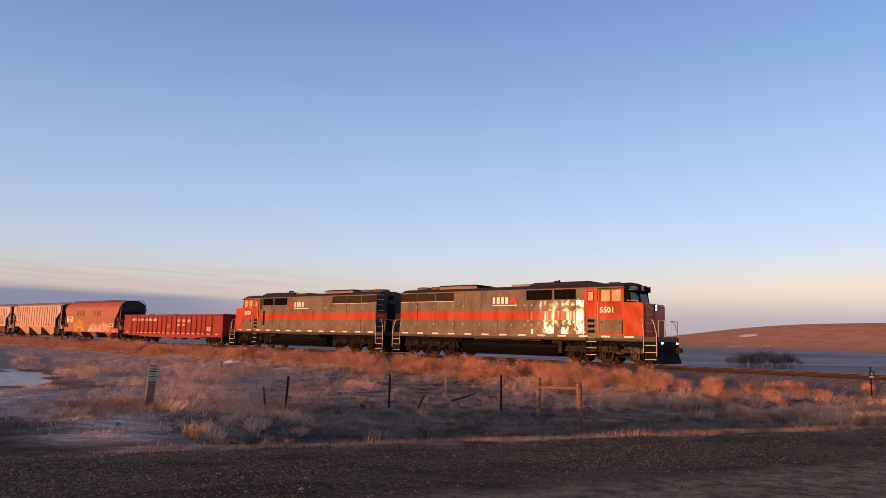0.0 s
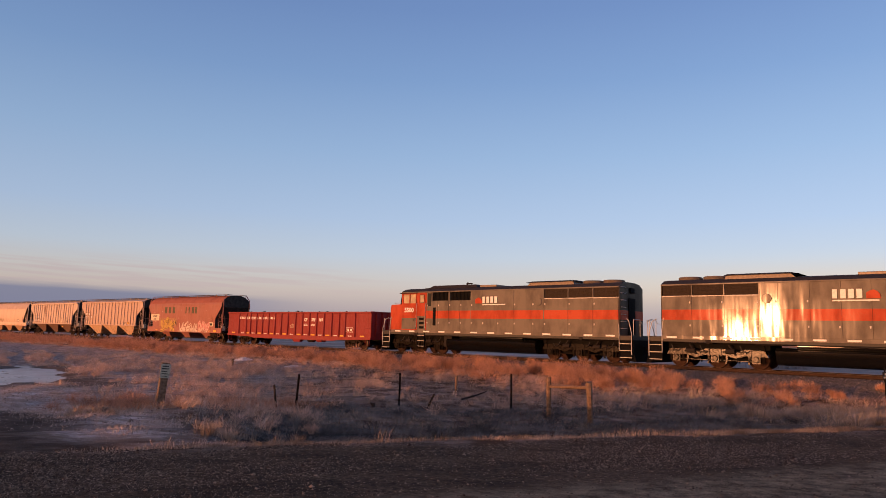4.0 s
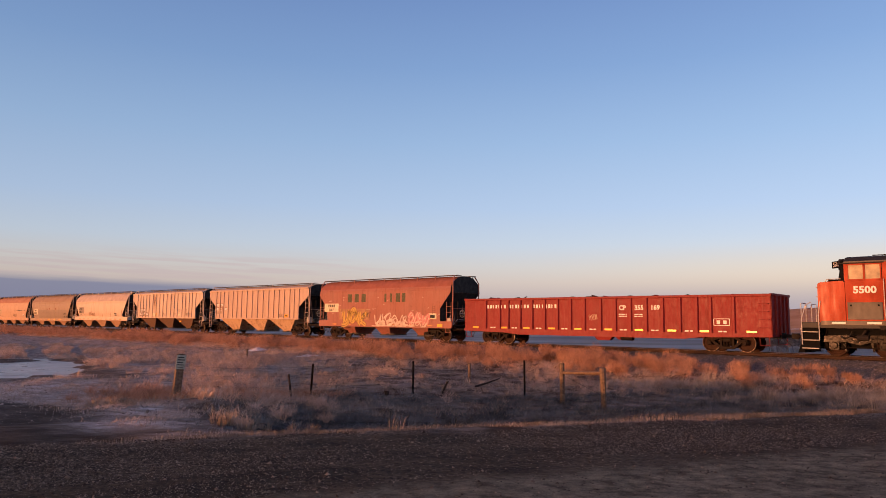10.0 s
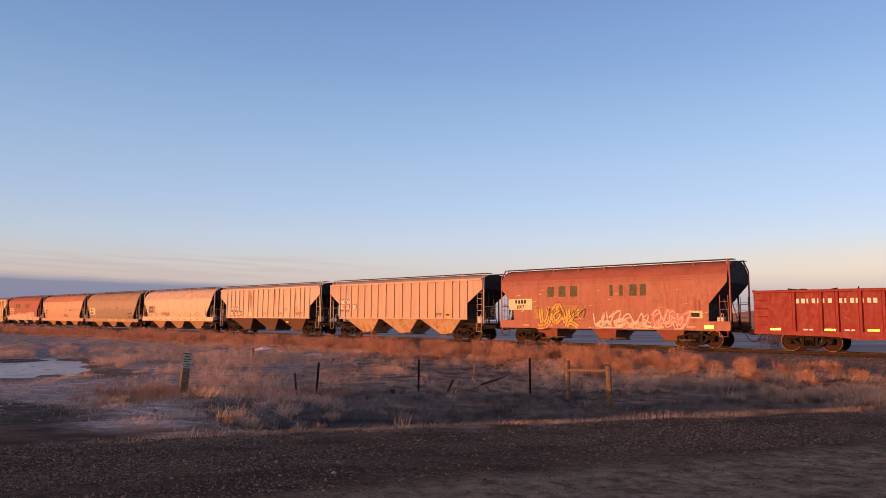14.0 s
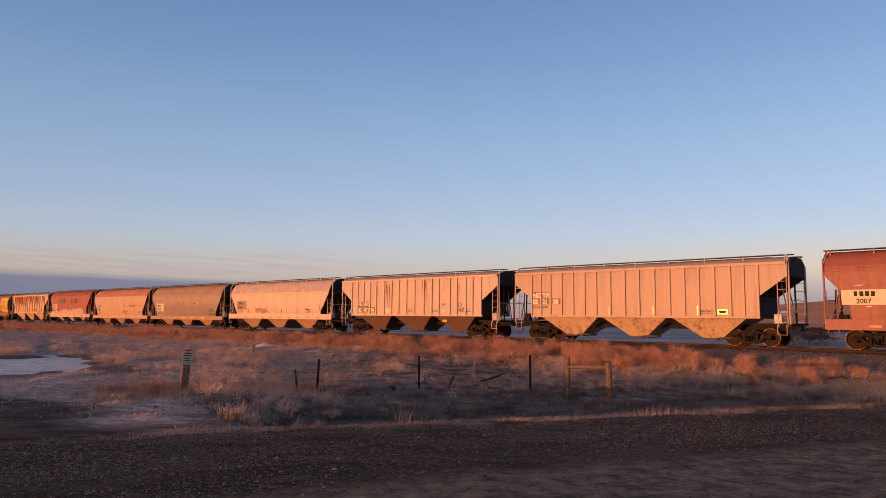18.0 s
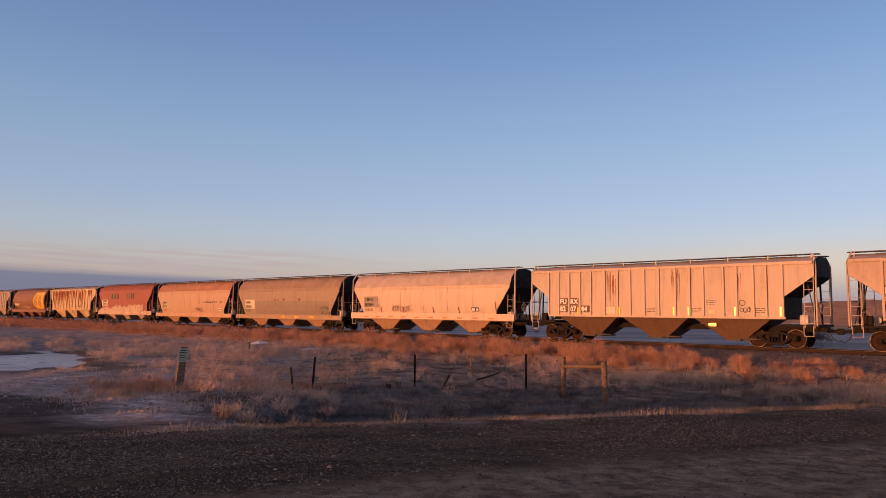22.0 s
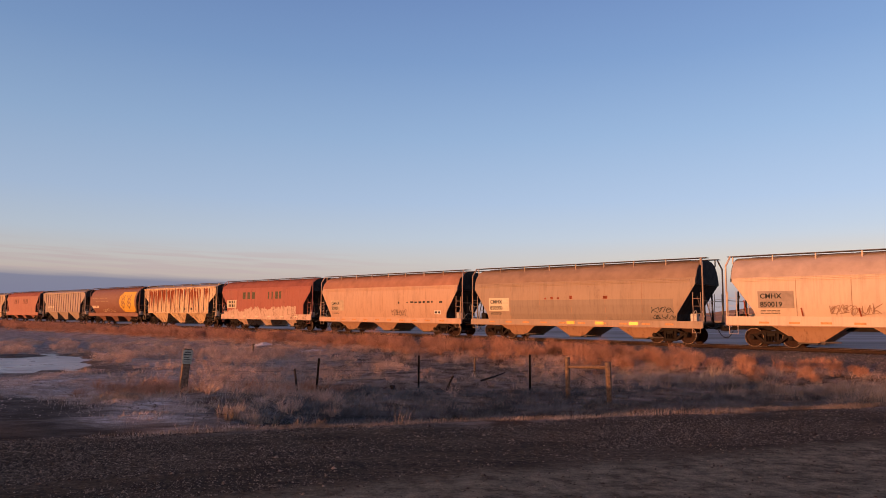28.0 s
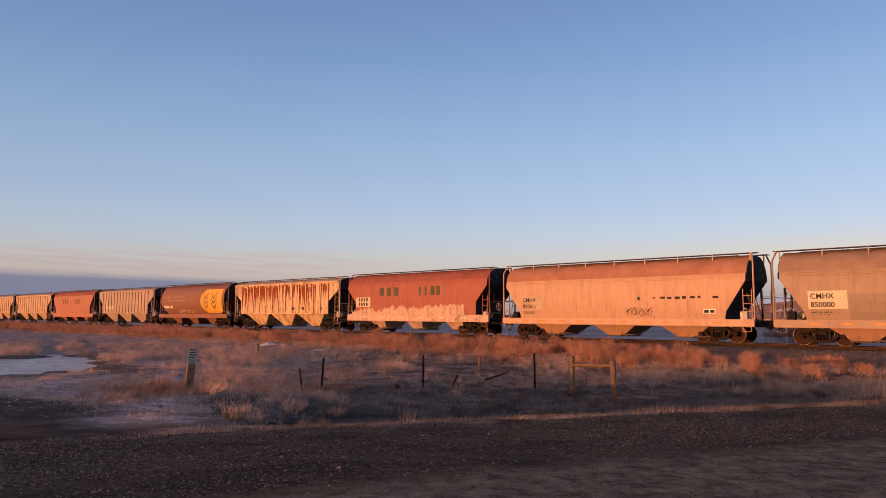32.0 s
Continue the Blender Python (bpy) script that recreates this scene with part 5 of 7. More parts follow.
        for x0, x1 in ((6.60, 7.18), (7.26, 7.85)):
            wn = part("cab_window", Shape().box(x0, x1, side * 1.46 - 0.01, side * 1.46 + 0.01, 3.52, 4.16), P["cabglass"], car, "side window of the cab, its pane coloured bright")
            part("window_frame", Shape().box(x0 - 0.05, x1 + 0.05, side * 1.49 - 0.02, side * 1.49 + 0.02, 3.46, 3.52).box(x0 - 0.05, x0, side * 1.49 - 0.02, side * 1.49 + 0.02, 3.52, 4.2).box(x1, x1 + 0.05, side * 1.49 - 0.02, side * 1.49 + 0.02, 3.52, 4.2).box(x0 - 0.05, x1 + 0.05, side * 1.49 - 0.02, side * 1.49 + 0.02, 4.16, 4.28), orange, wn)
        part("drip_rail", Shape().box(6.45, 8.2, side * 1.54 - 0.03, side * 1.54 + 0.03, 4.22, 4.27), M["darksteel"], car)
        box = part("battery_box", Shape().box(6.56, 7.92, side * 1.53 - 0.03, side * 1.53 + 0.03, 1.68, 2.46, 0.01), olive, car, "olive-grey equipment door")
        for x in (6.7, 7.78):
            part("latch", Shape().box(x - 0.03, x + 0.03, side * 1.57 - 0.012, side * 1.57 + 0.012, 2.28, 2.36), pitch, box)
        steps = part("cab_steps", Shape().box(5.7, 6.36, side * 1.48 - 0.06, side * 1.48 + 0.06, 0.48, 0.51).box(5.7, 6.36, side * 1.48 - 0.06, side * 1.48 + 0.06, 0.86, 0.89).box(5.7, 6.36, side * 1.48 - 0.06, side * 1.48 + 0.06, 1.22, 1.25), M["grey_rail"], car)
        for x in (5.7, 6.36):
            part("step_side", Shape().box(x - 0.02, x + 0.02, side * 1.48 - 0.06, side * 1.48 + 0.06, 0.45, 1.5), pitch, steps)
        if turned_round and side == near:     # an open hatch and a bare window behind the cab
            # a black panel puts the dark of the opening into colour
            part("open_hatch", Shape().box(4.66, 4.92, side * 1.53 - 0.01, side * 1.53 + 0.01, 1.95, 3.2), pitch, car, "black panel for an open hatchway")
            part("mirror_glass", Shape().box(5.12, 5.46, side * 1.52 - 0.012, side * 1.52 + 0.012, 3.30, 4.2), P["glass"], car)
    # nose: a plain box with slightly rounded edges
    nose = [(CF, 1.56), (Nz, 1.56), (Nz, 3.30), (Nz - 0.05, 3.38), (Nz - 0.15, 3.42), (CF, 3.46)]
    part("nose", Shape().prism_y(nose, -1.48, 1.48), orange, car)
    part("nose_front", Shape().box(Nz, Nz + 0.04, -1.3, 1.3, 1.6, 3.3, 0.02), orange, car)
    part("nose_door", Shape().box(Nz + 0.04, Nz + 0.07, -0.2, 0.5, 1.62, 2.95, 0.0), orange, car)
    part("nose_handrail", Shape().pipe([(CF + 0.1, near * 1.4, 3.45), (CF + 0.14, near * 1.4, 3.56), (CF + 0.75, near * 1.4, 3.55), (CF + 0.8, near * 1.4, 3.43)], 0.02, 5), M["grey_rail"], car)
    for z in (1.85, 2.3, 2.75, 3.2):
        part("grab_iron", grab, None, car, at=pose(Nz + 0.04, near * 0.95, z, 0, 0, 180))
    glow = P["headlight"] if not turned_round else M["grey_rail"]
    part("headlight_box", Shape().box(Nz + 0.02, Nz + 0.09, -0.13, 0.13, 2.98, 3.38, 0.02), pitch, car)
    for z in (3.09, 3.28):
        part("headlight", Shape().turned([(0, 0.05), (0.06, 0.05), (0.08, 0.0)], 14, "x", (Nz + 0.08, 0, z)), glow, car, "lit headlight" if not turned_round else "")
    if turned_round:
        part("nose_hatch", Shape().taper((8.35, 8.95, -0.7, 0.7), 3.42, (8.45, 8.85, -0.6, 0.6), 3.58), pitch, car, "black box on the nose")
    flag = part("flag", Shape().box(CF + 0.62, CF + 0.65, near * 0.45 - 0.16, near * 0.45 + 0.16, 4.14, 4.40), P["beacon"], car, "small red flag")
    part("flag_staff", Shape().rod((CF + 0.25, near * 0.45, 4.30), (CF + 0.64, near * 0.45, 4.36), 0.014, 5), M["grey_rail"], flag)
    # both ends: pilots, steps, rails, couplers
    for e in (-1, 1):
        x = e * E
        part("pilot", Shape().prism_y([(x - e * 0.1, 0.12), (x + e * 0.22, 0.10), (x + e * 0.05, 0.55), (x + e * 0.05, 1.3), (x - e * 0.1, 1.3)], -1.4, 1.4), pitch, car, "black snow plough pilot")
        coupler(car, x + e * 0.0, e)
        for side in (-1, 1):
            st = part("end_steps", Shape().box(x - e * 0.75 if e > 0 else x, x if e > 0 else x - e * 0.75, side * 1.40 - 0.04, side * 1.40 + 0.04, 0.25, 1.5), pitch, car)
            for z in (0.32, 0.70, 1.08):
                part("tread", Shape().box(min(x, x - e * 0.72), max(x, x - e * 0.72), side * 1.44 - 0.04, side * 1.44 + 0.10, z, z + 0.035), M["grey_rail"], st)
            for q in (0.0, 0.74):
                part("stile", Shape().box(min(x - e * q, x - e * (q + 0.03)), max(x - e * q, x - e * (q + 0.03)), side * 1.46 - 0.06, side * 1.46 + 0.06, 0.25, 1.5), pitch, st)
            part("handrail", Shape().pipe([(x - e * 0.02, side * 1.52, 0.5), (x - e * 0.02, side * 1.52, 1.7), (x - e * 0.2, side * 1.46, 2.35), (x - e * 0.4, side * 1.3, 2.5)], 0.022, 6), M["grey_rail"], car)
            part("handrail", Shape().pipe([(x - e * 0.76, side * 1.52, 0.7), (x - e * 0.76, side * 1.52, 1.9), (x - e * 0.85, side * 1.5, 2.55)], 0.022, 6), M["grey_rail"], car)
            part("stanchion", Shape().rod((x + e * 0.02, side * 0.5, 1.5), (x + e * 0.02, side * 0.5, 2.45), 0.02, 5), M["grey_rail"], car)
            part("end_chain", Shape().pipe([(x + e * 0.02, side * 0.5, 2.42), (x + e * 0.02, side * 0.28, 2.26), (x + e * 0.02, 0, 2.22)], 0.012, 4), M["grey_rail"], car)
        part("end_rail", Shape().pipe([(x + e * 0.02, -1.35, 1.55), (x + e * 0.02, -1.35, 2.45), (x + e * 0.02, -0.5, 2.45)], 0.02, 5).pipe([(x + e * 0.02, 1.35, 1.55), (x + e * 0.02, 1.35, 2.45), (x + e * 0.02, 0.5, 2.45)], 0.02, 5), M["grey_rail"], car)
    for y in (-1.05, 1.05):
        part("ditch_light", Shape().turned([(0, 0.05), (0.035, 0.05), (0.045, 0.0), (0.04, -0.12)], 14, "x", (E + 0.12, y, 1.22)), glow, car, "lit ditch light" if not turned_round else "")
    # tank and gear between the trucks
    tank = [(-1.42, 0.60), (-1.25, 0.36), (-1.0, 0.28), (1.0, 0.28), (1.25, 0.36), (1.42, 0.60), (1.46, 0.95), (1.3, 1.12), (-1.3, 1.12), (-1.46, 0.95)]
    part("fuel_tank", Shape().prism_x(tank, -3.5, 3.7), P["tank"], car, "long black fuel tank", smooth=True)
    for side in (-1, 1):
        part("air_reservoir", Shape().turned([(0, -2.6), (0.15, -2.55), (0.16, -2.4), (0.16, 2.4), (0.15, 2.55), (0, 2.6)], 12, "x", (0, side * 1.3, 1.22)), P["tank"], car, smooth=True)
    part("equipment_box", Shape().box(3.3, 4.0, -1.35, 1.35, 0.5, 1.26, 0.03), M["under"], car)
    loco_truck(car, -6.45, -1)
    loco_truck(car, 6.6, 1)
    # lettering on the road's side
    flip = pose(0, 0, 0, 0, 0, 180) if turned_round else Matrix()
    prof = [(1.56, 0.0), (1.56, 6.0)]

    def there(ob):
        if turned_round:
            ob.matrix_basis = flip
        return ob
    k = -1 if turned_round else 1      # x as it reads from the road
    there(words(number, 0.44, M["white"], car, (k * 7.12) - 0.56, 2.88, [(1.54, 0), (1.54, 6)], "road_number", 0.016, 1.05))
    lx = k * -0.2
    for bar in (name_bars("ottt", lx - 0.75, lx + 0.55, 3.46, 3.88, M["white"], car, prof)):
        there(bar)
    there(decal("name_underline", [rect(lx - 0.75, lx + 1.1, 3.33, 3.39)], M["white"], car, prof))
    ex = lx + (0.6 if k > 0 else -1.35)
    there(decal("emblem", [[(ex, 3.44), (ex + 0.55, 3.44), (ex + 0.54, 3.62), (ex + 0.44, 3.76), (ex + 0.30, 3.84), (ex + 0.14, 3.80), (ex, 3.70)]], P["orange"], car, prof))
    TRAIN.append((car, (s0 + s1) / 2, turned_round))
    return car


P["endpaint"] = gloss_paint("dark_end_enamel", (0.030, 0.027, 0.025))
P["cabbuff"] = plain("sunlit_buff_hatch_paint", (0.17, 0.125, 0.09), 0.4)


def gondola(s0, s1, ribs):
    half, mid = (s1 - s0) / 2, (s0 + s1) / 2
    red = P["gonred"]
    car = thing("gondola_car", "bright red ribbed steel gondola loaded with scrap metal", "freight car")
    part("floor_plate", Shape().box(-half + 0.05, half - 0.05, -1.4, 1.4, 1.0, 1.12), M["under"], car)
    part("centre_sill", Shape().box(-half - 0.1, half + 0.1, -0.35, 0.35, 0.72, 1.0), M["under"], car)
    for side in (-1, 1):
        part("side_wall", Shape().box(-half, half, side * 1.46 - 0.02, side * 1.46 + 0.02, 0.80, 2.86), red, car)
        part("top_chord", Shape().box(-half, half, side * 1.48 - 0.09, side * 1.48 + 0.09, 2.80, 2.93, 0.02), red, car)
        part("bottom_sill", Shape().prism_y([(-half, 0.80), (-half + 3.6, 0.72), (-half + 4.4, 0.62), (half - 4.4, 0.62), (half - 3.6, 0.72), (half, 0.80), (half, 0.96), (-half, 0.96)], side * 1.49 - 0.05, side * 1.49 + 0.05), red, car)
        rib = Shape().add([(-0.10, 0, 0.96), (-0.05, -0.11, 0.96), (0.05, -0.11, 0.96), (0.10, 0, 0.96), (-0.10, 0, 2.8), (-0.05, -0.09, 2.8), (0.05, -0.09, 2.8), (0.10, 0, 2.8)],
                          [(0, 1, 2, 3), (7, 6, 5, 4), (0, 4, 5, 1), (1, 5, 6, 2), (2, 6, 7, 3)]).mesh("rib", red)
        for s in ribs:
            part("rib", rib, None, car, at=pose((s - mid) * (1 if side < 0 else 1), side * 1.48, 0, 0, 0, 0 if side < 0 else 180))
        part("drain_box", Shape().taper((0.2, 1.0, side * 1.25 - 0.12, side * 1.25 + 0.12), 0.42, (0.0, 1.2, side * 1.25 - 0.2, side * 1.25 + 0.2), 0.66), red, car)
        for e in (-1, 1):
            for z in (1.25, 1.65, 2.05, 2.45):
                part("grab_iron", Shape().pipe([(e * (half - 0.12), side * 1.48, z), (e * (half - 0.14), side * 1.56, z), (e * (half - 0.60), side * 1.56, z), (e * (half - 0.62), side * 1.48, z)], 0.014, 5), red, car)
            part("sill_step", Shape().pipe([(e * (half - 0.6), side * 1.48, 0.85), (e * (half - 0.6), side * 1.48, 0.4), (e * (half - 0.15), side * 1.48, 0.4), (e * (half - 0.15), side * 1.48, 0.85)], 0.02, 5), red, car)
    for e in (-1, 1):
        part("end_wall", Shape().box(min(e * half, e * (half - 0.06)), max(e * half, e * (half - 0.06)), -1.48, 1.48, 0.8, 2.9), red, car)
        for y in (-0.95, -0.3, 0.3, 0.95):
            part("end_rib", Shape().box(min(e * half, e * (half + 0.09)), max(e * half, e * (half + 0.09)), y - 0.07, y + 0.07, 0.9, 2.85), red, car)
        part("end_chord", Shape().box(min(e * (half - 0.07), e * (half + 0.05)), max(e * (half - 0.07), e * (half + 0.05)), -1.5, 1.5, 2.86, 2.95, 0.02), red, car)
        coupler(car, e * half, e)
        truck(car, e * (half - 2.35))
    part("brake_cylinder", Shape().turned([(0, -0.4), (0.2, -0.4), (0.2, 0.3), (0, 0.35)], 12, "x", (1.8, -0.7, 0.62)).rod((2.1, -0.7, 0.62), (3.4, -0.7, 0.62), 0.02, 5), M["under"], car)
    # markings
    prof = [(1.488, 0), (1.488, 6)]
    rng = random.Random(21)
    name_bars("otboobt-obtbbot-oobbotbt", -40.75 - mid, -35.3 - mid, 2.28, 2.50, M["white"], car, prof)
    for txt, s in (("CP", -31.35), ("355", -30.4), ("169", -29.45)):
        words(txt, 0.36, M["white"], car, s - mid + 0.12, 2.16, prof, "car_number", 0.012)
    small_print(rng, -31.25 - mid, 1.88, 2, 0.5, M["white"], car, prof)
    small_print(rng, -30.3 - mid, 1.88, 2, 0.5, M["white"], car, prof)
    decal("placard", stroke([(-25.9 - mid, 1.35), (-25.1 - mid, 1.35), (-25.1 - mid, 1.68), (-25.9 - mid, 1.68), (-25.9 - mid, 1.35)], 0.03) + [rect(-25.75 - mid, -25.58 - mid, 1.42, 1.6), rect(-25.42 - mid, -25.25 - mid, 1.42, 1.6)], M["white"], car, prof)
    decal("chalk_scrawl", brush(tag_lines((4, 2), -33.2 - mid, -32.6 - mid, 1.55, 1.95), 0.018), M["cream"], car, prof)
    for i, (a, b) in enumerate(zip([-42.6] + ribs, ribs + [-23.2])):
        c = (a + b) / 2 - mid
        if i % 2 == 0:
            part("reflector", Shape().box(c - 0.24, c + 0.24, -1.50, -1.486, 0.99, 1.09), P["shinyyellow"], car, "yellow reflective strip")
        else:
            decal("small_lettering_bars", [rect(c - 0.22, c - 0.02, 1.0, 1.07), rect(c + 0.04, c + 0.2, 1.0, 1.07)], M["white"], car, prof)
    # the load: what shows above the rim
    for i in range(60):
        x = rng.uniform(-half + 0.5, half - 0.5)
        y, z = rng.uniform(-1.0, 1.0), rng.uniform(2.72, 2.95)
        a, up = rng.uniform(0, 3.14), rng.uniform(-0.12, 0.12)
        l = rng.uniform(0.25, 0.8)
        dx, dy = math.cos(a) * l, math.sin(a) * min(l, 0.35)
        kind = rng.random()
        sh = Shape()
        if kind < 0.5:
            sh.rod((x - dx, y - dy, z - up), (x + dx, y + dy, z + up + 0.03), rng.uniform(0.02, 0.06), 6)
        elif kind < 0.8:
            sh.taper((x - 0.3, x + 0.3, y - 0.25, y + 0.25), z - 0.25, (x - 0.2, x + 0.25, y - 0.15, y + 0.2), z + 0.06)
        else:
            sh.pipe([(x - 0.3, y, z), (x - 0.1, y + 0.1, z + 0.07), (x + 0.12, y, z + 0.06), (x + 0.3, y - 0.1, z)], 0.03, 5)
        part("scrap_piece", sh, M["under"], car)
    part("scrap_bed", Shape().taper((-half + 0.1, half - 0.1, -1.4, 1.4), 1.12, (-half + 0.4, half - 0.4, -1.3, 1.3), 2.6), M["under"], car)
    TRAIN.append((car, mid, False))


locomotive("olive-grey and orange cowl locomotive with headlights lit, leading the train", "5501", -0.95, 18.75, False)
locomotive("olive-grey and orange cowl locomotive coupled cab backwards", "5500", -21.75, -2.0, True)
gondola(-42.7, -23.07, [-40.85, -39.69, -39.01, -38.07, -37.16, -36.22, -35.29, -34.38, -33.44, -32.38, -31.44, -30.51, -29.57, -28.63, -27.66, -26.76, -26.04, -24.88])


def even(s0, s1, n):
    half = (s1 - s0) / 2
    return [-half + 1.45 + (2 * half - 2.9) * i / (n - 1) for i in range(n)]


rng = random.Random(9)
RD, RB, DR = (PROFILES[k] for k in ("round", "ribbed", "drum"))
SM = [(1.557, 0.90), (1.557, 1.42)] + PROFILES["smooth"][1:]


def strips(car, xs, z0, z1):
    for x in xs:
        part("reflector", Shape().box(x - 0.05, x + 0.05, -1.56, -1.532, z0, z1), P["shinyyellow"], car, "yellow reflective strip")


def low_strips(car, half, n, z, y, mat):
    for i in range(n):
        x = -half + 1.2 + (2 * half - 2.4) * (i + 0.5) / n
        part("reflector", Shape().box(x - 0.24, x + 0.24, -y - 0.012, -y, z, z + 0.1), mat, car, "orange-yellow reflective strip")


# brick-red hopper with spray paint
car, half = hopper("brick-red smooth-sided covered hopper with graffiti along its sill", "smooth", -58.6, -43.8, P["brick"], roof_mat=P["redroof"])
m0 = -51.2
name_bars("ooo", -54.86 - m0, -52.4 - m0, 2.82, 3.46, M["green_ink"], car, SM)
name_bars("bbto", -50.6 - m0, -48.1 - m0, 2.80, 3.44, M["green_ink"], car, SM)
decal("number_patch", [rect(-57.8 - m0, -56.0 - m0, 2.05, 2.74)], M["cream"], car, SM)
name_bars("ottt", -57.3 - m0, -56.4 - m0, 2.44, 2.66, M["ink"], car, [(w + 0.004, z) for w, z in SM])
words("2007", 0.30, M["ink"], car, -57.22 - m0, 2.12, SM, "car_number", 0.006)
def lifted(prof, d):
    return [(w + d, z) for w, z in prof]


decal("tan_wash", [rect(-55.9 - m0, -52.3 - m0, 1.45, 2.3)], P["sprayground"], car, SM, 0.004)
gold = tag_lines((3, 0, 1), -55.6 - m0, -52.7 - m0, 1.0, 2.34)
decal("black_outline", brush(gold, 0.36), M["ink"], car, lifted(SM, 0.003))
decal("gold_scrawl", brush(gold, 0.30), P["goldpaint"], car, lifted(SM, 0.007))
decal("black_scrawl", brush(gold, 0.03) + brush(tag_lines((2, 4), -53.2 - m0, -52.2 - m0, 1.5, 2.1), 0.03), M["ink"], car, lifted(SM, 0.011))
white = tag_lines((3, 4, 0, 2), -51.9 - m0, -48.1 - m0, 0.98, 2.02)
decal("white_haze", brush(tag_lines((2, 0, 2), -51.6 - m0, -48.3 - m0, 1.0, 1.5), 0.16), P["fadedwhite"], car, lifted(SM, 0.002))
decal("white_scrawl", brush(white, 0.085) + stroke([(-52.0 - m0, 1.0), (-47.6 - m0, 1.04)], 0.07), P["fadedwhite"], car, lifted(SM, 0.005))
pink = tag_lines((0, 2, 4), -48.1 - m0, -46.0 - m0, 1.15, 2.1)
decal("pink_scrawl", brush(pink, 0.24), P["pinkpaint"], car, lifted(SM, 0.003))
decal("pale_outline", brush(pink, 0.05) + brush(tag_lines((2, 0, 3), -48.0 - m0, -46.2 - m0, 0.98, 1.4), 0.06), P["fadedwhite"], car, lifted(SM, 0.007))
decal("placard", [rect(-46.0 - m0, -45.25 - m0, 1.55, 1.95)], M["cream"], car, SM)
decal("placard_bars", [rect(-45.85 - m0, -45.4 - m0, 1.62, 1.84)], M["ink"], car, [(w + 0.006, z) for w, z in SM])
low_strips(car, half, 7, 1.04, 1.552, P["stripdull"])
part("reflector", Shape().box(6.02, 6.5, -1.57, -1.553, 1.0, 1.2), P["shinyyellow"], car, "bright yellow reflective plate")
decal("end_ladder_marks", [rect(5.55, 5.60, 1.9, 2.5), rect(5.80, 5.85, 1.9, 2.5)] + [rect(5.60, 5.80, z, z + 0.03) for z in (1.98, 2.13, 2.28, 2.42)], P["lettershade"], car, SM)
for i in range(26):      # pale scrapes along the side
    x, z, l = rng.uniform(-6.4, 6.0), rng.uniform(1.6, 3.3), rng.uniform(0.08, 0.45)
    decal("scrape", stroke([(x, z), (x + l, z + rng.uniform(-0.06, 0.1))], rng.uniform(0.015, 0.045)), P["fadedwhite"], car, SM, 0.004)

# beige ribbed hopper
car, half = hopper("beige ribbed covered hopper with stained bays", "ribbed", -76.5, -60.0, P["tan"],
                   [s + 68.25 for s in (-75.05, -74.36, -73.67, -72.86, -72.05, -71.27, -70.49, -69.58, -68.67, -67.8, -66.89, -66.02, -65.2, -64.42, -63.61, -62.8, -62.14, -61.45)], rust_mat=P["baylit"])
for a, b, s in (("ND", "82", -74.98), ("YX", "21", -74.26), ("", "38", -73.5)):
    if a:
        words(a, 0.38, M["white"], car, s + 68.25, 2.62, RB, "car_number", 0.016)
    words(b, 0.38, M["white"], car, s + 68.25, 2.22, RB, "car_number", 0.016)
    decal("number_ground", [rect(s + 68.2, s + 68.8, 2.18, 2.56)] + ([rect(s + 68.2, s + 68.8, 2.59, 2.97)] if a else []), P["stain"], car, RB, 0.004)
small_print(rng, -75.0 + 68.25, 2.05, 2, 1.1, M["ink"], car, RB)
strips(car, [s + 68.25 for s in (-69.66, -66.97, -64.5)], 1.56, 2.05)
part("reflective_plate", Shape().box(-63.5 + 68.25, -62.95 + 68.25, -1.545, -1.532, 1.6, 1.85), P["shinyyellow"], car)
decal("placard_bars", [rect(-63.4 + 68.25, -63.05 + 68.25, 1.67, 1.78)], M["ink"], car, [(1.548, 0), (1.548, 6)])
small_print(rng, -64.35 + 68.25, 1.8, 3, 0.6, M["ink"], car, RB, 0.03, 0.08)

# pale grey ribbed hopper
car, half = hopper("pale grey ribbed covered hopper with rusty brown bays", "ribbed", -94.0, -77.7, P["grey"],
                   [s + 85.85 for s in (-92.58, -91.86, -91.14, -90.39, -89.67, -88.77, -87.95, -87.17, -86.33, -85.49, -84.55, -83.77, -83.05, -82.02, -81.36, -80.55, -79.95, -79.2)], rust_mat=P["brownbay"])
for a, b, s in (("FU", "82", -91.8), ("RX", "07", -91.08), ("", "84", -90.33)):
    if a:
        words(a, 0.40, M["white"], car, s + 85.85, 2.16, RB, "car_number", 0.016)
    words(b, 0.40, M["white"], car, s + 85.85, 1.72, RB, "car_number", 0.016)
    decal("number_ground", [rect(s + 85.8, s + 86.42, 1.66, 2.06)] + ([rect(s + 85.8, s + 86.42, 2.10, 2.5)] if a else []), P["numground"], car, RB, 0.004)
strips(car, [s + 85.85 for s in (-90.55, -87.85, -84.65, -83.85, -81.45, -79.3)], 1.54, 1.98)
part("reflective_plate", Shape().box(-88.7 + 85.85, -88.1 + 85.85, -1.545, -1.532, 1.6, 1.98), M["cream"], car)
part("reflective_plate", Shape().box(-82.8 + 85.85, -82.45 + 85.85, -1.545, -1.532, 1.66, 1.84), M["cream"], car)
part("reflective_plate", Shape().box(-82.9 + 85.85, -82.5 + 85.85, -1.32, -1.26, 1.0, 1.16), P["shinyyellow"], car)
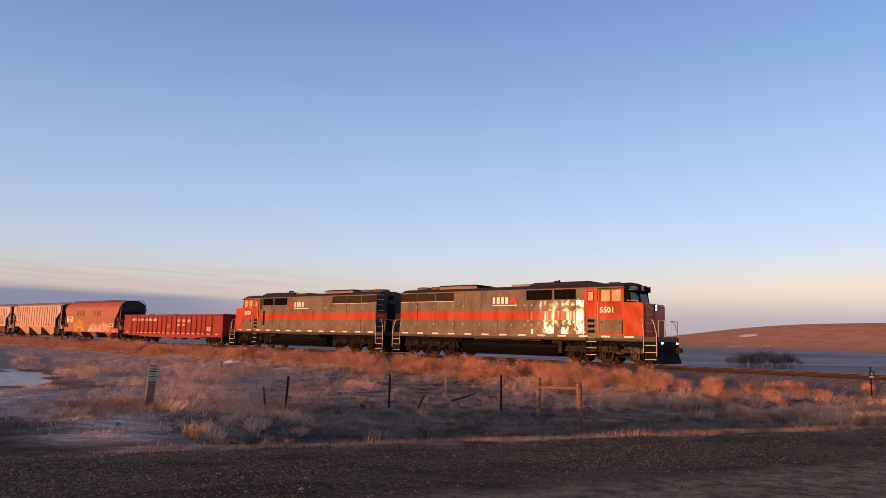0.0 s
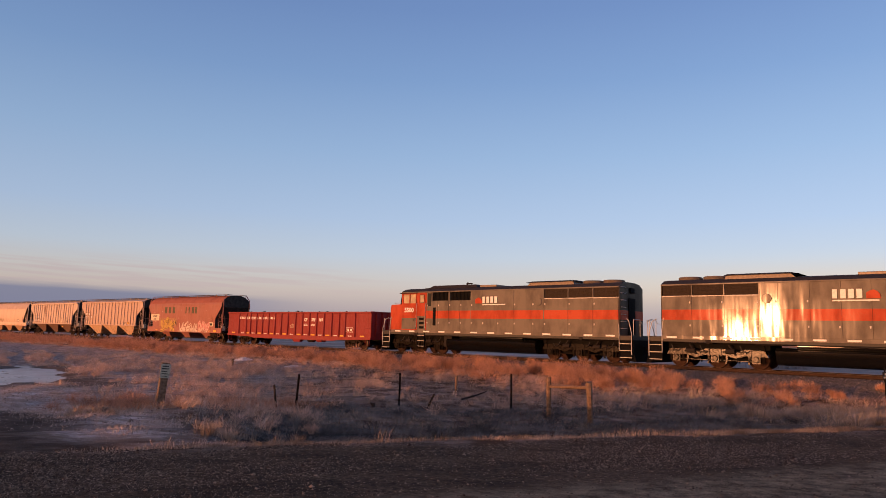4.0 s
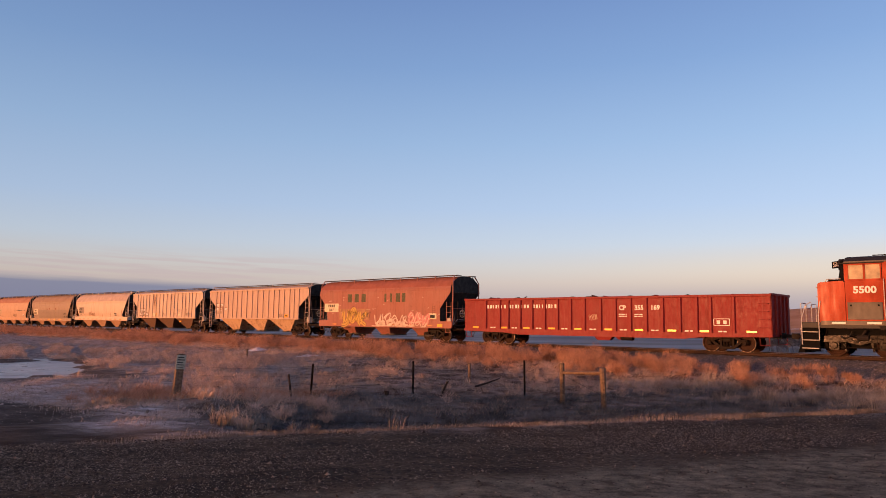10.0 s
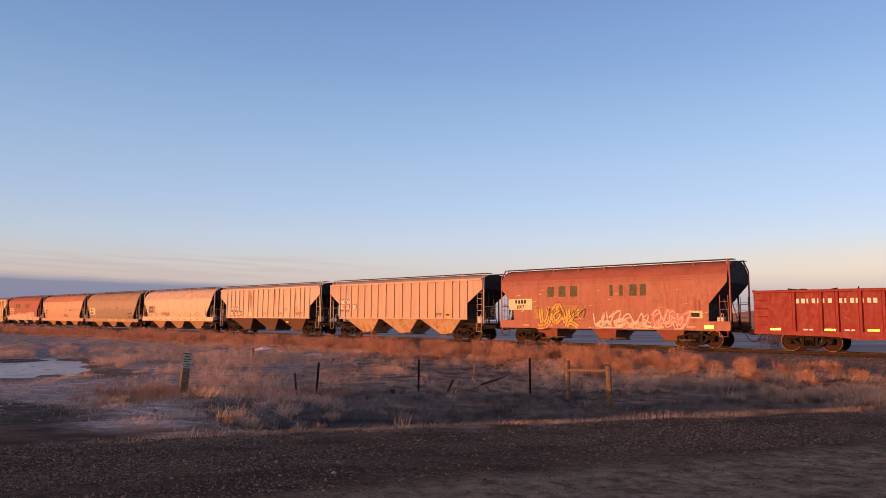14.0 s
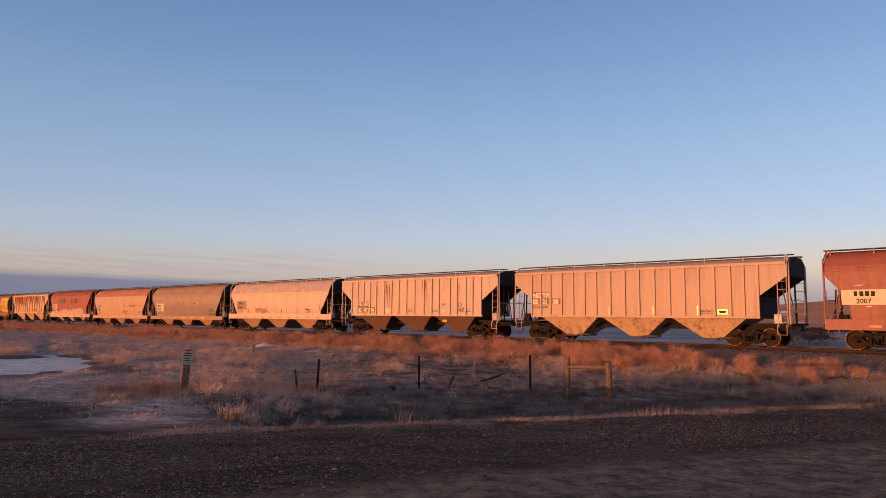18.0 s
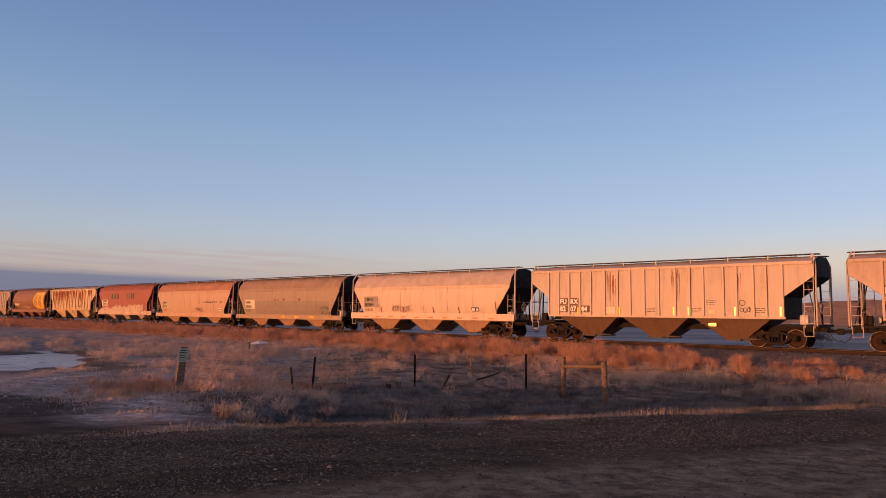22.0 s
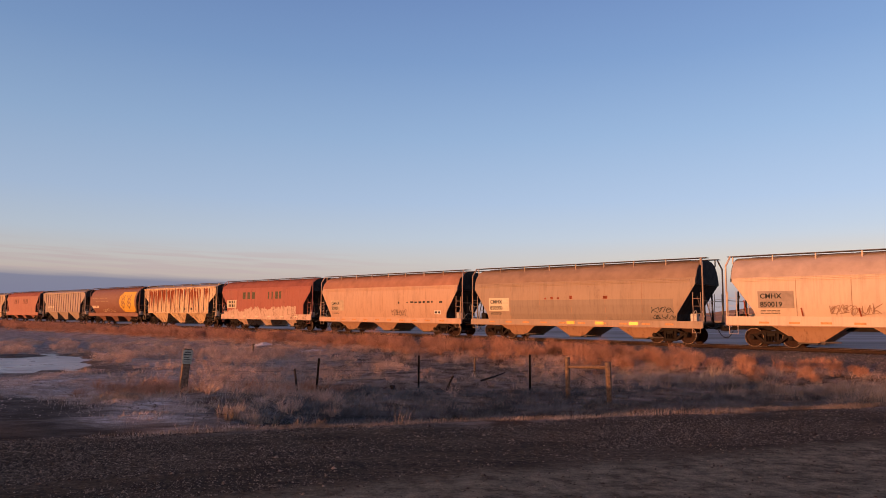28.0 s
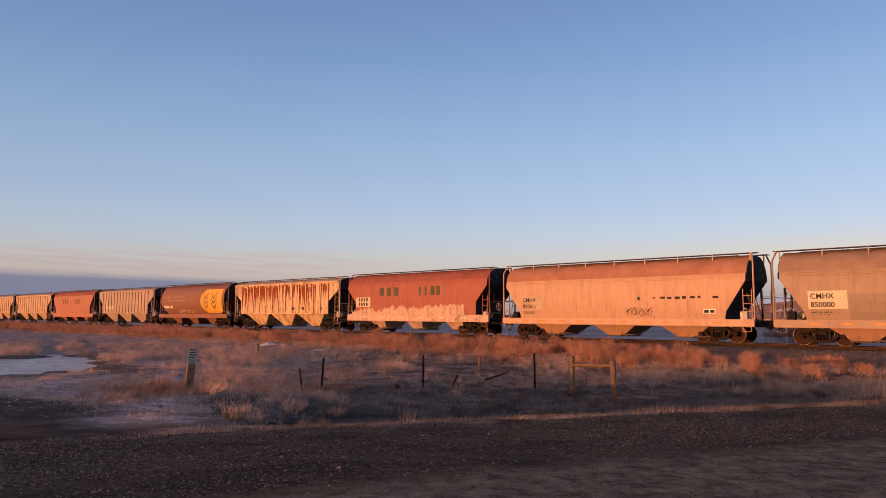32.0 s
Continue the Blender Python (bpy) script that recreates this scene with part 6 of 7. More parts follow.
for i in range(70):
    x = (rng.choice((-88.6, -88.2, -87.9, -84.6, -81.4)) + rng.uniform(-0.3, 0.3) if i % 2 else rng.choice((-92.58, -91.14, -89.67, -87.17, -85.49, -83.77, -82.02, -79.95)) + rng.choice((-0.07, 0.07))) + 85.85
    w, top = rng.uniform(0.008, 0.028), rng.uniform(3.5, 4.04)
    low = top - rng.uniform(0.5, 2.3)
    decal("rust_run", [[(x - w, top), (x + w, top), (x + w * 0.7, (top + low) / 2), (x, low), (x - w * 0.7, (top + low) / 2)]], P["stain"] if i % 3 else P["rustrun"], car, RB, 0.003 + i * 0.0001)
decal("round_scrawl", stroke([(-81.1 + 85.85 + 0.14 * math.cos(a), 2.2 + 0.14 * math.sin(a)) for a in np.linspace(0, 6.28, 13)], 0.03) + scrawl(rng, -81.25 + 85.85, -80.7 + 85.85, 1.7, 2.0, 3, 0.025), M["ink"], car, RB)
for i in range(4):
    small_print(rng, (-86.2, -83.7, -82.9, -80.5)[i] + 85.85, (1.9, 1.9, 2.3, 1.9)[i], 3, 0.5, M["ink"], car, RB, 0.025, 0.09)


def round_car(label, s0, s1, mat, number, patch, roof=None, placard=2.6, kind="round", up=0.0):
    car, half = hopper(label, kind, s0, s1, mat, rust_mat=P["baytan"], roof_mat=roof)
    mid = (s0 + s1) / 2
    x = s0 + 1.75 - mid
    if patch:
        decal("number_patch", [rect(x - 0.1, x + 1.55, 1.74 + up, 2.58 + up)], patch, car, RD, 0.004)
    words("CMHX", 0.34, M["ink"], car, x, 2.22 + up, RD, "car_number", 0.006)
    words(number, 0.34, M["ink"], car, x, 1.82 + up, RD, "car_number", 0.006)
    # weld seams and long creases of the side sheets
    for s in np.linspace(-half + 3.4, half - 3.4, 5):
        part("weld_seam", Shape().add([(s + d, on_side(RD, z, 0.009), z) for z in (1.3 + 1.4 * up, 1.7, 2.2, 2.8, 3.3, 3.6) for d in (-0.012, 0.012)], [(i, i + 1, i + 3, i + 2) for i in range(0, 10, 2)]), P["baytan"], car)
    for z in (3.33 - 0.5 * up, 3.41 - 0.5 * up, 3.49 - 0.5 * up):
        part("side_crease", Shape().box(-half + 0.7, half - 0.7, on_side(RD, z, 0.03), on_side(RD, z, -0.03), z - 0.02, z + 0.02, 0.008), mat, car)
    small_print(rng, x, 1.62 + up, 3, 0.9, M["ink"], car, RD, 0.025, 0.07)
    if placard:
        px = half - placard
        decal("placard", [rect(px, px + 0.65, 1.50 + up, 1.76 + up)], M["white"] if roof else M["truckframe"], car, RD)
        decal("placard_bars", [rect(px + 0.05, px + 0.30, 1.55 + up, 1.70 + up), rect(px + 0.38, px + 0.60, 1.55 + up, 1.70 + up)], M["ink"] if roof else M["white"], car, [(w + 0.006, z) for w, z in RD])
    low_strips(car, half, 10, 0.99 + up, 1.552, P["stripdull"])
    return car, half


P["drabwash"] = car_paint("grey_brown_wash", (0.27, 0.205, 0.155), 0.12, 0.2)
car, half = round_car("cream round-sided covered hopper with black scrawl", -111.3, -95.2, P["cream"], "850019", P["patchgrey"], None, 3.55, "arched", 0.16)
decal("black_scrawl", brush(tag_lines((4, 2, 0, 3, 1), -3.3, -1.2, 1.58, 2.12), 0.03) + brush(tag_lines((0, 4, 2, 2), -3.2, -1.3, 1.6, 2.05, -0.1), 0.02), P["baytan"], car, RD)
for s in (-7.0, -4.4, -2.0, 1.0, 3.4, 6.6):
    decal("rust_dash", stroke(curve([(s, 1.52), (s - 0.06, 1.92 if abs(s) < 6 else 2.3)], 6), 0.06), P["rustrun"], car, RD, 0.012)
car, half = round_car("drab grey-brown round-sided covered hopper", -128.3, -112.4, P["drab"], "850000", M["cream"], P["brownroof"], 0)
for x in (-0.08, 1.85, 4.0):
    part("reflector", Shape().box(x - 0.27, x + 0.27, -1.58, -1.566, 0.97, 1.14), P["shinyyellow"], car, "bright yellow reflective strip")
for i in (0, 1, 2, 4, 9):
    decal("paint_trace", [rect(-1.9 + i * 0.45, -1.9 + i * 0.45 + rng.uniform(0.1, 0.3), 2.46, 2.46 + rng.uniform(0.08, 0.22))], P["rustrun"], car, RD)
decal("black_scrawl", brush(tag_lines((1, 4, 0), 5.0, 6.3, 1.66, 2.0), 0.035) + brush(tag_lines((2, 3, 2), 5.1, 6.5, 1.32, 1.6), 0.03), M["ink"], car, RD)
decal("grey_wash", [rect(-half + 3.35, half - 1.6, 1.24, 1.9), rect(-half + 3.35, half - 1.6, 1.9, 2.42)], P["drabwash"], car, RD, 0.003)
car, half = round_car("buff round-sided covered hopper with faded lettering", -145.0, -129.1, P["buff"], "850011", P["patchbuff"], P["rustroof"])
decal("faded_name_bars", [rect(2.6 + i * 0.42, 2.6 + i * 0.42 + rng.uniform(0.15, 0.36), 2.30 + rng.uniform(-0.03, 0.03), 2.42 + rng.uniform(-0.03, 0.03)) for i in range(7)] + [rect(5.9, 6.2, 2.30, 2.42), rect(1.7, 1.85, 2.26, 2.42)], M["ink"], car, RD)
decal("grey_scrawl", brush(tag_lines((4, 2, 0, 4), 0.9, 2.5, 1.36, 1.9), 0.03), M["truckframe"], car, RD)

# faded red hopper, paint worn white along its foot
car, half = hopper("red smooth-sided covered hopper, paint worn white below", "smooth", -160.9, -146.1, P["redfade"], rust_mat=P["worn"], sill_mat=P["worn"], roof_mat=P["redroof"])
m0 = -153.5
name_bars("ooo", -156.9 - m0, -154.5 - m0, 2.82, 3.46, M["green_ink"], car, SM)
name_bars("bbto", -152.65 - m0, -150.3 - m0, 2.80, 3.46, M["green_ink"], car, SM)
decal("number_patch", [rect(-159.7 - m0, -158.0 - m0, 1.98, 2.74)], M["cream"], car, SM, 0.012)
for i in range(4):
    for z in (2.06, 2.42):
        decal("number_bar", [rect(-159.4 - m0 + i * 0.3, -159.22 - m0 + i * 0.3, z, z + 0.26)], M["ink"], car, SM, 0.02)
xs = np.linspace(-160.3 - m0, -148.3 - m0, 241)
prev, worn = 1.6, []
tops = []
for i, x in enumerate(xs):
    prev = min(2.12, max(1.62, prev + rng.uniform(-0.10, 0.105)))
    tops.append(prev + rng.uniform(-0.07, 0.07))
for a, b, ta, tb in zip(xs, xs[1:], tops, tops[1:]):
    worn.append([(a, 1.40), (b, 1.40), (b, tb), (a, ta)])
decal("worn_band", worn, P["worn"], car, SM, 0.006, "white worn paint")
low_strips(car, half, 6, 1.14, 1.552, M["cream"])

# rust-streaked hopper
car, half = hopper("cream ribbed covered hopper streaked with heavy rust", "ribbed", -178.4, -162.0, P["rusted"], even(-178.4, -162.0, 14))
for i in range(150):
    x = -half + 1.3 + (2 * half - 2.6) * rng.random() ** 1.35
    w, top = rng.uniform(0.03, 0.20), rng.uniform(3.7, 4.04)
    low = top - rng.uniform(0.3, 2.1)
    decal("rust_run", [[(x - w, top), (x + w, top), (x + w * 0.5, (top + low) / 2), (x + rng.uniform(0, w * 0.3), low), (x - w * 0.4, (top + low) / 2)]], P["rustrun"], car, RB, 0.003 + i * 0.00005)
decal("small_lettering_bars", [rect(1.5, 1.9, 1.8, 2.0), rect(3.0, 3.4, 1.8, 2.0), rect(5.6, 5.9, 1.8, 2.0)], M["ink"], car, RB)

# brown cylindrical hopper with yellow emblem
car, half = hopper("brown cylindrical covered hopper with yellow wheat emblem", "drum", -194.6, -179.7, P["brown"], rust_mat=P["brown"], roof_mat=P["brown"])
ex0, ex1 = 1.9, 6.4
grid = []
for i in range(36):
    for j in range(16):
        a, b = ex0 + (ex1 - ex0) * i / 36, ex0 + (ex1 - ex0) * (i + 1) / 36
        c, d = 1.5 + 2.6 * j / 16, 1.5 + 2.6 * (j + 1) / 16
        if ((a + b) / 2 - 4.6) ** 2 / 2.45 ** 2 + ((c + d) / 2 - 2.8) ** 2 / 1.5 ** 2 < 1:
            grid.append(rect(a, b, c, d))
decal("emblem", grid, P["yellowpaint"], car, DR, 0.006, "yellow wheat emblem")
leaves = []
for cx in (3.2, 4.9):
    leaves += stroke(curve([(cx, 1.7), (cx, 3.6)], 10), 0.07)
    for z in (2.0, 2.5, 3.0):
        leaves += stroke(curve([(cx, z), (cx + 0.3, z + 0.2), (cx + 0.55, z + 0.6)], 4), 0.13) + stroke(curve([(cx, z), (cx - 0.3, z + 0.2), (cx - 0.55, z + 0.6)], 4), 0.13)
decal("emblem_leaves", leaves, P["brown"], car, DR, 0.022)
name_bars("otbobt", -6.2, -1.4, 3.2, 3.3, P["fadedcream"], car, DR)
name_bars("obtot", -5.0, -1.0, 2.8, 2.9, P["fadedcream"], car, DR)
decal("number_bar", [rect(-6.3, -5.0, 2.0, 2.3)], M["cream"], car, DR)
decal("number_bar", [rect(-4.8, -4.2, 2.0, 2.3)], M["cream"], car, DR)
decal("chalk_scrawl", brush(tag_lines((2, 4, 0, 3), -3.2, 0.6, 1.5, 1.95), 0.03), M["cream"], car, DR)

car, half = hopper("dull grey ribbed covered hopper", "ribbed", -212.2, -196.2, P["steel"], even(-212.2, -196.2, 16))
decal("number_bar", [rect(-5.6, -3.2, 2.0, 2.3)], M["cream"], car, RB)
car, half = hopper("weathered rose-red smooth-sided covered hopper", "smooth", -229.0, -214.0, P["rose"], roof_mat=P["redroof"])
name_bars("ooo", -3.5, -1.2, 2.7, 3.4, P["lettershade"], car, SM)
name_bars("bbto", 0.6, 3.0, 2.7, 3.4, P["lettershade"], car, SM)
car, half = hopper("ochre ribbed covered hopper", "ribbed", -246.7, -230.2, P["ochre"], even(-246.7, -230.2, 14))
car, half = hopper("ochre ribbed covered hopper", "ribbed", -264.2, -247.9, P["ochre"], even(-264.2, -247.9, 14))
car, half = hopper("beige ribbed covered hopper at the tail of the train", "ribbed", -281.5, -265.4, P["tan"], even(-281.5, -265.4, 14))


# ---------- dry grass, weeds and stones ----------
def grass_material(name, a, b, frost=0.0):
    """Dry stems, each its own shade; frost: how far the tips are rimed."""
    m, nt, bsdf, N, L = material(name)
    geo = N("ShaderNodeNewGeometry")
    c = blend(nt, geo.outputs["Random Per Island"], a, b)
    patch = noise_node(nt, 0.35, 3)
    c = blend(nt, ramp(nt, patch, 0.4, 0.65, 0, 0.5), c, tuple(k * 0.62 for k in a))
    tuft = noise_node(nt, 2.6, 4, (1, 1, 0.5), 0.6)
    c = blend(nt, ramp(nt, tuft, 0.46, 0.60, 0, 0.75), c, tuple(k * 0.38 for k in a))
    if frost:
        c = blend(nt, ramp(nt, noise_node(nt, 1.1, 3), 0.4, 0.62, 0, frost), c, (0.42, 0.41, 0.42))
    L(c, bsdf.inputs["Base Color"])
    bsdf.inputs["Roughness"].default_value = 0.85
    bsdf.inputs["Specular IOR Level"].default_value = 0.15
    return m


G = {
    "weed": grass_material("reddish_dry_weed", (0.50, 0.245, 0.148), (0.78, 0.455, 0.305)),
    "pale": grass_material("pale_dry_grass", (0.40, 0.285, 0.205), (0.72, 0.555, 0.43), 0.4),
    "tussock": grass_material("pinkish_tussock_grass", (0.60, 0.37, 0.26), (0.85, 0.60, 0.46), 0.3),
    "rime": grass_material("rimed_short_grass", (0.42, 0.31, 0.25), (0.80, 0.63, 0.54), 0.3),
    # the ditch's shade is put into this grass, far darker than the pasture's
    "ditch": grass_material("shade_dark_rimed_grass", (0.040, 0.041, 0.037), (0.150, 0.152, 0.142), 0.35),
    "verge": grass_material("bleached_verge_stubble", (0.30, 0.22, 0.165), (0.62, 0.48, 0.385)),
    "twig": grass_material("grey_twigs", (0.13, 0.115, 0.11), (0.24, 0.21, 0.20)),
}


def stems(rng, x, y, z, h, w, lean, wind=(0.5, 0.1), plain_blade=False):
    """One three-cornered tapering stem, or two for a bent one, at each foot."""
    n = len(x)
    a, b = rng.uniform(0, 2 * np.pi, n), rng.uniform(0, 2 * np.pi, n)
    l = np.abs(rng.normal(0, 1, n)) * lean * h
    tx, ty = x + np.cos(b) * l + wind[0] * lean * h * 0.6, y + np.sin(b) * l + wind[1] * lean * h * 0.6
    if plain_blade:
        c, s = np.cos(a) * w / 2, np.sin(a) * w / 2
        V = np.stack([np.stack([x - c, y - s, z - 0.03], 1), np.stack([x + c, y + s, z - 0.03], 1), np.stack([tx, ty, z + h], 1)], 1).reshape(-1, 3)
        return V, np.arange(3 * n).reshape(-1, 3)
    mx, my = x + (tx - x) * 0.35, y + (ty - y) * 0.35
    cw, sw = np.cos(a) * w / 2, np.sin(a) * w / 2
    zz = z - 0.03
    V = np.stack([np.stack([x - cw, y - sw, zz], 1), np.stack([x + cw, y + sw, zz], 1),
                  np.stack([mx - cw * 0.8, my - sw * 0.8, z + h * 0.58], 1), np.stack([mx + cw * 0.8, my + sw * 0.8, z + h * 0.58], 1),
                  np.stack([tx, ty, z + h], 1)], 1).reshape(-1, 3)
    i = np.arange(n)[:, None] * 5
    F = np.concatenate([i + np.array([[0, 1, 3]]), i + np.array([[0, 3, 2]]), i + np.array([[2, 3, 4]])], 1).reshape(-1, 3)
    return V, F


def stuff(name, label, category, V, F, mat):
    return tagged(new(name, big_mesh(name, V, F, mat)), label, category, kind="stuff")


def line_arrays(s, side):
    h = HEAD + BEND * s
    return (np.sin(h) - np.sin(HEAD)) / BEND + side * np.sin(h), D0 - (np.cos(h) - np.cos(HEAD)) / BEND - side * np.cos(h)


def clumps(rng, cx, cy, size, count, height, width, lean):
    """Tussocks: stems that fan out from each centre."""
    n = len(cx)
    k = np.repeat(np.arange(n), count)
    r, a = np.sqrt(rng.uniform(0, 1, len(k))) * size[k], rng.uniform(0, 2 * np.pi, len(k))
    dx, dy = np.cos(a) * r, np.sin(a) * r
    x, y = cx[k] + dx * 0.55, cy[k] + dy * 0.55
    h = height[k] * rng.uniform(0.45, 1.08, len(k)) * (1 - 0.5 * (r / size[k]) ** 2)
    z = ground_z(x, y)
    V, F = stems(rng, x, y, z, h, width * rng.uniform(0.6, 1.4, len(k)), lean)
    V = V.reshape(-1, 5, 3)
    V[:, 4, 0] += dx * 0.9
    V[:, 4, 1] += dy * 0.9
    V[:, 2:4, 0] += (dx * 0.35)[:, None]
    V[:, 2:4, 1] += (dy * 0.35)[:, None]
    return V.reshape(-1, 3), F


def bushes(rng, cx, cy, size, height, count, stalks, width):
    """Round airy bushes: stalks that fan out from the foot and a cloud of fine twigs round them."""
    n = len(cx)
    k = np.repeat(np.arange(n), stalks)
    a, q = rng.uniform(0, 2 * np.pi, len(k)), np.sqrt(rng.uniform(0, 1, len(k)))
    x, y = cx[k] + np.cos(a) * q * size[k] * 0.25, cy[k] + np.sin(a) * q * size[k] * 0.25
    h = height[k] * rng.uniform(0.6, 1.0, len(k)) * (1 - 0.35 * q * q)
    V, F = stems(rng, x, y, ground_z(x, y), h, width * rng.uniform(0.7, 1.3, len(k)), 0.12)
    V = V.reshape(-1, 5, 3)
    V[:, 4, :2] += (np.stack([np.cos(a), np.sin(a)], 1) * (q * size[k] * 0.8)[:, None])
    V[:, 2:4, :2] += (np.stack([np.cos(a), np.sin(a)], 1) * (q * size[k] * 0.35)[:, None])[:, None]
    V, F = V.reshape(-1, 3), F
    # twigs, thickest towards the crown's skin
    k = np.repeat(np.arange(n), count)
    m = len(k)
    a, up = rng.uniform(0, 2 * np.pi, m), rng.uniform(-0.55, 1.0, m)
    r = rng.uniform(0.15, 1.0, m) ** 0.55
    lump = 1 + 0.22 * np.sin(3 * a + cx[k] * 5) * np.cos(4 * up + cy[k] * 3)
    flat = np.sqrt(1 - np.clip(up, -1, 1) ** 2) * r * lump * size[k]
    zc = height[k] * 0.46
    p = np.stack([cx[k] + np.cos(a) * flat, cy[k] + np.sin(a) * flat, zc + up * r * lump * height[k] * 0.54], 1)
    p[:, 2] += ground_z(cx, cy)[k]
    d = np.stack([np.cos(a) * 0.8 + rng.normal(0, 0.5, m), np.sin(a) * 0.8 + rng.normal(0, 0.5, m), 0.9 + 0.5 * up + rng.normal(0, 0.45, m)], 1)
    d *= (rng.uniform(0.06, 0.17, m) * (0.6 + 0.7 * size[k]))[:, None]
    side = np.cross(d, rng.normal(0, 1, (m, 3)))
    side *= (width * 0.55 * rng.uniform(0.6, 1.5, m) / np.maximum(np.linalg.norm(side, axis=1), 1e-6))[:, None]
    T = np.stack([p - side, p + side, p + d], 1).reshape(-1, 3)
    return np.concatenate([V, T]), np.concatenate([F, len(V) + np.arange(3 * m).reshape(-1, 3)])


def vegetation():
    rng = np.random.RandomState(3)
    # round red-brown weed bushes on the foot of the railway bank
    n = 1900
    s, side = rng.uniform(-190, 46, n), 2.6 + rng.beta(1.5, 2.4, n) * 4.9
    thin = 0.5 + 0.5 * wave(s, side * 2.0, 0.22, 31)
    dense = np.clip(1.15 - np.clip((s - 10) / 20, 0, 1) * 0.98, 0.06, 1)
    keep = rng.uniform(0, 1, n) < (0.35 + 0.8 * thin) * dense
    s, side = s[keep], side[keep]
    x, y = line_arrays(s, side)
    hgt = rng.uniform(0.42, 1.0, len(s)) * (1.0 - 0.35 * np.clip((s - 8) / 20, 0, 1))
    size = hgt * rng.uniform(0.55, 0.85, len(s))
    near, far = s > -45, s <= -45
    V, F = bushes(rng, x[near], y[near], size[near], hgt[near], 720, 14, 0.0085)
    stuff("weed_bushes", "round airy red-brown weed bushes along the railway bank", "weeds", V, F, G["weed"])
    V, F = bushes(rng, x[far], y[far], size[far], hgt[far], 260, 10, 0.016)
    stuff("distant_weed_bushes", "round airy red-brown weed bushes up the line", "weeds", V, F, G["weed"])
    # tall stalks between them
    n = 260
    s, side = rng.uniform(-150, 46, n), 2.8 + rng.beta(1.4, 2.6, n) * 5.5
    keep = rng.uniform(0, 1, n) < np.clip(1.1 - np.clip((s - 12) / 24, 0, 1) * 0.8, 0.1, 1)
    x, y = line_arrays(s[keep], side[keep])
    V, F = clumps(rng, x, y, rng.uniform(0.25, 0.5, len(x)), 60, rng.uniform(0.35, 0.85, len(x)), 0.009, 0.4)
    stuff("tall_weeds", "tall dry red-brown weeds along the railway bank", "weeds", V, F, G["weed"])
    # pale grass laid over at the foot of the bushes
    n = 90000
    s, side = rng.uniform(-70, 46, n), 4.2 + rng.beta(1.6, 2.2, n) * 3.2
    x, y = line_arrays(s, side)
    keep = (wave(x, y, 0.8, 34) + 0.6 * wave(x, y, 2.5, 35) + rng.uniform(-0.6, 0.9, n) > 0.0) & (past_road(x, y) > 6)
    x, y = x[keep], y[keep]
    V, F = stems(rng, x, y, ground_z(x, y), rng.uniform(0.10, 0.30, len(x)), rng.uniform(0.008, 0.016, len(x)), 1.1, wind=(1.3, 0.5), plain_blade=True)
    stuff("matted_grass", "pale matted grass laid over along the bank", "grass", V, F, G["tussock"])
    # more of the same far up the line, coarser
    s, side = rng.uniform(-420, -180, 900), 3.4 + rng.beta(1.4, 2.2, 900) * 5
    x, y = line_arrays(s, side)
    V, F = clumps(rng, x, y, rng.uniform(0.5, 0.9, 900), 30, rng.uniform(0.5, 1.0, 900), 0.04, 0.16)
    stuff("far_weeds", "dry weeds along the distant railway bank", "weeds", V, F, G["weed"])
    # pasture between ditch and bank
    n = 820000
    x, y = rng.uniform(-46, 34, n), rng.uniform(14, 66, n)
    u, w = past_road(x, y), off_track(x, y)
    patch = wave(x, y, 0.55, 41) * 0.6 + wave(x, y, 1.7, 42) * 0.5
    drive = on_drive(x, y) * (rng.uniform(0, 1, n) > 0.05 + 0.15 * (wave(x, y, 0.6, 49) > 0.2))
    pool = in_pool(x, y) > -0.12
    keep = (u > np.where(x < -2.8, 5.0, 8.0)) & (w > 5) & (rng.uniform(-1, 1, n) < patch + 0.55) & (drive < 0.25) & ~pool & (on_trail(x, y) < 0.4)
    x, y, p = x[keep], y[keep], patch[keep]
    V, F = stems(rng, x, y, ground_z(x, y), rng.gamma(4.0, 0.038, len(x)).clip(0.04, 0.4) * (0.75 + 0.45 * np.clip(p, -1, 1)) * (0.75 + 0.5 * wave(x, y, 4.0, 53)).clip(0.4, 1.4) * np.where(x < -3, 0.8, 0.85), rng.uniform(0.005, 0.013, len(x)) * np.where(x < -3, 1.6, 1.0), 0.75, plain_blade=True)
    stuff("pasture_grass", "pale frosted dry pasture grass", "grass", V, F, G["pale"])
    # puffy tufts that stand out of it
    n = 9000
    x, y = rng.uniform(-34, 10, n), rng.uniform(16.5, 52, n)
    u, w = past_road(x, y), off_track(x, y)
    clump = wave(x, y, 0.55, 62) + 0.8 * wave(x, y, 1.5, 63)
    keep = (u > 5.5) & (w > 6.5) & (on_drive(x, y) < 0.45) & (in_pool(x, y) < -0.2) & (on_trail(x, y) < 0.3) & (np.abs(x) < 0.74 * y + 1) & (rng.uniform(0, 1, n) < (0.10 + 0.45 * clump).clip(0.02, 0.8) * np.where(x < -2, 1.0, 0.45)) & ~((x > -2.5) & (u < 12))
    x, y = x[keep], y[keep]
    hgt = rng.uniform(0.14, 0.42, len(x)) * np.where(u[keep] < 9, 0.75, 1.0)
    V, F = bushes(rng, x, y, hgt * rng.uniform(0.6, 1.15, len(x)), hgt, 105, 26, 0.009)
    stuff("pasture_tufts", "puffy sunlit tufts of dry grass in the pasture", "grass", V, F, G["tussock"])
    # orange tussocks over the pasture
    n = 8000
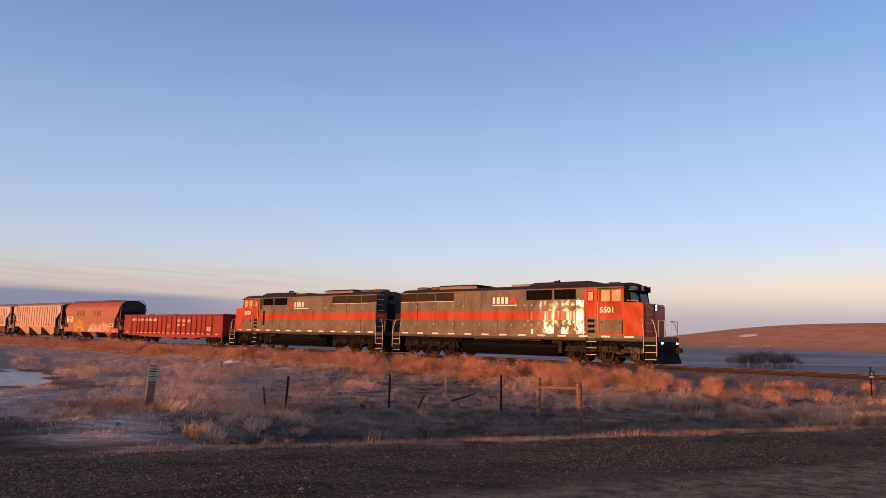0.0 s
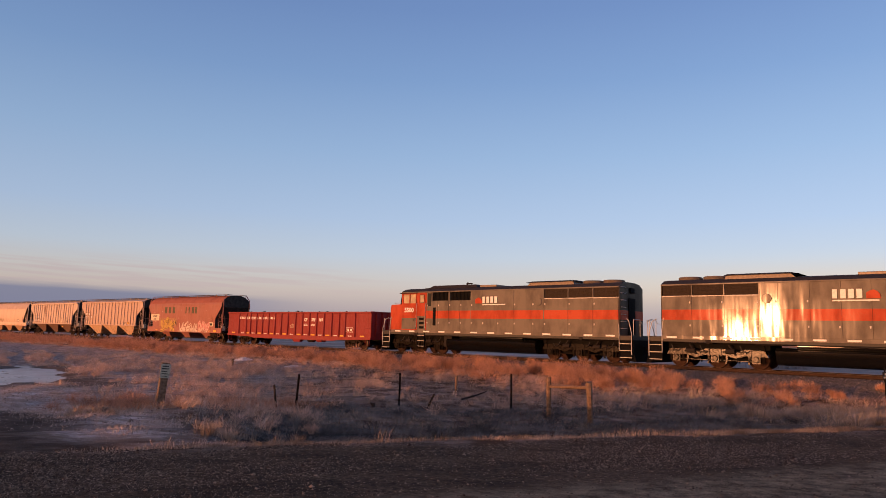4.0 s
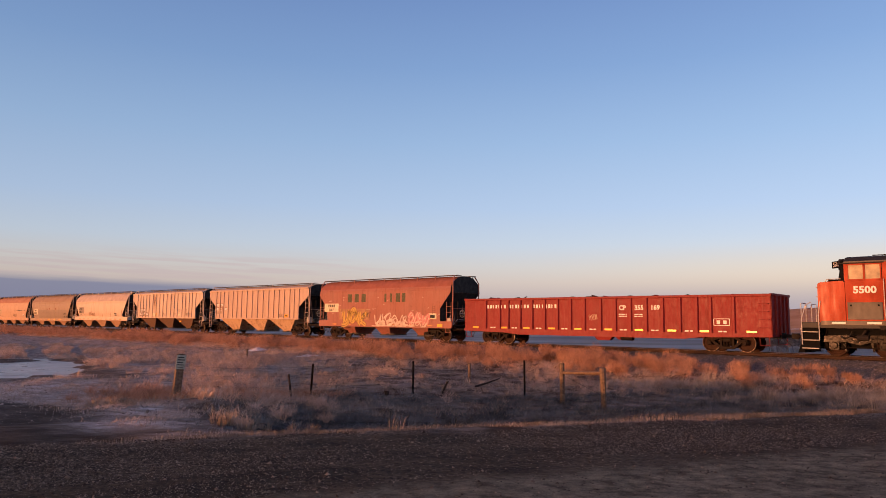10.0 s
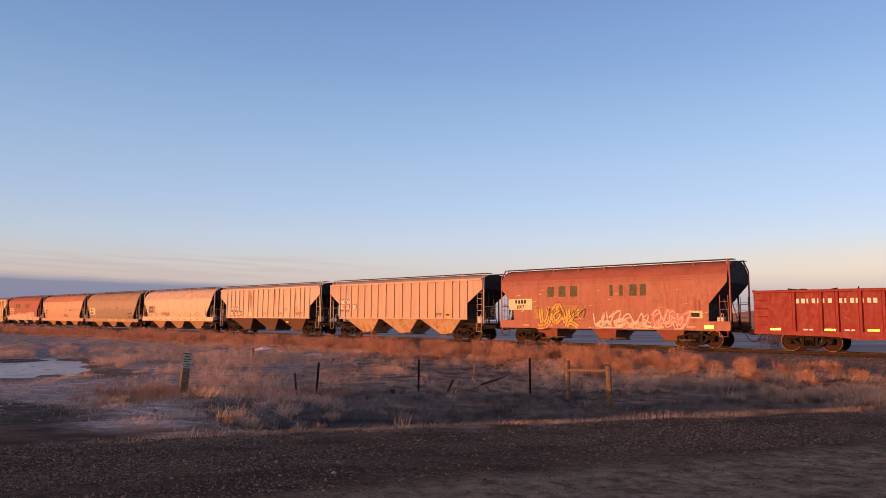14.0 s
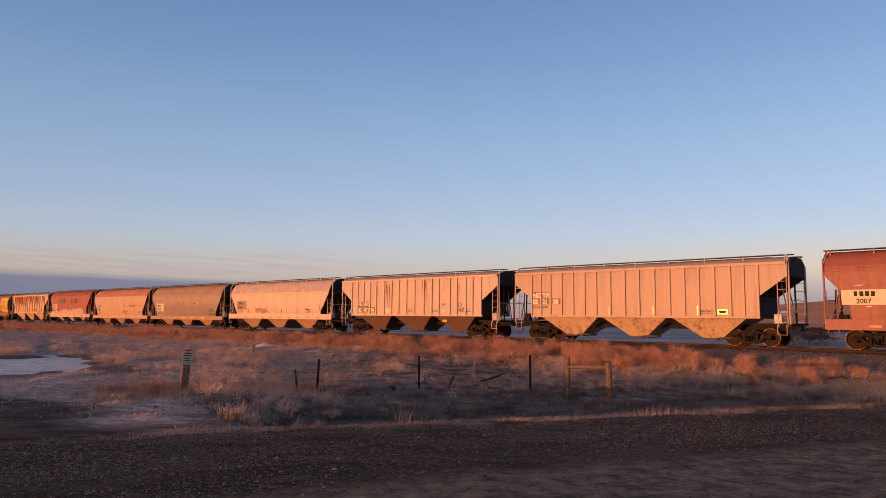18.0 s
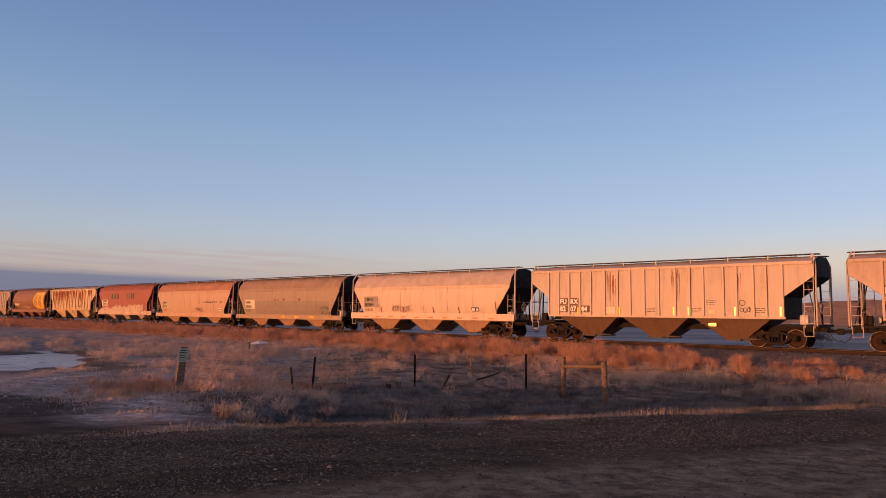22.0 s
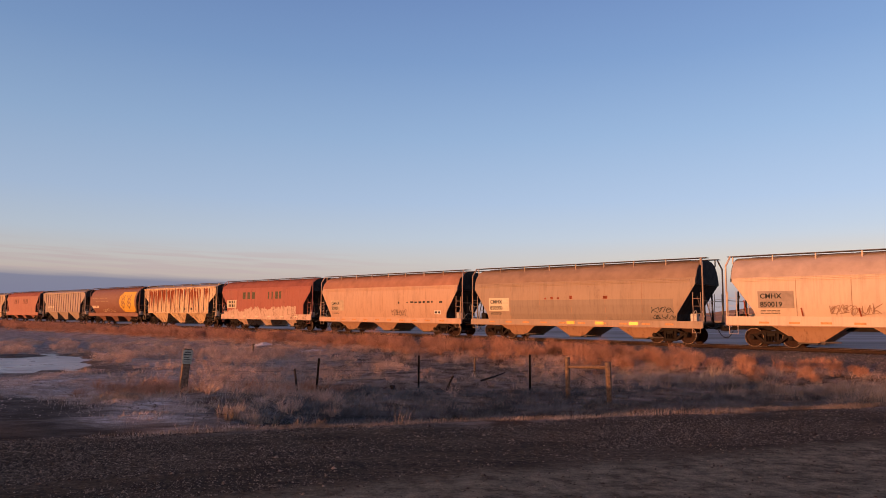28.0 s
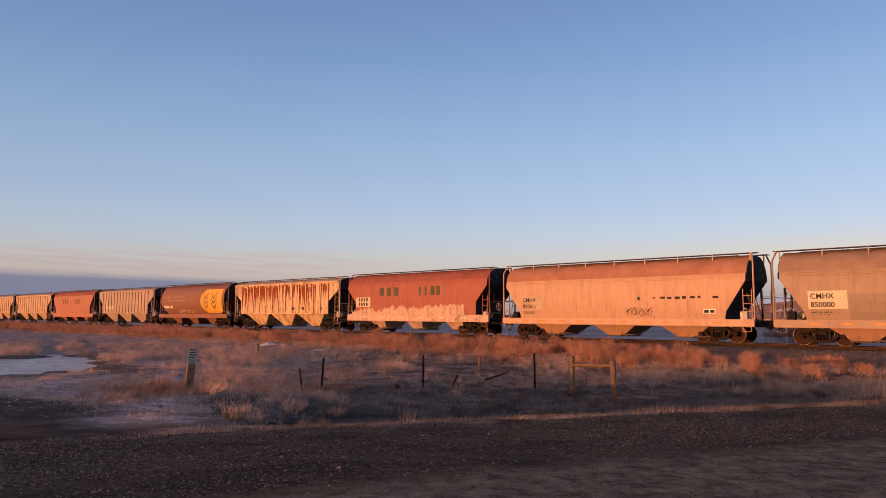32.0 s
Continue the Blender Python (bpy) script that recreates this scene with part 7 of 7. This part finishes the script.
    x, y = rng.uniform(-44, 24, n), rng.uniform(19, 58, n)
    u, w = past_road(x, y), off_track(x, y)
    drive = on_drive(x, y)
    pool = in_pool(x, y) > -0.12
    keep = (u > np.where(x < 4, 14.2, 12.0) + 0.6 * wave(x, y, 0.9, 66)) & (w > 6) & (drive < 0.3) & ~pool & (on_trail(x, y) < 0.3) & (wave(x, y, 0.3, 43) + 0.8 * wave(x, y, 1.1, 55) > -0.25) & (rng.uniform(0, 1, n) < np.where(x < -5, 0.95, 0.28))
    x, y = x[keep], y[keep]
    V, F = clumps(rng, x, y, rng.uniform(0.15, 0.42, len(x)), 34, rng.uniform(0.12, 0.40, len(x)), 0.011, 0.5)
    stuff("tussock_grass", "low pinkish-brown grass tussocks with frost", "grass", V, F, G["tussock"])
    # long rimed grass in the ditch, laid over by the wind, its shade coloured in
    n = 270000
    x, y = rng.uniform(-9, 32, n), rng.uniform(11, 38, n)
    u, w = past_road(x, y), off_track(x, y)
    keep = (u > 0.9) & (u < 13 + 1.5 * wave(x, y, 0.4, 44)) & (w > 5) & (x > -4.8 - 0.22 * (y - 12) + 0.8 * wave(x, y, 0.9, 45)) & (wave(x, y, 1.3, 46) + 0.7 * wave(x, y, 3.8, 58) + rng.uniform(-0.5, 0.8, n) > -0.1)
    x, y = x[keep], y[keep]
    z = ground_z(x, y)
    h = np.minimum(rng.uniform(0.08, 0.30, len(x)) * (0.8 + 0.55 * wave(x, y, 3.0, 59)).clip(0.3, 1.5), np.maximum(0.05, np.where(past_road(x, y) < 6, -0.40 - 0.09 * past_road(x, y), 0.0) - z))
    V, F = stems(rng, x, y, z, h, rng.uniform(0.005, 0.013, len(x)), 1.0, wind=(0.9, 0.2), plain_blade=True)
    stuff("ditch_grass", "long rimed grass coloured dark for the shade of the ditch", "grass", V, F, G["ditch"])
    n = 2600
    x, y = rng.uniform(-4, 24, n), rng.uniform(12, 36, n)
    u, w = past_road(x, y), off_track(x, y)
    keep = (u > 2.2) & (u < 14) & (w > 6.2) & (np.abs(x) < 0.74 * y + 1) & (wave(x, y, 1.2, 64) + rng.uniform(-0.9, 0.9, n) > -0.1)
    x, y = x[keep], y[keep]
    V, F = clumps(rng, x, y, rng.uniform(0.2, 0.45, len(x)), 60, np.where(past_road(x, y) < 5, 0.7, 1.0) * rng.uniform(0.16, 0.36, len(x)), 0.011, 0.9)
    stuff("ditch_tussocks", "grey rimed tussocks laid over in the ditch, coloured dark for shade", "grass", V, F, G["ditch"])
    # stubble along the edge of the road
    n = 60000
    x = rng.uniform(-5, 34, n)
    y = EDGE_A + EDGE_B * x + rng.gamma(2.0, 0.16, n) - 0.05 + 0.12 * wave(x, x, 1.1, 47)
    keep = (wave(x, y * 0, 1.3, 48) + rng.uniform(-0.5, 1.2, n) > 0.05) & (rng.uniform(0, 1, n) < 0.62 + 0.7 * smooth((x - 0.5) / 3.0) * (0.55 + 0.45 * wave(x, y, 3.0, 54)))
    x, y = x[keep], y[keep]
    V, F = stems(rng, x, y, ground_z(x, y), rng.uniform(0.02, 0.115, len(x)) * (0.55 + 0.45 * smooth((x - 0.5) / 3.0)) * (0.8 + 0.4 * wave(x, y, 2.0, 60)).clip(0.35, 1.3), rng.uniform(0.003, 0.007, len(x)), 0.55)
    stuff("verge_stubble", "bleached grass stubble along the road edge", "grass", V, F, G["verge"])
    # rime-covered tufts on the driveway
    n = 520000
    x, y = rng.uniform(-22, -1, n), rng.uniform(9, 34, n)
    u = past_road(x, y)
    bare = smooth(((-10.1 * (x + 4.5) - 8.1 * (y - 9.9)) / 12.95 + 1.0) / 1.4) * smooth((18.5 - y) / 3)
    keep = (u > 0.4) & (on_drive(x, y) > 0.12) & (in_pool(x, y) < -0.1) & (rng.uniform(0, 1, n) > 1.05 * bare) & (x > -0.74 * y - 1.0) & (wave(x, y, 2.2, 56) + 0.7 * wave(x, y, 6.0, 57) + rng.uniform(-1.0, 1.0, n) > -0.45 + 1.1 * smooth((15.5 - y) / 3.5))
    x, y = x[keep], y[keep]
    V, F = stems(rng, x, y, ground_z(x, y), rng.gamma(2.0, 0.017, len(x)).clip(0.014, 0.11), rng.uniform(0.010, 0.024, len(x)), 1.1, plain_blade=True)
    stuff("frosty_tufts", "short rimed grass tufts on the driveway", "grass", V, F, G["rime"])
    # bunches by the driveway, a few long straws, and the brush round the sign and by the bank
    V, F = clumps(rng, rng.normal(-7.5, 0.40, 26), rng.normal(16.4, 0.4, 26), rng.uniform(0.15, 0.3, 26), 70, rng.uniform(0.14, 0.30, 26), 0.010, 0.45)
    stuff("driveway_grass", "orange grass bunches beside the driveway", "grass", V, F, G["verge"])
    V, F = clumps(rng, np.concatenate([rng.normal(-3.25, 0.36, 24), rng.normal(-2.15, 0.16, 6)]), np.concatenate([rng.normal(11.75, 0.2, 24), rng.normal(11.2, 0.1, 6)]), rng.uniform(0.08, 0.2, 30), 46, np.concatenate([rng.uniform(0.12, 0.29, 24), rng.uniform(0.1, 0.2, 6)]), 0.008, 0.3)
    stuff("corner_grass", "sunlit straw bunches where driveway meets road", "grass", V, F, G["verge"])
    V, F = clumps(rng, np.array([-0.72, -0.6, 0.25, -2.6, 1.4]), np.array([10.7, 10.75, 11.0, 12.6, 11.4]), np.array([0.12, 0.1, 0.12, 0.15, 0.1]), 8, np.array([0.34, 0.3, 0.17, 0.2, 0.15]), 0.006, 0.35)
    stuff("long_straws", "long bleached straws at the road edge", "grass", V, F, G["verge"])
    cx = np.concatenate([rng.normal(-7.2, 1.1, 120), rng.normal(-9.6, 0.9, 90), rng.normal(-4.1, 0.5, 26)])
    cy = np.concatenate([rng.normal(22.6, 0.5, 120), rng.normal(22.8, 1.2, 90), rng.normal(23.2, 0.3, 26)])
    V, F = clumps(rng, cx, cy, rng.uniform(0.2, 0.4, len(cx)), 70, rng.uniform(0.2, 0.5, len(cx)), 0.008, 0.45)
    stuff("brush", "rusty brush growing along the fence", "weeds", V, F, G["weed"])
    cx = np.concatenate([rng.normal(14.8, 1.5, 150), rng.normal(13.6, 0.7, 60), rng.normal(10.5, 1.6, 70)])
    cy = np.concatenate([rng.normal(25.0, 0.6, 150), rng.normal(20.6, 0.4, 60), rng.normal(29.5, 0.7, 70)])
    V, F = clumps(rng, cx, cy, rng.uniform(0.3, 0.5, len(cx)), 90, rng.uniform(0.35, 0.62, len(cx)), 0.010, 0.35)
    stuff("tumbleweed_brush", "fluffy tan brush rolled against the bank", "weeds", V, F, G["pale"])


def pebbles(rng, x, y, z, r):
    """Rough stones, half sunk in the ground."""
    n = len(x)
    base = np.array([(1, 0, 0), (-1, 0, 0), (0, 1, 0), (0, -1, 0), (0, 0, 1), (0, 0, -1)], float)
    V = base[None] * (r[:, None, None] * rng.uniform(0.55, 1.3, (n, 6, 1))) + rng.normal(0, 0.18, (n, 6, 3)) * r[:, None, None]
    a = rng.uniform(0, 6.28, n)
    c, s = np.cos(a)[:, None], np.sin(a)[:, None]
    V = np.stack([V[..., 0] * c - V[..., 1] * s, V[..., 0] * s + V[..., 1] * c, V[..., 2] * 0.75], -1)
    V += np.stack([x, y, z], 1)[:, None]
    tri = np.array([(0, 2, 4), (2, 1, 4), (1, 3, 4), (3, 0, 4)])     # the underside lies in the ground
    return V.reshape(-1, 3), (np.arange(n)[:, None, None] * 6 + tri[None]).reshape(-1, 3)


def stone_material(name, a, b):
    m, nt, bsdf, N, L = material(name)
    geo = N("ShaderNodeNewGeometry")
    c = blend(nt, ramp(nt, geo.outputs["Random Per Island"], 0.25, 1.0), a, b)
    L(blend(nt, ramp(nt, noise_node(nt, 40, 4), 0.35, 0.7, 0, 0.4), c, tuple(k * 0.5 for k in a)), bsdf.inputs["Base Color"])
    bsdf.inputs["Roughness"].default_value = 0.85
    bsdf.inputs["Specular IOR Level"].default_value = 0.12
    return m


def stones():
    rng = np.random.RandomState(8)
    n = 760000
    x, u = rng.uniform(-11, 19, n), -rng.beta(1.25, 1.9, n) * 8.5
    heap = (0.42 + 0.5 * wave(x * 0.6, u * 2.2, 0.9, 52) + 0.35 * wave(x, u * 3.0, 2.4, 61)).clip(0.05, 1) * 0.72
    keep = (u > -3.35 + 0.13 * x + 0.2 * wave(x, u, 0.5, 51)) & (rng.uniform(0, 1, n) < heap) | (rng.uniform(0, 1, n) < 0.05)
    x, u = x[keep], u[keep]
    y = EDGE_A + EDGE_B * x + u * math.hypot(1, EDGE_B)
    ok = (y > 5.2) & (np.abs(x) < 0.74 * y + 1.2)
    x, y = x[ok], y[ok]
    r = rng.gamma(1.4, 0.0030, len(x)) + 0.0036
    V, F = pebbles(rng, x, y, ground_z(x, y) + r * 0.3, r)
    stuff("road_gravel", "loose brown gravel along the dirt road", "gravel", V, F, stone_material("mixed_gravel", (0.058, 0.040, 0.026), (0.40, 0.285, 0.195)))
    n = 22000
    x, y = rng.uniform(-24, -2, n), rng.uniform(12, 30, n)
    keep = (past_road(x, y) > 0.2) & (on_drive(x, y) > 0.2) & (in_pool(x, y) < -0.1)
    x, y = x[keep], y[keep]
    r = rng.gamma(1.4, 0.008, len(x)) + 0.005
    V, F = pebbles(rng, x, y, ground_z(x, y) + r * 0.1, r)
    stuff("dirt_clods", "frozen dirt clods on the driveway", "dirt", V, F, stone_material("frozen_dirt", (0.16, 0.11, 0.08), (0.60, 0.45, 0.37)))
    n = 30000
    s, side = rng.uniform(-95, 62, n), rng.uniform(-1.9, 3.5, n)
    x, y = line_arrays(s, side)
    r = rng.uniform(0.022, 0.055, n)
    V, F = pebbles(rng, x, y, ground_z(x, y) + r * 0.15, r)
    stuff("ballast", "grey-brown crushed rock ballast under the track", "ballast", V, F, stone_material("mixed_ballast", (0.14, 0.11, 0.095), (0.50, 0.41, 0.36)))


vegetation()
stones()


# ---------- frozen pool and the last snow ----------
def pool():
    m, nt, bsdf, N, L = material("sky_tinted_ice")
    # pinkish base stands in for the horizon sky mirrored in the ice
    c = blend(nt, ramp(nt, noise_node(nt, 0.5, 5), 0.35, 0.7), (0.31, 0.22, 0.18), (0.50, 0.365, 0.30))
    L(c, bsdf.inputs["Base Color"])
    L(ramp(nt, noise_node(nt, 1.2, 4), 0.3, 0.7, 0.25, 0.42), bsdf.inputs["Roughness"])
    bsdf.inputs["Specular IOR Level"].default_value = 0.12
    pts = [(POOL[0] + 9.5 * math.cos(a), POOL[1] + 9.5 * math.sin(a)) for a in np.linspace(0, 2 * math.pi, 49)[:-1]]
    s = Shape().add([(px, py, -1.15) for px, py in pts], [tuple(range(len(pts)))])
    me = s.mesh("frozen_pool", m)
    tagged(new("frozen_pool", me), "frozen puddle of grey ice beside the driveway", "ice", kind="structure")


pool()


def snow_patch(x, y, lx, ly, h, seed, group="snow patches"):
    rng = random.Random(seed)
    n, rings = 18, 4
    v, f = [], []
    lobes = [rng.uniform(0.65, 1.2) for _ in range(n)]
    for k in range(rings):
        q = 1 - k / rings
        for i in range(n):
            a = 2 * math.pi * i / n
            px, py = x + math.cos(a) * lx * q * lobes[i], y + math.sin(a) * ly * q * lobes[(i * 5) % n]
            v.append((px, py, float(ground_z(px, py)) - 0.03 + h * (1 - q * q) * rng.uniform(0.6, 1.2)))
    v.append((x, y, float(ground_z(x, y)) + h))
    for k in range(rings - 1):
        f += [(k * n + i, k * n + (i + 1) % n, (k + 1) * n + (i + 1) % n, (k + 1) * n + i) for i in range(n)]
    f += [((rings - 1) * n + i, (rings - 1) * n + (i + 1) % n, rings * n) for i in range(n)]
    me = Shape().add(v, f).mesh("snow_patch", M["snow"], True)
    tagged(new("snow_patch", me), "remnant of old snow lying in dry grass", "snow", group)


M["snow"] = plain("old_snow", (0.62, 0.58, 0.57), 0.8, 0, 0.3, 5, 0.9)
snow_patch(-14.1, 53.3, 0.75, 0.6, 0.22, 1)
snow_patch(-12.9, 52.9, 0.3, 0.3, 0.08, 2)
snow_patch(-9.2, 48.0, 0.9, 0.4, 0.12, 3)
snow_patch(-29.0, 71.0, 2.2, 0.9, 0.14, 4)
snow_patch(178.0, 360.0, 5.0, 6.0, 0.5, 5)
snow_patch(118.0, 325.0, 7.0, 1.6, 0.35, 6)
snow_patch(151.0, 319.7, 8.0, 1.6, 0.35, 7)
snow_patch(165.0, 317.5, 6.0, 1.6, 0.35, 8)


# ---------- fence, sign, posts ----------
def wood_post(parent, name, x, y, h, r, lean=(0, 0), label="", square=False, mat=None, turn=0.78):
    s = Shape()
    n = 4 if square else 9
    z0 = float(ground_z(x, y)) - 0.25
    levels = [0, 0.35, 0.7, 1.0]
    rng = random.Random(int(x * 37 + y * 11))
    v, f = [], []
    for q in levels:
        for i in range(n):
            a = 2 * math.pi * i / n + turn
            rr = r * (1 + (0 if square else rng.uniform(-0.09, 0.09)))
            v.append((x + lean[0] * q + math.cos(a) * rr, y + lean[1] * q + math.sin(a) * rr, z0 + (h + 0.25) * q + (rng.uniform(-0.02, 0.02) if q == 1.0 else 0)))
    for k in range(len(levels) - 1):
        f += [(k * n + i, k * n + (i + 1) % n, (k + 1) * n + (i + 1) % n, (k + 1) * n + i) for i in range(n)]
    f += [tuple(range(n))[::-1], tuple(range(len(v) - n, len(v)))]
    return part(name, s.add(v, f), mat or M["post"], parent, label)


def steel_post(parent, x, y, h, lean=0.0):
    z = float(ground_z(x, y))
    s = Shape().box(-0.036, 0.036, -0.008, 0.008, -0.2, h).box(-0.008, 0.008, 0.0, 0.05, -0.2, h)
    for k in range(int(h / 0.14)):
        s.box(-0.012, 0.012, -0.016, -0.006, 0.1 + k * 0.14, 0.125 + k * 0.14)
    return part("steel_post", s, M["tpost"], parent, "dark studded steel post", at=pose(x, y, z, 0, lean, 0))


def fence():
    fn = thing("wire_fence", "rusty wire fence on steel posts and a wooden brace", "fence")
    steel_post(fn, -4.26, 23.0, 1.14, 3.0)
    steel_post(fn, -0.92, 24.87, 1.17, 0.0)
    steel_post(fn, 3.22, 25.72, 1.40, -0.6)
    a, b = (4.33, 24.03), (5.24, 21.76)
    wood_post(fn, "brace_post", *a, 1.40, 0.085, (-0.02, 0), "weathered wooden post")
    wood_post(fn, "brace_post", *b, 1.33, 0.095, (-0.05, 0), "weathered wooden post")
    za, zb = float(ground_z(*a)) + 0.14, float(ground_z(*b)) + 0.14
    part("brace_rail", Shape().rod((a[0], a[1], za + 0.93), (b[0], b[1], zb + 1.03), 0.055, 8), M["post"], fn, "weathered wooden rail")
    part("brace_wire", Shape().rod((a[0], a[1], za + 0.85), (b[0], b[1], zb + 0.3), 0.006, 4), M["wire"], fn)
    run = [(-8.25, 22.08), (-4.26, 23.0), (-0.92, 24.87), (3.22, 25.72), a]
    for hgt in (0.45, 0.78, 1.05):
        pts = []
        for (x0, y0), (x1, y1) in zip(run, run[1:]):
            z0, z1 = float(ground_z(x0, y0)), float(ground_z(x1, y1))
            for k in range(6):
                q = k / 6
                pts.append((x0 + (x1 - x0) * q, y0 + (y1 - y0) * q, z0 + (z1 - z0) * q + hgt - 0.10 * 4 * q * (1 - q)))
        pts.append((a[0], a[1], za + hgt))
        part("wire", Shape().pipe(pts, 0.0032, 4), M["wire"], fn)
    return fn


fence()


M["rotten"] = plain("rotten_dark_wood", (0.035, 0.025, 0.02), 0.9, 0, 0.5, 12, 0.8)


def sign():
    sg = thing("roadside_sign", "small grey-green notice plate nailed to a leaning wooden post", "sign")
    x, y = -8.37, 22.0
    wood_post(sg, "post", x, y, 1.40, 0.155, (0.12, 0.0), "dark weathered timber post", True, None, 0.785 + 0.56)
    z = float(ground_z(x, y))
    m = pose(x + 0.165, y - 0.108, z + 1.17, 0, 4, 32)
    plate = part("plate", Shape().box(-0.145, 0.145, -0.008, 0.008, -0.24, 0.2), M["plate"], sg, "grey-green plate", at=m)
    bars = [rect(-0.10, 0.09, 0.11, 0.14), rect(-0.11, 0.11, 0.035, 0.065), rect(-0.11, 0.06, -0.045, -0.02), rect(-0.10, 0.11, -0.12, -0.095), rect(-0.09, 0.07, -0.19, -0.17)]
    for bx in bars:
        part("lettering_bar", Shape().add([(px, -0.0125, pz) for px, pz in bx], [(0, 1, 2, 3)]), M["ink"], plate)


M["plate"] = plain("grey_green_plate", (0.34, 0.345, 0.28), 0.6)
sign()


def lone_post(label, x, y, h, r, lean=(0, 0), mat=None):
    t = thing("wooden_post", label, "post", "old wooden posts")
    wood_post(t, "post", x, y, h, r, lean, mat=mat)


lone_post("thin pale wooden post standing in pasture grass", 1.43, 31.93, 0.84, 0.06)
lone_post("thin pale wooden post standing in pasture grass", -11.98, 42.93, 0.72, 0.06)
lone_post("short broken post leaning over in the ditch", -4.77, 22.56, 0.72, 0.034, (-0.14, 0), M["rotten"])
lone_post("broken grey post leaning across the ditch grass", -0.03, 25.05, 0.52, 0.042, (0.36, 0), M["rotten"])
lone_post("stump of a rotten post in dry grass", -1.75, 24.6, 0.17, 0.085, (-0.1, 0), M["rotten"])


def fallen_branch():
    t = thing("fallen_branch", "dead grey branch lying on the pasture grass", "branch")
    z = float(ground_z(2.0, 27.0))
    part("limb", Shape().rod((1.42, 26.5, z + 0.26), (1.95, 26.9, z + 0.38), 0.042, 7, 0.034).rod((1.95, 26.9, z + 0.38), (2.42, 27.2, z + 0.52), 0.034, 6, 0.018), M["rotten"], t)
    part("twig", Shape().rod((1.6, 26.62, z + 0.29), (1.75, 26.4, z + 0.0), 0.02, 5, 0.01), M["post"], t)


fallen_branch()


def trackside_marker():
    t = thing("trackside_marker", "small dark marker board on a steel stake by the track", "sign")
    x, y = 19.03, 28.11
    z = float(ground_z(x, y))
    part("stake", Shape().box(x - 0.02, x + 0.02, y - 0.02, y + 0.02, z - 0.2, z + 1.3), M["tpost"], t)
    part("brace", Shape().rod((x + 0.2, y + 0.1, z), (x + 0.05, y, z + 0.8), 0.02, 5), M["post"], t)
    board = part("board", Shape().box(-0.19, 0.19, -0.01, 0.01, -0.14, 0.14), M["black"], t, "black board", at=pose(x, y - 0.04, z + 0.98, 0, 0, 25))
    part("lettering_bar", Shape().box(-0.06, 0.06, -0.013, -0.0105, 0.0, 0.08), M["white"], board)
    part("lettering_bar", Shape().box(-0.16, 0.16, -0.013, -0.0105, -0.12, -0.05), M["cream"], board)


trackside_marker()


def shrub(x, y, spread, h, seed):
    """A leafless thicket: forked stems and a haze of twigs."""
    rng = random.Random(seed)
    t = thing("bare_shrub", "leafless dark thicket standing in the far field", "shrub", "bare shrubs")
    s, tw = Shape(), Shape()
    z = float(ground_z(x, y))
    for i in range(60):
        a, r = rng.uniform(0, 6.28), spread * math.sqrt(rng.random())
        bx, by = x + math.cos(a) * r, y + math.sin(a) * r * 0.5
        hh = h * rng.uniform(0.55, 1.0) * (1 - 0.4 * r / spread)
        p = (bx + rng.uniform(-0.3, 0.3), by + rng.uniform(-0.2, 0.2), z + hh * 0.5)
        s.rod((bx, by, z - 0.05), p, 0.015, 5, 0.010)
        for k in range(5):
            e = (p[0] + rng.uniform(-0.6, 0.6), p[1] + rng.uniform(-0.4, 0.4), z + hh * rng.uniform(0.65, 1.0))
            s.rod(p, e, 0.009, 4, 0.004)
            for j in range(9):
                b = [p[q] + (e[q] - p[q]) * rng.uniform(0.3, 1.0) for q in range(3)]
                tw.rod(b, (b[0] + rng.uniform(-0.35, 0.35), b[1] + rng.uniform(-0.25, 0.25), b[2] + rng.uniform(0.05, 0.35)), 0.0065, 3, 0.003)
    part("thicket", s, G["twig"], t)["kind"] = "stuff"
    part("twig_haze", tw, G["twig"], t)["kind"] = "stuff"


shrub(38.5, 79.0, 2.2, 2.7, 1)
shrub(42.5, 82.5, 2.6, 3.2, 2)
shrub(46.3, 84.0, 2.0, 2.8, 3)


# ---------- movement ----------
def motions():
    """The train rolls along its line; its axles turn with it."""
    steps = [i * 0.1 for i in range(321)]
    for car, mid, back in TRAIN:
        rows = []
        for i, t in enumerate(steps):
            if i % 5 == 0 or i < 6 or i > 314:
                x, y, h = on_line(mid + gone(t))
                rows.append((t, pose(x, y, 0, 0, 0, math.degrees(h) + (180 if back else 0))))
        walk(car, rows)
    way = [gone(t) for t in steps]
    for ob, place, r in AXLES:
        sign = -1 if any(ob.parent == car and back for car, mid, back in TRAIN) else 1
        walk(ob, [(t, Matrix.Translation(place) @ Matrix.Rotation((sign * d / r) % (2 * math.pi), 4, "Y")) for t, d in zip(steps, way)])


motions()
